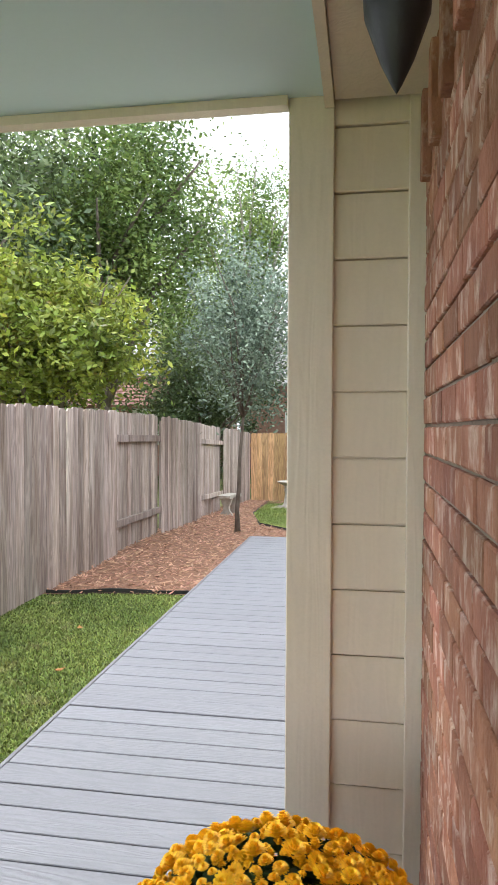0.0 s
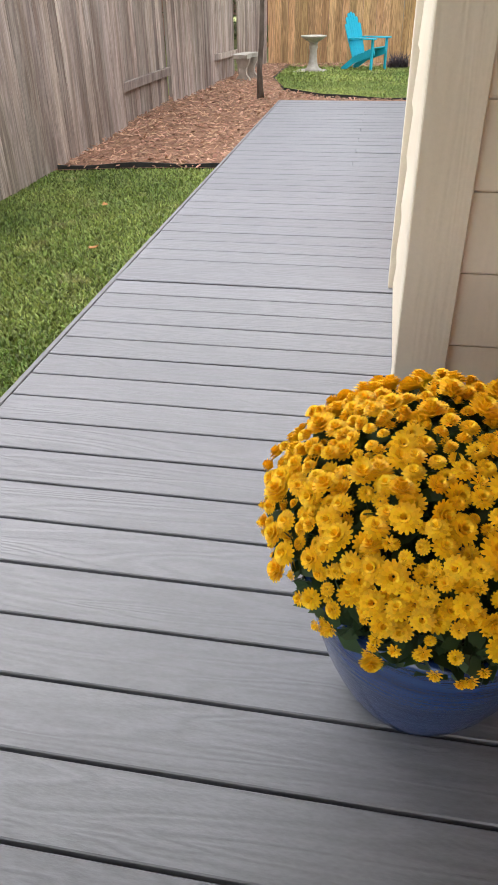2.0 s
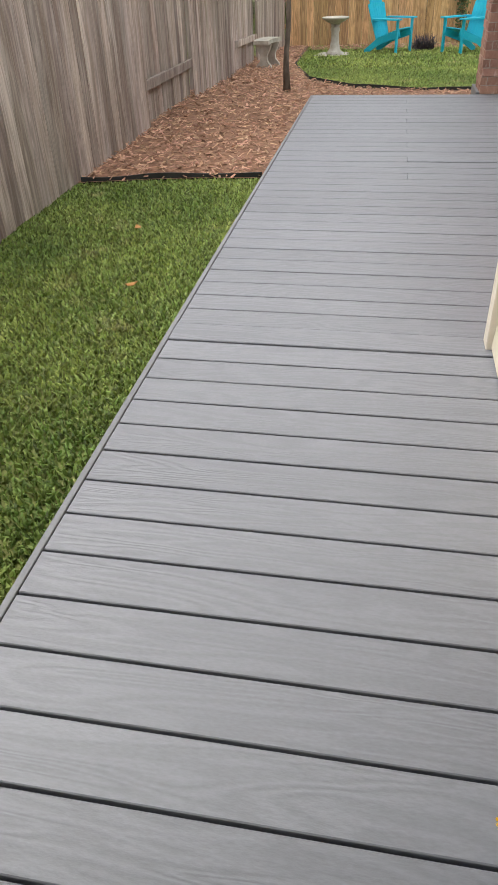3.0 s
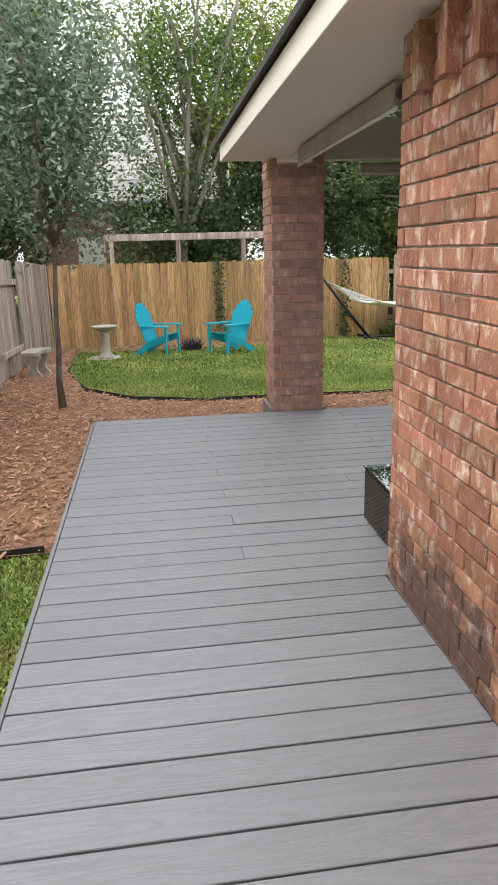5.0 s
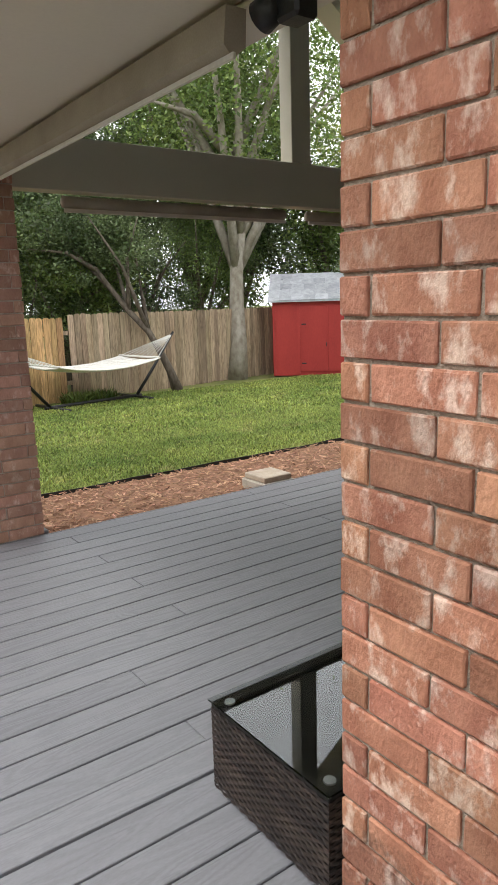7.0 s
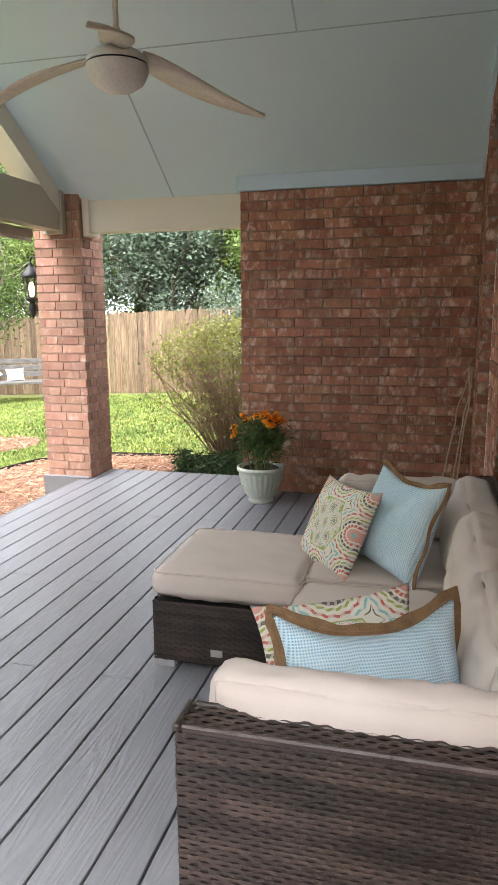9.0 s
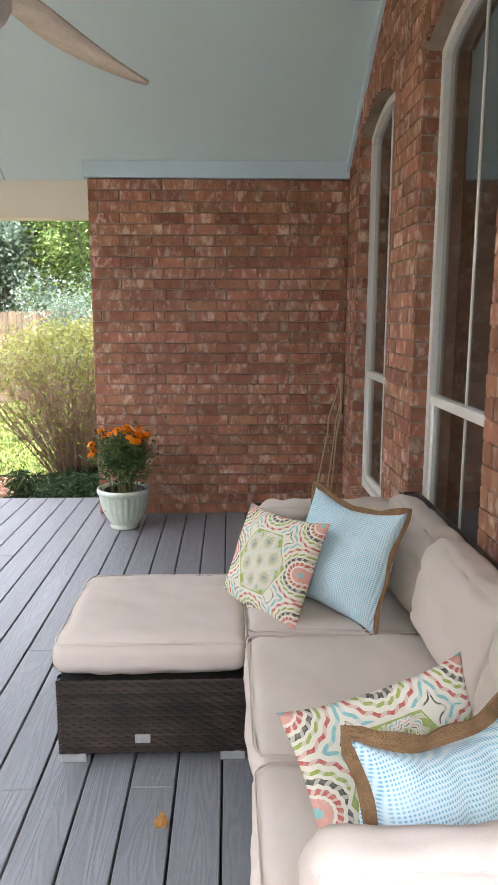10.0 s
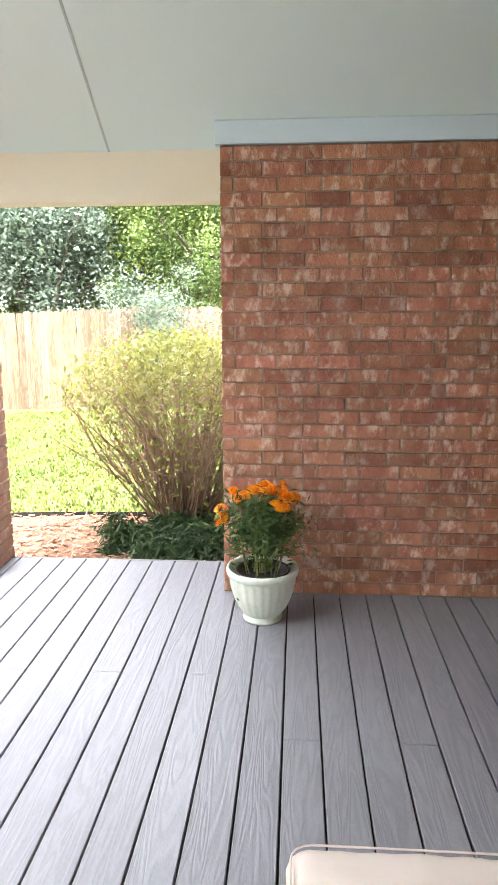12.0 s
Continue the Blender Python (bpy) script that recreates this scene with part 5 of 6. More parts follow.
def wicker_box(parent, name, x0, x1, y0, y1, z0, z1, faces="nsewt"):
    """A wicker-covered box: dark core with woven sides."""
    bm = bmesh.new(); box(bm, x0 + 0.006, x1 - 0.006, y0 + 0.006, y1 - 0.006, z0, z1 - 0.006, 0.004)
    core = part(name, bm, M_wicker_core, parent)
    spec = {"s": (x1 - x0, z1 - z0, Matrix.Translation((x0, y0, z0))), "n": (x1 - x0, z1 - z0, Matrix.Translation((x1, y1, z0)) @ Matrix.Rotation(math.pi, 4, "Z")),
            "w": (y1 - y0, z1 - z0, Matrix.Translation((x0, y1, z0)) @ Matrix.Rotation(-math.pi / 2, 4, "Z")), "e": (y1 - y0, z1 - z0, Matrix.Translation((x1, y0, z0)) @ Matrix.Rotation(math.pi / 2, 4, "Z")),
            "t": ((x1 - x0), (y1 - y0), Matrix.Translation((x0, y0, z1)) @ Matrix.Rotation(-math.pi / 2, 4, "X"))}
    for f in faces:
        w, h, m = spec[f]
        bm = bmesh.new()
        if f == "t" and w < h:
            m = m @ Matrix.Translation((w, 0, 0)) @ Matrix.Rotation(-math.pi / 2, 4, "Y")
            w, h = h, w
        weave(bm, w, h)
        ob = part("woven_panel", bm, M_wicker, core, smooth=True)
        ob["kind"] = "stuff"
        ob.matrix_basis = m
    if "t" in faces:
        bm = bmesh.new()
        for a0, a1, b0, b1 in ((x0 - 0.005, x1 + 0.005, y0 - 0.005, y0 + 0.010), (x0 - 0.005, x1 + 0.005, y1 - 0.010, y1 + 0.005), (x0 - 0.005, x0 + 0.010, y0 + 0.011, y1 - 0.011), (x1 - 0.010, x1 + 0.005, y0 + 0.011, y1 - 0.011)):
            box(bm, a0, a1, b0, b1, z1 - 0.012, z1 + 0.005, 0.004)
        part("edge_braid", bm, M_wicker, core)
    return core


def cushion(w, d, h, puff=0.02, seed=0, crown=0.012, n=26, crease=0.004):
    """A boxed cushion with rounded edges and slight wrinkles, on z = 0."""
    bm = bmesh.new()
    bmesh.ops.create_cube(bm, size=2.0)
    bmesh.ops.subdivide_edges(bm, edges=bm.edges[:], cuts=n, use_grid_fill=True)
    for v in bm.verts:
        x, y, z = v.co
        ax, ay, az = abs(x), abs(y), abs(z)
        r = min(h * 0.45, 0.05)
        px, py, pz = x * w / 2, y * d / 2, z * h / 2
        cx, cy, cz = max(min(px, w / 2 - r), -w / 2 + r), max(min(py, d / 2 - r), -d / 2 + r), max(min(pz, h / 2 - r), -h / 2 + r)
        q = Vector((px - cx, py - cy, pz - cz))
        if q.length > 1e-6:
            q = q.normalized() * r
        p = Vector((cx, cy, cz)) + q
        bulge = (1 - x ** 4) * (1 - y ** 4)
        p.z += z * crown * bulge
        p.x += x * puff * (1 - z * z) * (1 - y ** 4) * 0.5
        p.y += y * puff * (1 - z * z) * (1 - x ** 4) * 0.5
        nz = noise.noise(Vector((p.x * 5 + seed, p.y * 5, p.z * 9 + seed * 3)))
        edge = max(ax, ay) ** 3
        w2 = noise.noise(Vector((p.x * 16 + seed * 7, p.y * 16, p.z * 5)))
        fold = 1 - abs(noise.noise(Vector((p.x * 4 + seed * 5, p.y * 9 + seed, p.z * 4)))) * 3.2
        fold2 = 1 - abs(noise.noise(Vector((p.x * 11 + seed, p.y * 4 - seed * 3, p.z * 6)))) * 4.0
        p += v.normal * (nz * 0.007 + w2 * 0.0035 * edge - crease * (max(fold, 0) + max(fold2, 0) * 0.6))
        v.co = p + Vector((0, 0, h / 2))
    return bm


def piping(w, d, z, r=0.0028, rad=0.045):
    bm = bmesh.new()
    pts = []
    for sx, sy, a0 in ((1, 1, 0), (-1, 1, 90), (-1, -1, 180), (1, -1, 270)):
        for k in range(5):
            a = radians(a0 + k * 22.5)
            pts.append((sx * (w / 2 - rad) + rad * math.cos(a) , sy * (d / 2 - rad) + rad * math.sin(a), z))
    tube(bm, pts + [pts[0], pts[1]], r, 6, False)
    return bm


def seat_cushion(name, label, m, w, d, h, seed, crown=0.014, group=""):
    c = thing(name, label, "cushion", m, group)
    part("cover", cushion(w, d, h, 0.014, seed, crown, 26, 0.005 if crown < 0.018 else 0.009), M_cushion, c, smooth=True)
    if crown < 0.018:
        part("piping", piping(w - 0.016, d - 0.016, h - 0.010, 0.0026), M_cushion, c, smooth=True)
    return c


def pillow_point(x, y, w, h, pinch, sag):
    """Outline of a pillow: drawn-in sides, pointed corners, a top edge that sags."""
    ear = 1 + 0.05 * (x * y) ** 4
    px = x * w / 2 * (1 - pinch * (1 - y * y) * x * x * 0.6) * ear
    py = y * h / 2 * (1 - pinch * (1 - x * x) * y * y * 0.6) * ear - sag * (1 - x * x) * ((y + 1) / 2) ** 2
    return px, py


def pillow_mesh(w, h, t, seed, n=44, pinch=0.10, sag=0.0):
    """A soft square pillow in the xy plane."""
    bm = bmesh.new()
    sides = []
    for s in (1, -1):
        g = [[None] * (n + 1) for _ in range(n + 1)]
        for i in range(n + 1):
            for j in range(n + 1):
                x, y = 2 * i / n - 1, 2 * j / n - 1
                k = max((1 - x * x) * (1 - y * y), 0)
                px, py = pillow_point(x, y, w, h, pinch, sag)
                z = s * t / 2 * k ** 0.42 * (1 - 0.25 * (sag > 0) * y)
                nz = noise.noise(Vector((px * 7 + seed, py * 7, s * 2.0))) * 0.014
                fold = max(1 - abs(noise.noise(Vector((px * 10 + seed * 3, py * 5 + seed, s)))) * 4, 0) * (0.4 + 0.6 * y * (y > 0))
                g[i][j] = bm.verts.new((px, py, z + s * (nz - (0.012 + sag * 0.16) * fold) * k ** 0.5))
        sides.append(g)
    for s, g in enumerate(sides):
        for i in range(n):
            for j in range(n):
                q = (g[i][j], g[i + 1][j], g[i + 1][j + 1], g[i][j + 1])
                bm.faces.new(q if s == 0 else q[::-1])
    bmesh.ops.remove_doubles(bm, verts=bm.verts, dist=0.0004)
    return bm


def pillow_edge(w, h, pinch, r, seed, wave=0.0, sag=0.0):
    """A braided flange round a pillow, widest along its top."""
    bm = bmesh.new()
    pts, wide = [], []
    n = 26
    for side in range(4):
        for k in range(n):
            u = 2 * k / n - 1
            x, y = ((u, -1), (1, u), (-u, 1), (-1, -u))[side]
            px, py = pillow_point(x, y, w, h, pinch, sag)
            pts.append(Vector((px, py, wave * math.sin(k * 0.5 + side + seed))))
            wide.append(r * (0.45 if side == 0 else 1.0 if side == 2 else 0.75) * (1 + 0.12 * math.sin(k * 0.9 + seed)))
    rows = []
    for i, p in enumerate(pts):
        d = (pts[(i + 1) % len(pts)] - pts[i - 1]).normalized(); o = Vector((d.y, -d.x, 0))
        f = wide[i]
        rows.append([bm.verts.new(p + o * a * f + Vector((0, 0, zz * r))) for a, zz in ((-0.5, -0.3), (0.1, -0.42), (0.45, -0.30), (0.8, -0.40), (1.2, -0.28), (1.6, -0.2), (1.6, 0.2), (1.2, 0.28), (0.8, 0.40), (0.45, 0.30), (0.1, 0.42), (-0.5, 0.3))])
    for i in range(len(rows)):
        a, b = rows[i], rows[(i + 1) % len(rows)]
        for k in range(12):
            bm.faces.new((a[k], a[(k + 1) % 12], b[(k + 1) % 12], b[k]))
    return bm


def node_math(nt, op, a, b=None):
    m = nt.nodes.new("ShaderNodeMath"); m.operation = op
    for i, s in enumerate((a, b)):
        if s is None:
            continue
        if isinstance(s, (int, float)):
            m.inputs[i].default_value = s
        else:
            nt.links.new(s, m.inputs[i])
    return m.outputs[0]


def medallion_material():
    """Printed tile pattern: a hexagon of rosettes between large corner flowers, on cream."""
    m = bpy.data.materials.new("medallion_print"); m.use_nodes = True
    nt = m.node_tree; n, ln = nt.nodes, nt.links
    p = n["Principled BSDF"]
    tc = n.new("ShaderNodeTexCoord"); sp = n.new("ShaderNodeSeparateXYZ"); ln.new(tc.outputs["Object"], sp.inputs[0])
    X, Y = sp.outputs[0], sp.outputs[1]
    cream, coral, teal, green, char, pink = (0.70, 0.66, 0.55), (0.50, 0.10, 0.08), (0.22, 0.46, 0.47), (0.30, 0.36, 0.07), (0.085, 0.075, 0.06), (0.62, 0.30, 0.24)

    def polar(points):
        """Distance and angle to the nearest of some centres."""
        best = None
        for cx, cy in points:
            dx, dy = node_math(nt, "SUBTRACT", X, cx), node_math(nt, "SUBTRACT", Y, cy)
            r = node_math(nt, "SQRT", node_math(nt, "ADD", node_math(nt, "MULTIPLY", dx, dx), node_math(nt, "MULTIPLY", dy, dy)))
            a = node_math(nt, "ARCTAN2", dy, dx)
            if best is None:
                best = (r, a)
            else:
                near = node_math(nt, "LESS_THAN", r, best[0])
                far = node_math(nt, "SUBTRACT", 1.0, near)
                best = (node_math(nt, "MINIMUM", r, best[0]), node_math(nt, "ADD", node_math(nt, "MULTIPLY", a, near), node_math(nt, "MULTIPLY", best[1], far)))
        return best

    def mixed(fac, a, b):
        mx = n.new("ShaderNodeMix"); mx.data_type = "RGBA"
        ln.new(fac, mx.inputs["Factor"]); ln.new(a, mx.inputs["A"]); ln.new(b, mx.inputs["B"])
        return mx.outputs["Result"]

    def rings(r, a, petals, wave, size, stops):
        ramp = n.new("ShaderNodeValToRGB"); ramp.color_ramp.interpolation = "CONSTANT"
        els = ramp.color_ramp.elements
        while len(els) < len(stops):
            els.new(0.5)
        for e, (pos, c) in zip(els, stops):
            e.position, e.color = pos, (*c, 1)
        lobes = node_math(nt, "ADD", 1.0, node_math(nt, "MULTIPLY", node_math(nt, "SINE", node_math(nt, "MULTIPLY", a, petals)), wave))
        ln.new(node_math(nt, "DIVIDE", node_math(nt, "MULTIPLY", r, lobes), size), ramp.inputs["Fac"])
        spoke = node_math(nt, "GREATER_THAN", node_math(nt, "SINE", node_math(nt, "ADD", node_math(nt, "MULTIPLY", a, petals), node_math(nt, "MULTIPLY", r, 160.0))), 0.35)
        outer = node_math(nt, "GREATER_THAN", r, size * 0.22)
        paper = n.new("ShaderNodeRGB"); paper.outputs[0].default_value = (*cream, 1)
        return mixed(node_math(nt, "MULTIPLY", node_math(nt, "MULTIPLY", spoke, outer), 0.6), ramp.outputs["Color"], paper.outputs[0])

    small = polar([(0.0, 0.0)] + [(0.074 * math.cos(k * math.pi / 3 + 0.3), 0.074 * math.sin(k * math.pi / 3 + 0.3)) for k in range(6)])
    rosette = rings(*small, 10, 0.10, 0.043, [(0, teal), (0.08, char), (0.17, cream), (0.26, char), (0.32, green), (0.44, cream), (0.52, char), (0.57, cream), (0.66, pink), (0.71, cream), (0.82, teal), (0.90, cream), (0.97, green)])
    big = polar([(sx * 0.20, sy * 0.185) for sx in (-1, 1) for sy in (-1, 1)] + [(0.0, 0.21), (0.0, -0.21), (0.185, 0.0), (-0.185, 0.0)])
    flower = rings(*big, 18, 0.022, 0.125, [(0, teal), (0.07, pink), (0.20, cream), (0.25, coral), (0.33, cream), (0.39, char), (0.47, cream), (0.52, green), (0.58, cream), (0.66, coral), (0.72, cream), (0.80, teal), (0.86, cream), (0.94, char), (0.97, cream)])
    ax, ay = node_math(nt, "ABSOLUTE", X), node_math(nt, "ABSOLUTE", Y)
    hexa = node_math(nt, "MAXIMUM", node_math(nt, "ADD", node_math(nt, "MULTIPLY", ax, 0.866), node_math(nt, "MULTIPLY", ay, 0.5)), ay)
    border = n.new("ShaderNodeRGB"); border.outputs[0].default_value = (*cream, 1)
    line = n.new("ShaderNodeRGB"); line.outputs[0].default_value = (*green, 1)
    col = mixed(node_math(nt, "GREATER_THAN", hexa, 0.108), rosette, line.outputs[0])
    col = mixed(node_math(nt, "GREATER_THAN", hexa, 0.111), col, border.outputs[0])
    col = mixed(node_math(nt, "GREATER_THAN", hexa, 0.118), col, flower)
    worn = n.new("ShaderNodeTexNoise"); worn.inputs["Scale"].default_value = 120; ln.new(tc.outputs["Object"], worn.inputs["Vector"])
    fade = n.new("ShaderNodeMapRange"); fade.inputs["From Min"].default_value, fade.inputs["From Max"].default_value, fade.inputs["To Max"].default_value = 0.35, 0.75, 0.22
    ln.new(worn.outputs["Fac"], fade.inputs["Value"])
    col = mixed(fade.outputs[0], col, border.outputs[0])
    fine = n.new("ShaderNodeTexNoise"); fine.inputs["Scale"].default_value = 350; ln.new(tc.outputs["Object"], fine.inputs["Vector"])
    bp = n.new("ShaderNodeBump"); bp.inputs["Strength"].default_value = 0.15; bp.inputs["Distance"].default_value = 0.002; ln.new(fine.outputs["Fac"], bp.inputs["Height"]); ln.new(bp.outputs[0], p.inputs["Normal"])
    ln.new(col, p.inputs["Base Color"])
    p.inputs["Roughness"].default_value = 0.9
    return m


def slub_material():
    """Pale blue slub weave: blue dashes on white."""
    m = bpy.data.materials.new("blue_slub_weave"); m.use_nodes = True
    nt = m.node_tree; n, ln = nt.nodes, nt.links
    p = n["Principled BSDF"]
    tc = n.new("ShaderNodeTexCoord"); sp = n.new("ShaderNodeSeparateXYZ")
    wob = n.new("ShaderNodeTexNoise"); wob.inputs["Scale"].default_value = 14; ln.new(tc.outputs["Object"], wob.inputs["Vector"])
    ln.new(tc.outputs["Object"], sp.inputs[0])
    k = 2 * math.pi / 0.0065
    sx = node_math(nt, "SINE", node_math(nt, "ADD", node_math(nt, "MULTIPLY", sp.outputs[0], k), node_math(nt, "MULTIPLY", wob.outputs["Fac"], 5.0)))
    sy = node_math(nt, "SINE", node_math(nt, "ADD", node_math(nt, "MULTIPLY", sp.outputs[1], k), node_math(nt, "MULTIPLY", wob.outputs["Fac"], 4.0)))
    f = node_math(nt, "MULTIPLY", node_math(nt, "ADD", sx, 1.0), node_math(nt, "ADD", sy, 1.0))
    slow = n.new("ShaderNodeTexNoise"); slow.inputs["Scale"].default_value = 25; ln.new(tc.outputs["Object"], slow.inputs["Vector"])
    fac = node_math(nt, "MULTIPLY", f, node_math(nt, "ADD", node_math(nt, "MULTIPLY", slow.outputs["Fac"], 0.40), 0.06))
    mx = n.new("ShaderNodeMix"); mx.data_type = "RGBA"; ln.new(fac, mx.inputs["Factor"])
    mx.inputs["A"].default_value, mx.inputs["B"].default_value = (0.66, 0.80, 0.87, 1), (0.19, 0.48, 0.63, 1)
    ln.new(mx.outputs["Result"], p.inputs["Base Color"])
    bp = n.new("ShaderNodeBump"); bp.inputs["Strength"].default_value = 0.4; bp.inputs["Distance"].default_value = 0.002; ln.new(f, bp.inputs["Height"]); ln.new(bp.outputs[0], p.inputs["Normal"])
    p.inputs["Roughness"].default_value = 0.92
    return m


M_medallion, M_slub = medallion_material(), slub_material()

# sectional sofa
sofa = thing("sectional_sofa", "dark brown wicker sectional sofa frame on low feet", "sofa")
wicker_box(sofa, "arm", 2.405, 2.49, 1.93, 2.665, 0.04, 0.685, "nwt")
wicker_box(sofa, "seat_base", 2.491, 4.52, 2.00, 2.655, 0.04, 0.30, "n")
wicker_box(sofa, "backrest", 2.491, 4.60, 1.905, 1.985, 0.04, 0.70, "nt")
wicker_box(sofa, "end_arm", 4.521, 4.60, 1.987, 2.635, 0.04, 0.655, "nwet")
for x, y in ((2.44, 2.62), (2.44, 1.98), (3.2, 2.6), (3.9, 2.6), (4.54, 2.58), (4.54, 1.98)):
    bm = bmesh.new(); box(bm, x - 0.03, x + 0.03, y - 0.03, y + 0.03, 0.0, 0.04, 0.003); part("foot", bm, M_alu, sofa)
for i, (x0, x1) in enumerate(((2.50, 3.19), (3.20, 3.86), (3.87, 4.51))):
    seat_cushion("seat_cushion", "beige canvas seat cushion on the wicker sofa", pose((x0 + x1) / 2, 2.37, 0.303), x1 - x0, 0.62, 0.12, i, group="sofa seat cushions")
for i, (x0, x1) in enumerate(((2.72, 3.30), (3.29, 3.90), (3.89, 4.48))):
    seat_cushion("back_cushion", "plump beige back cushion leaning on the sofa back", pose((x0 + x1) / 2, 2.06, 0.425, 102, 0, 0) @ Matrix.Translation((0, 0.155, -0.07)), x1 - x0, 0.32, 0.15, 5 + i, 0.035, "sofa back cushions")
seat_cushion("arm_cushion", "beige cushion against the near wicker arm", pose(2.555, 2.315, 0.447, 0, 86, 0) @ Matrix.Translation((-0.155, 0, -0.055)), 0.31, 0.64, 0.11, 9, 0.02)
seat_cushion("arm_cushion", "beige cushion against the far wicker arm", pose(4.45, 2.33, 0.425, 0, 84, 0) @ Matrix.Translation((-0.15, 0, -0.06)), 0.30, 0.55, 0.11, 10, 0.02)


def pillow(name, label, cat, m, w, h, t, mat, seed, jute=0.0, sag=0.0):
    c = thing(name, label, cat, m)
    part("cover", pillow_mesh(w, h, t, seed, sag=sag), mat, c, smooth=True)
    if jute:
        part("jute_trim", pillow_edge(w, h, 0.10, jute, seed, 0.006, sag), M_jute, c, "braided brown jute trim")
    return c


def leaning(x, y, z, facing, tilt, roll, h):
    """Pose of a pillow whose lower edge rests at x, y, z; facing in degrees, leaning back by tilt."""
    return pose(x, y, z, 0, 0, facing) @ pose(0, 0, 0, 90 - tilt, 0, 0) @ Matrix.Translation((0, h / 2, 0)) @ pose(0, 0, 0, 0, 0, roll)


def spread_out(c, u, v):
    """Pose of a pillow from its centre, the way along its top edge and the way up its face."""
    u, v = Vector(u).normalized(), Vector(v)
    v = (v - u * v.dot(u)).normalized()
    n = u.cross(v)
    return Matrix(((u.x, v.x, n.x, c[0]), (u.y, v.y, n.y, c[1]), (u.z, v.z, n.z, c[2]), (0, 0, 0, 1)))


pillow("throw_pillow", "medallion-print throw pillow in coral, teal and green", "pillow", spread_out((4.117, 2.575, 0.560), (-0.807, -0.59, 0.04), (0.249, -0.362, 0.90)), 0.425, 0.385, 0.13, M_medallion, 3)
pillow("throw_pillow", "pale blue woven pillow with brown jute edging", "pillow", spread_out((4.07, 2.320, 0.612), (-0.366, -0.26, -0.007), (0.109, -0.087, 0.378)), 0.44, 0.41, 0.18, M_slub, 5, 0.011, 0.03)
pillow("throw_pillow", "pale blue woven pillow with braided jute leaning on the arm", "pillow", spread_out((2.765, 2.315, 0.592), (0.26, -0.395, -0.03), (0.25, 0.17, 0.95)), 0.46, 0.39, 0.24, M_slub, 8, 0.016, 0.05)
pillow("throw_pillow", "medallion-print pillow tucked behind the blue one", "pillow", spread_out((2.885, 2.40, 0.585), (0.30, -0.85, 0.10), (0.45, 0.1, 0.85)), 0.40, 0.35, 0.10, M_medallion, 11)

# ottoman
ott = thing("ottoman", "square dark wicker ottoman with silver feet", "ottoman")
wicker_box(ott, "body", 3.785, 4.405, 2.672, 3.29, 0.035, 0.295, "nswe")
for x in (3.83, 4.36):
    for y in (2.72, 3.245):
        bm = bmesh.new(); box(bm, x - 0.042, x + 0.042, y - 0.042, y + 0.042, 0, 0.034, 0.003); part("foot", bm, M_alu, ott)
bm = bmesh.new(); box(bm, 3.775, 3.783, 2.99, 3.04, 0.075, 0.105, 0.002); part("badge", bm, M_alu, ott, "small blank metal plate")
seat_cushion("ottoman_cushion", "beige canvas cushion on the wicker ottoman", pose(4.10, 2.985, 0.298), 0.625, 0.64, 0.125, 14, 0.016)

# coffee table with glass top, and plant
tab = thing("coffee_table", "dark wicker coffee table with inset glass top", "table")
wicker_box(tab, "body", 1.62, 2.33, 2.02, 2.53, 0.02, 0.285, "nsw")
bm = bmesh.new()
for x0, x1, y0, y1 in ((1.62, 2.33, 2.49, 2.53), (1.62, 2.33, 2.02, 2.06), (1.62, 1.66, 2.06, 2.49), (2.29, 2.33, 2.06, 2.49)):
    box(bm, x0, x1, y0, y1, 0.286, 0.298, 0.002)
part("rim", bm, M_wicker_core, tab)
bm = bmesh.new(); box(bm, 1.612, 2.338, 2.012, 2.538, 0.304, 0.310, 0.002); part("glass_top", bm, M_table_glass, tab, "clear glass top")
for x in (1.66, 2.29):
    for y in (2.06, 2.49):
        bm = bmesh.new(); lathe(bm, [(0.0, 0.2985), (0.016, 0.2985), (0.016, 0.3038), (0.0, 0.3038)], 14)
        bmesh.ops.translate(bm, verts=bm.verts, vec=(x, y, 0)); part("suction_disc", bm, M_alu, tab)
for x in (1.65, 2.3):
    for y in (2.05, 2.5):
        bm = bmesh.new(); box(bm, x - 0.02, x + 0.02, y - 0.02, y + 0.02, 0, 0.02); part("foot", bm, M_alu, tab)
grs = thing("table_plant", "spiky green grass plant in a small white pot", "potted plant", pose(2.10, 2.235, 0.311))
bm = bmesh.new(); lathe(bm, [(0.0, 0), (0.04, 0), (0.055, 0.08), (0.058, 0.085), (0.05, 0.085), (0.04, 0.07), (0.0, 0.068)], 20); part("pot", bm, M_white, grs, smooth=True)
M_spike = material("spiky_grass", (0.07, 0.16, 0.05), (0.24, 0.36, 0.20), 9, 0.5, 0, 40, island=0.35, translucent=0.2)
tf = tuft("leaves", "", 0, 0, 0.06, 230, 0.185, 0.045, M_spike, 101, "", 0.0045)
for key in ("label", "category"):
    if key in tf:
        del tf[key]
tf.parent = grs


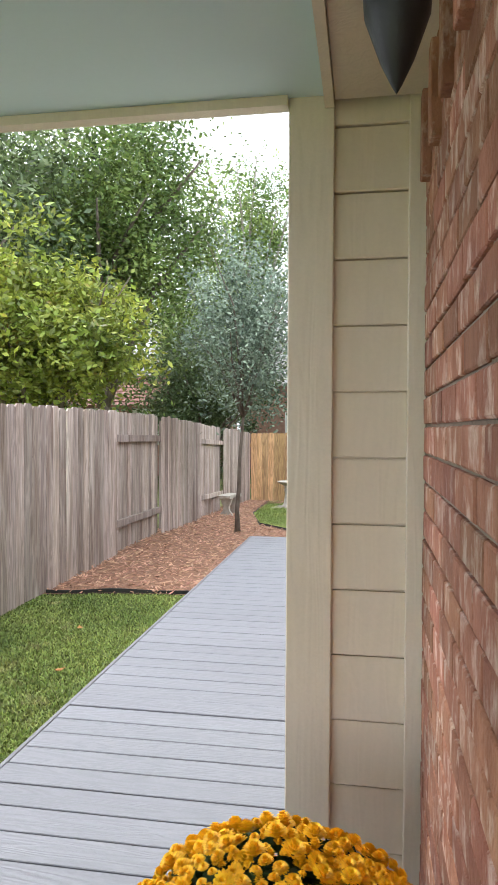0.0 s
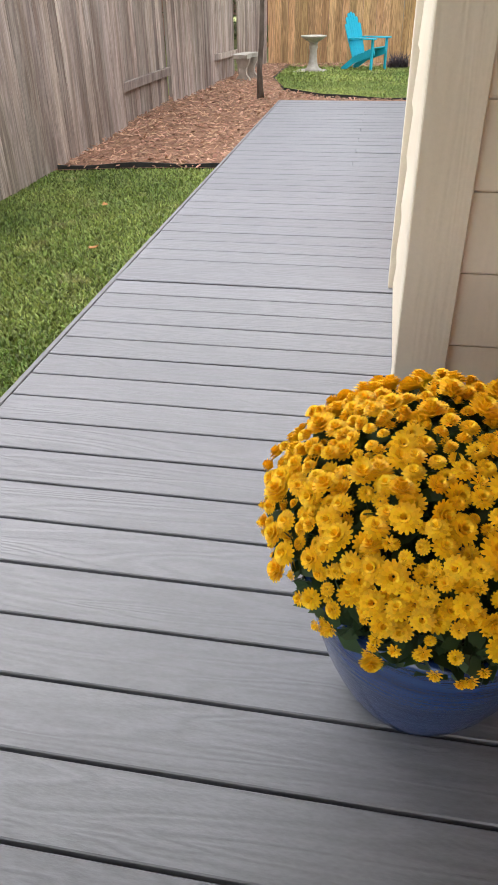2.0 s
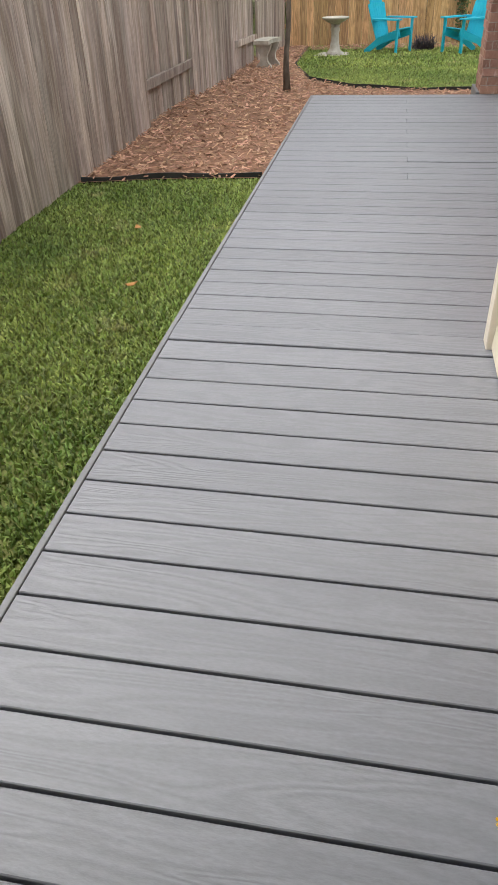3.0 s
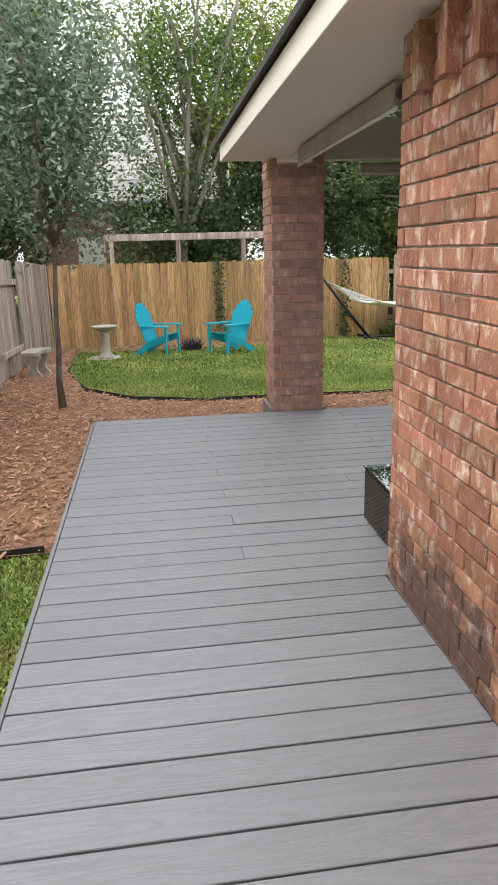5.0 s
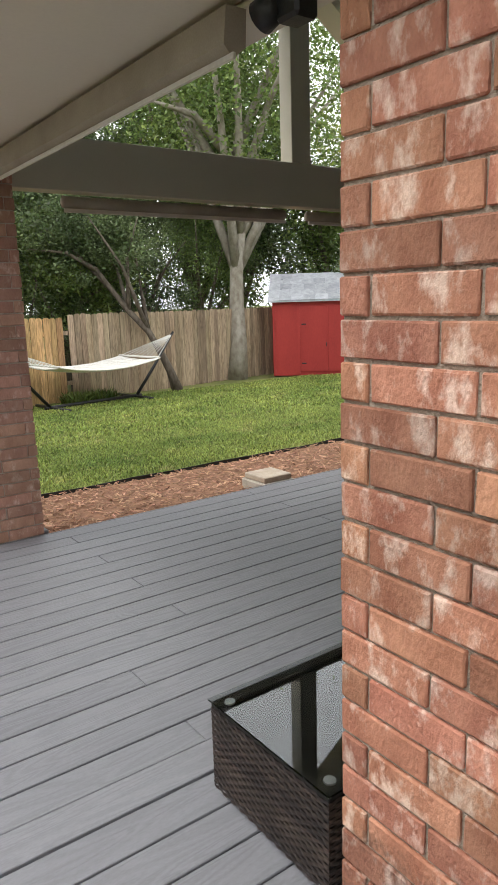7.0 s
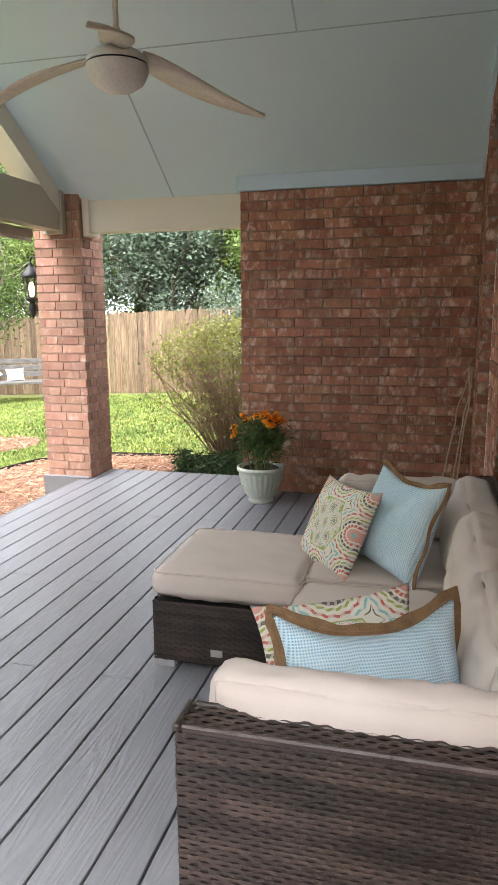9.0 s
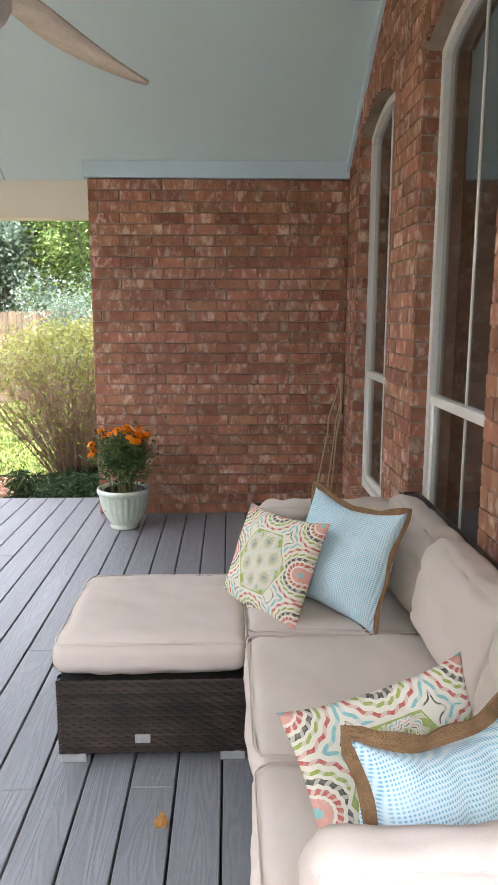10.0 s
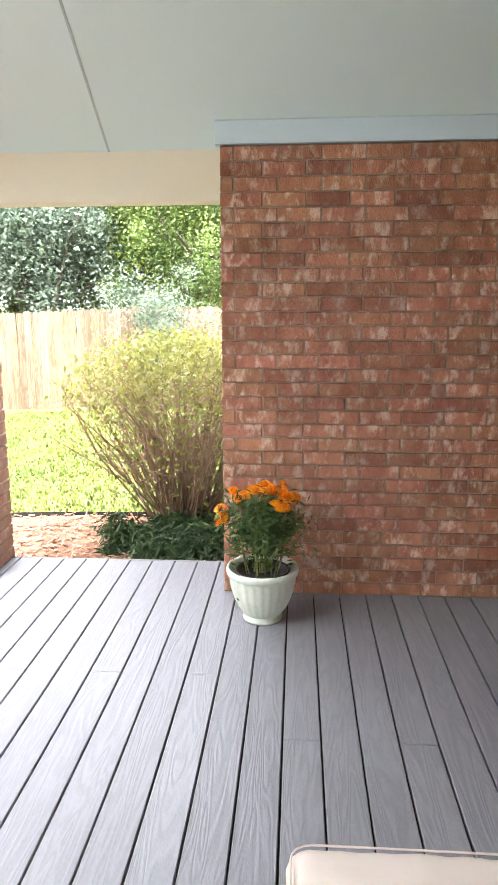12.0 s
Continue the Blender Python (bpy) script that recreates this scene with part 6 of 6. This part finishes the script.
# flower pots
def blossom_cloud(centres, normals, size, petals, nr, lift=0.35):
    """Pompon blossoms: rings of petals about each normal."""
    vs, fs = [], []
    for c, nm, s in zip(centres, normals, size):
        nm = Vector(nm).normalized(); a = nm.orthogonal().normalized(); b = nm.cross(a)
        for ring, (rr, ll, cnt) in enumerate(((1.0, lift, petals), (0.86, lift + 0.3, petals), (0.64, lift + 0.55, petals - 2), (0.38, lift + 0.75, petals - 5))):
            off = nr.uniform(0, 6.28)
            for k in range(cnt):
                t = off + 6.2832 * k / cnt
                d = a * math.cos(t) + b * math.sin(t); q = nm.cross(d)
                w = s * 0.185
                o = Vector(c) + nm * s * (0.05 + ring * 0.12)
                p0, p1, p2 = o + d * s * 0.08, o + d * s * rr * 0.6 + nm * s * ll * 0.35, o + d * s * rr + nm * s * ll * 0.42
                base = len(vs)
                vs += [tuple(p0), tuple(p1 + q * w), tuple(p2 + q * w * 0.5), tuple(p2 - q * w * 0.5), tuple(p1 - q * w)]
                fs.append((base, base + 1, base + 2, base + 3, base + 4))
    return vs, fs


mum = thing("chrysanthemum_pot", "blue glazed pot of yellow chrysanthemums on the deck", "potted plant", pose(1.255, -2.055, 0.0))
bm = bmesh.new()
prof = [(0.0, 0.0), (0.122, 0.0), (0.130, 0.008), (0.152, 0.05), (0.176, 0.11), (0.197, 0.18), (0.208, 0.235), (0.207, 0.262), (0.216, 0.276), (0.222, 0.29), (0.21, 0.30), (0.196, 0.288), (0.19, 0.24), (0.0, 0.23)]
lathe(bm, prof, 48)
part("pot", bm, M_bluepot, mum, "cobalt blue glazed pot with thrown rings", smooth=True)
bm = bmesh.new(); lathe(bm, [(0.0, 0.275), (0.1, 0.275), (0.171, 0.262)], 24); part("soil", bm, M_soil, mum)
nr = np.random.default_rng(5)


def dome(n, r0, r1, zc, zr, low=-0.25):
    u = nr.uniform(low, 1, n); a = nr.uniform(0, 6.2832, n)
    k = np.sqrt(np.maximum(1 - u * u, 0)); rr = nr.uniform(r0, r1, n)
    d = np.column_stack([k * np.cos(a), k * np.sin(a), u])
    return np.column_stack([d[:, 0] * rr, d[:, 1] * rr, zc + d[:, 2] * rr * zr]), d


p, d = dome(9000, 0.05, 0.268, 0.385, 0.68, -0.72)
v, f = leaf_verts(p, 0.042, nr, 0.55)
ob = new("foliage", cloud_mesh("foliage", v, f, M_leaf_mum)); ob.parent = mum
bm = bmesh.new()
for k in range(110):
    q, dd = dome(1, 0.21, 0.265, 0.385, 0.68, -0.2)
    tube(bm, [(nr.normal() * 0.05, nr.normal() * 0.05, 0.27), tuple(q[0])], 0.0016, 3, False)
part("stems", bm, M_leaf_mum, mum)
pts, nrm = [], []
for _ in range(14000):
    q, dd = dome(1, 0.262, 0.288, 0.385, 0.68, -0.22)
    if all((q[0][0] - o[0]) ** 2 + (q[0][1] - o[1]) ** 2 + (q[0][2] - o[2]) ** 2 > (0.0225 + 0.06 * max(0.0, 0.43 - q[0][2]) / 0.1) ** 2 for o in pts):
        pts.append(tuple(q[0])); nrm.append(tuple(dd[0] * 0.8 + nr.normal(size=3) * 0.25 + (0, 0, 0.30)))
    if len(pts) >= 600:
        break
for k, (c, nm) in enumerate(zip(pts, nrm)):
    if k == 0:
        FLOWERS, rest_v, rest_f = [], [], []
        for s in range(5):
            vs, fs = blossom_cloud([(0, 0, 0)], [(0, 0, 1)], [0.0175 + 0.0015 * s], 15, nr, 0.30 + 0.22 * s)
            FLOWERS.append(cloud_mesh("flower", vs, fs, M_petal))
    low = 0.62 if nr.uniform() < 0.35 else 1.0
    if k >= 300:
        w0, w1 = blossom_cloud([c], [nm], [0.0175 * low * nr.uniform(0.85, 1.15)], 14, nr, 0.30 + 0.22 * (k % 5))
        rest_f += [tuple(i + len(rest_v) for i in f) for f in w1]; rest_v += w0
        continue
    ob = new("flower", FLOWERS[k % 5]); ob.parent = mum
    ob.matrix_basis = Matrix.Translation(c) @ Vector(nm).to_track_quat("Z", "Y").to_matrix().to_4x4() @ Matrix.Scale(low * nr.uniform(0.68, 1.05), 4)

ob = new("bloom_mass", cloud_mesh("bloom_mass", rest_v, rest_f, M_petal)); ob.parent = mum; ob["kind"] = "stuff"
# unopened buds among the flowers
q, dd = dome(220, 0.26, 0.285, 0.385, 0.68, -0.30)
vs, fs = blossom_cloud([tuple(c) for c in q], [tuple(c) for c in dd + (0, 0, 0.2)], nr.uniform(0.008, 0.013, 220), 8, nr, 0.9)
ob = new("bud_mass", cloud_mesh("bud_mass", vs, fs, M_petal)); ob.parent = mum; ob["kind"] = "stuff"

mari = thing("marigold_pot", "orange marigolds in a pale green fluted pot", "potted plant", pose(6.42, 3.462, 0.0))
bm = bmesh.new()
lathe(bm, [(0.0, 0.0), (0.098, 0.0), (0.104, 0.014), (0.09, 0.026), (0.10, 0.04)], 48)
part("pot_foot", bm, M_greenpot, mari, smooth=True)
bm = bmesh.new()
lathe(bm, [(0.10, 0.04), (0.128, 0.08), (0.152, 0.14), (0.166, 0.2), (0.171, 0.245)], 96, 0.022, 24)
part("fluted_body", bm, M_greenpot, mari, smooth=True)
bm = bmesh.new()
lathe(bm, [(0.168, 0.243), (0.184, 0.25), (0.188, 0.268), (0.184, 0.284), (0.174, 0.286), (0.168, 0.26), (0.15, 0.20), (0.0, 0.19)], 48)
part("pot_rim", bm, M_greenpot, mari, smooth=True)
bm = bmesh.new(); lathe(bm, [(0.115, 0.19), (0.135, 0.262), (0.143, 0.266), (0.138, 0.272), (0.128, 0.262), (0.122, 0.245), (0.0, 0.245)], 32); part("nursery_pot", bm, M_black, mari, "black plastic nursery pot", smooth=True)
M_stem = material("marigold_stems", (0.10, 0.13, 0.03), (0.20, 0.2, 0.07), 9, 0.7)
for k in range(26):
    a = nr.uniform(0, 6.28); r = nr.uniform(0.0, 0.09)
    b = (r * math.cos(a), r * math.sin(a), 0.24)
    bm = bmesh.new()
    tube(bm, [b, (b[0] * 1.3 + nr.normal() * 0.01, b[1] * 1.3 + nr.normal() * 0.01, 0.36), (b[0] * 1.7 + nr.normal() * 0.02, b[1] * 1.7 + nr.normal() * 0.02, 0.56)], [0.004, 0.0035, 0.002], 5, False)
    part("stem", bm, M_stem, mari)
c = nr.normal(size=(3000, 3)) * (0.075, 0.085, 0.075) + (0, 0, 0.50)
c = c[np.abs(c[:, 0]) < 0.17]
v, f = leaf_verts(c, 0.05, nr, 0.24)
ob = new("foliage", cloud_mesh("foliage", v, f, material("marigold_leaves", (0.035, 0.075, 0.02), (0.11, 0.18, 0.05), 6, 0.6, 0, 40, island=0.35, translucent=0.25))); ob.parent = mari
for k in range(30):
    a = nr.uniform(0, 6.28); r = 0.17 * math.sqrt(nr.uniform(0, 1))
    c = (r * math.cos(a) * 0.95, r * math.sin(a) * 1.15, 0.63 + 0.05 * (1 - r / 0.16) + nr.normal() * 0.02)
    if k in (3, 4, 5):
        c = (-0.08 + 0.02 * k, 0.21, 0.50 + 0.03 * k - 0.09)
    vs, fs = blossom_cloud([c], [(nr.normal() * 0.3, nr.normal() * 0.3, 1)], [nr.uniform(0.030, 0.044)], 15, nr, 0.85)
    ob = new("flower", cloud_mesh("flower", vs, fs, M_marigold)); ob.parent = mari

# stakes leaning in the corner
for k, (x0, y0, x1, y1, h) in enumerate(((6.66, 2.12, 6.70, 1.925, 1.06), (6.64, 2.03, 6.705, 1.90, 1.05), (6.66, 1.99, 6.69, 1.905, 1.03))):
    st = thing("plant_stake", "pale coated plant stake leaning in the brick corner", "stake", pose(x0, y0, 0), "leaning stakes")
    bm = bmesh.new()
    d = Vector((x1 - x0, y1 - y0, h))
    pts = [d * u + Vector((0, 0.014 * math.sin(u * 12 + k) * (u > 0.66), 0)) for u in (0.012, 0.2, 0.4, 0.6, 0.68, 0.74, 0.8, 0.86, 0.93, 1.0)]
    tube(bm, pts, 0.006, 7)
    part("shaft", bm, M_stake, st, smooth=True)
    bm = bmesh.new(); lathe(bm, [(0.0, 0), (0.012, 0.0), (0.014, 0.008), (0.007, 0.018), (0.006, 0.03)], 10); part("tip", bm, M_black, st, smooth=True)

# lanterns
def lantern(m, lit, label, reach=0.086):
    la = thing("wall_lantern", label, "lantern", m, "wall lanterns")
    bm = bmesh.new(); lathe(bm, [(0.0, -0.20), (0.006, -0.19), (0.018, -0.165), (0.034, -0.12), (0.036, -0.09), (0.024, -0.06), (0.03, -0.045), (0.055, -0.03), (0.06, -0.015), (0.0, -0.015)], 20); part("finial", bm, M_black, la, smooth=True)
    for k in range(6):
        a = k * math.pi / 3
        bm = bmesh.new(); tube(bm, [(0.05 * math.cos(a), 0.05 * math.sin(a), -0.015), (0.068 * math.cos(a), 0.068 * math.sin(a), 0.17)], 0.005, 5); part("bar", bm, M_black, la)
    bm = bmesh.new(); lathe(bm, [(0.085, 0.165), (0.088, 0.175), (0.06, 0.21), (0.03, 0.25), (0.012, 0.27), (0.018, 0.285), (0.0, 0.3)], 20); part("cap", bm, M_black, la, smooth=True)
    bm = bmesh.new(); lathe(bm, [(0.012, 0.0), (0.02, 0.03), (0.024, 0.07), (0.014, 0.11), (0.0, 0.125)], 14); part("bulb", bm, M_lamp if lit else M_white, la, smooth=True)
    bm = bmesh.new(); tube(bm, [(0, 0, 0.29), (0, 0.02, 0.34), (0, 0.05, 0.34), (0, reach - 0.016, 0.29), (0, reach - 0.008, 0.2)], 0.008, 7); part("bracket", bm, M_black, la, smooth=True)
    bm = bmesh.new(); box(bm, -0.045, 0.045, reach - 0.012, reach + 0.001, 0.08, 0.3, 0.004); part("backplate", bm, M_black, la)
    return la


lantern(pose(1.430, -2.52, 1.880, 0, 0, -90), False, "black metal wall lantern with pointed finial on brick", 0.124)
lantern(pose(6.86, 5.648, 1.62, 0, 0, 180), True, "black metal wall lantern with a glowing warm bulb")

# flood light, roller shades
fl = thing("flood_light", "small dark bronze flood light under the soffit", "flood light", pose(1.70, 2.20, 2.164))
bm = bmesh.new(); lathe(bm, [(0.0, 0.0), (0.03, 0.0), (0.03, -0.012), (0.012, -0.02), (0.012, -0.065), (0.0, -0.065)], 14); part("mount", bm, M_black, fl, smooth=True)
bm = bmesh.new(); box(bm, -0.03, 0.034, -0.045, 0.028, -0.135, -0.062, 0.008); part("housing", bm, M_black, fl)
bm = bmesh.new(); tube(bm, [(-0.022, 0.02, -0.095), (-0.026, 0.05, -0.10), (-0.03, 0.075, -0.108)], [0.026, 0.034, 0.036], 16); part("lamp_head", bm, M_black, fl, smooth=True)
sh = thing("roller_shade", "rolled tan outdoor shade along the side beam", "roller shade")
bm = bmesh.new(); poly_prism(bm, [(1.70, 2.147), (1.76, 2.147), (1.755, 2.06), (1.715, 2.03), (1.69, 2.06)], "y", 2.45, 4.55); part("fabric_roll", bm, M_shade, sh)
bm = bmesh.new(); box(bm, 1.695, 1.705, 2.42, 4.58, 2.02, 2.035, 0.002); part("hem_bar", bm, M_fan, sh)
sh = thing("roller_shade", "rolled tan outdoor shade under the gable beam", "roller shade")
bm = bmesh.new(); tube(bm, [(2.42, 5.36, 2.10), (4.22, 5.36, 2.10)], 0.038, 12); part("fabric_roll", bm, M_shade, sh, smooth=True)
bm = bmesh.new(); box(bm, 2.42, 4.22, 5.335, 5.35, 2.035, 2.06, 0.002); part("hem_bar", bm, M_cushion, sh)
sh = thing("roller_shade", "rolled tan outdoor shade at the far half of the beam", "roller shade")
bm = bmesh.new(); tube(bm, [(4.46, 5.36, 2.10), (6.4, 5.36, 2.10)], 0.038, 12); part("fabric_roll", bm, M_shade, sh, smooth=True)
bm = bmesh.new(); box(bm, 4.46, 6.4, 5.335, 5.35, 2.035, 2.06, 0.002); part("hem_bar", bm, M_cushion, sh)
# pillows on the far bench
for k, dx in enumerate((-0.38, 0.1)):
    pillow("bench_pillow", "white cushion on the grey garden bench", "pillow", pose(14.2, 10.8, gz(10.8), 0, 0, -62) @ leaning(dx, 0.0, 0.455, 0, 24, (28, 4)[k], (0.36, 0.27)[k]), 0.36, 0.27, 0.12, M_white, 20 + k)
# fallen leaves
M_fallen = material("fallen_leaf", (0.30, 0.13, 0.03), (0.42, 0.2, 0.05), 30, 0.7, 0.2, 80)
for k, (x, y, z) in enumerate(((3.497, 2.93, 0.004), (-0.46, 0.73, G + 0.04), (-1.1, -0.1, G + 0.04), (-0.7, 1.6, G + 0.04))):
    bm = bmesh.new()
    pts = [(0.03 * math.cos(a) * (1 + 0.3 * math.cos(3 * a)), 0.02 * math.sin(a) * (1 + 0.25 * math.cos(5 * a))) for a in [i * 0.5236 for i in range(12)]]
    poly_prism(bm, pts, "z", 0.0, 0.002)
    for v in bm.verts:
        v.co.z += 6 * v.co.x * v.co.x
    ob = tagged(new("fallen_leaf", mesh_of("fallen_leaf", bm, M_fallen)), "curled brown fallen leaf", "leaf", "fallen leaves"); ob.matrix_basis = pose(x, y, z, 0, 0, 40 * k)

# ---- pieces of walls, columns and deck ----
column(1.61, 2.07, 5.235, "square red brick column at the corner of the deck")
column(6.80, 7.235, 5.125, "square red brick column beside the side yard")
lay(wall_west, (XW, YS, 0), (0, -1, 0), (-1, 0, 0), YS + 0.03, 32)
lay(wall_west, (XW + 0.03, -1.36, 0), (0, -1, 0), (-1, 0, 0), 2.3, 33)
lay(wall_east, (XE, YE, 0), (0, -1, 0), (-1, 0, 0), YE - YS, 32)


def gaps(a, b, z):
    """Leaves the window openings free of bricks."""
    xa, xb = XW + 0.062 + a, XW + 0.062 + b
    segs = [(xa, xb)]
    for w0, w1 in WINDOWS:
        if z < SILL - 0.02:
            continue
        wide = w1 - w0
        r = (wide * wide / 4 + RISE * RISE) / (2 * RISE) + 0.142
        rise = z + COURSE / 2 - (SPRING + RISE + 0.142 - r)
        if rise >= r:
            continue
        if z > SPRING - 0.05:
            half = min(math.sqrt(r * r - rise * rise), wide / 2 + 0.05)
            w0, w1 = (w0 + w1) / 2 - half, (w0 + w1) / 2 + half
        cut = []
        for s0, s1 in segs:
            if s1 <= w0 or s0 >= w1:
                cut.append((s0, s1))
            else:
                if s0 < w0:
                    cut.append((s0, w0))
                if s1 > w1:
                    cut.append((w1, s1))
        segs = cut
    lim = RIDGE_X + (RIDGE_Z - z) / SLOPE, RIDGE_X - (RIDGE_Z - z) / SLOPE
    segs = [(max(s0, lim[1]), min(s1, lim[0])) for s0, s1 in segs]
    segs = [(s0, s1) for s0, s1 in segs if s1 - s0 > 0.03 and s1 > 2.4]
    return [(s0 - XW - 0.062, s1 - XW - 0.062) for s0, s1 in segs]


lay(wall_south, (XW + 0.062, YS, 0), (1, 0, 0), (0, 1, 0), XE - XW - 0.062, 45, gaps)
# arch rings of bricks on edge, and brick sills
for a, b in WINDOWS:
    n = 15
    for k in range(n):
        xa, za = arch(a, b, k + 0.5, n, 0.07)
        xb, zb = arch(a, b, k + 0.5, n, 0.20)
        ang = math.atan2(xb - xa, zb - za)
        ob = new("arch_brick", brick_mesh(0.058, 0.07, 0.135))
        ob.parent = wall_south
        ob.matrix_basis = Matrix.Translation(((xa + xb) / 2 - math.sin(ang) * 0.065, YS - 0.024, (za + zb) / 2 - math.cos(ang) * 0.065)) @ Matrix.Rotation(ang, 4, "Y")
    for k in range(12):
        ob = new("sill_brick", brick_mesh(0.068, 0.14, 0.06))
        ob.parent = wall_south
        ob.matrix_basis = Matrix.Translation((a + 0.04 + k * (b - a - 0.08) / 11, YS - 0.035, SILL - 0.022)) @ Matrix.Rotation(0.12, 4, "X")
    for xj, s in ((a, 1), (b, -1)):
        for c in range(31):
            z = SILL + (c + 0.5) * COURSE
            if z > SPRING:
                break
            ob = new("jamb_brick", brick_mesh(0.088, 0.055))
            ob.parent = wall_south
            ob.matrix_basis = Matrix.Translation((xj - s * 0.0235, YS - 0.0465, z)) @ Matrix.Rotation(math.pi / 2, 4, "Z")
# soldier dentils under the eave
for k in range(9):
    ob = new("soldier_brick", brick_mesh(0.056, 0.09, 0.21))
    ob.parent = wall_west
    ob.matrix_basis = Matrix.Translation((XW - 0.012, YS - 0.27 - k * 0.222, 2.03)) @ Matrix.Rotation(math.pi / 2, 4, "Z")
for k in range(10):
    ob = new("soldier_brick", brick_mesh(0.056, 0.09, 0.21))
    ob.parent = wall_west
    ob.matrix_basis = Matrix.Translation((XW + 0.050, -1.49 - k * 0.222, 2.06)) @ Matrix.Rotation(math.pi / 2, 4, "Z")

# deck: frame, boards, fascia
bm = bmesh.new()
box(bm, 0.0, XW, -7.0, DN - 0.01, G - 0.1, -0.027)
box(bm, XW, XW + 0.036, -7.0, -0.04, G - 0.1, -0.027)
box(bm, XW, DX1 - 0.01, YS, DN - 0.01, G - 0.1, -0.027)
deck = solid("deck", bm, M_under, "grey composite plank deck with narrow dark gaps", "deck")
DECK_MESH = {}


def board(x0, x1, k, dz=0.0):
    length = round(x1 - x0 - 0.002, 3)
    if length not in DECK_MESH:
        bm = bmesh.new()
        box(bm, -length / 2, length / 2, -(P - 0.0075) / 2, (P - 0.0075) / 2, -0.025, 0.0, 0.0025)
        DECK_MESH[length] = mesh_of("deck_board", bm, M_deck)
    ob = new("deck_board", DECK_MESH[length])
    ob.parent = deck
    ob.matrix_basis = Matrix.Translation(((x0 + x1) / 2, (k + 0.5) * P, dz + rng.uniform(-0.0008, 0.0008)))


for k in range(-46, 36):
    right = XW + 0.028 if k < -9 else XW - 0.004 if k < 13 else DX1
    if k < 13:
        board(0.0, right, k, 0.004 if k == -1 else 0.0)
        continue
    cuts = [0.0]
    if k % 3 == 0:
        cuts += [0.92, 4.58]
    elif k % 3 == 1:
        cuts += [1.735, 5.39] if k < 24 else [2.175, 5.83]
    else:
        cuts += [3.66]
    cuts = cuts + [right]
    for a, b in zip(cuts, cuts[1:]):
        board(a, b, k, 0.003 if (k == 18 and a > 0.5) else 0.0)
bm = bmesh.new()
box(bm, -0.022, -0.002, -7.0, DN, G - 0.08, 0.001, 0.002)
box(bm, -0.022, DX1 + 0.022, DN + 0.001, DN + 0.02, G - 0.08, -0.001, 0.002)
box(bm, DX1 + 0.001, DX1 + 0.02, YE + 0.01, DN, G - 0.08, 0.0, 0.002)
solid("deck_fascia", bm, M_deck_trim, "grey fascia boards round the deck edge", "trim")
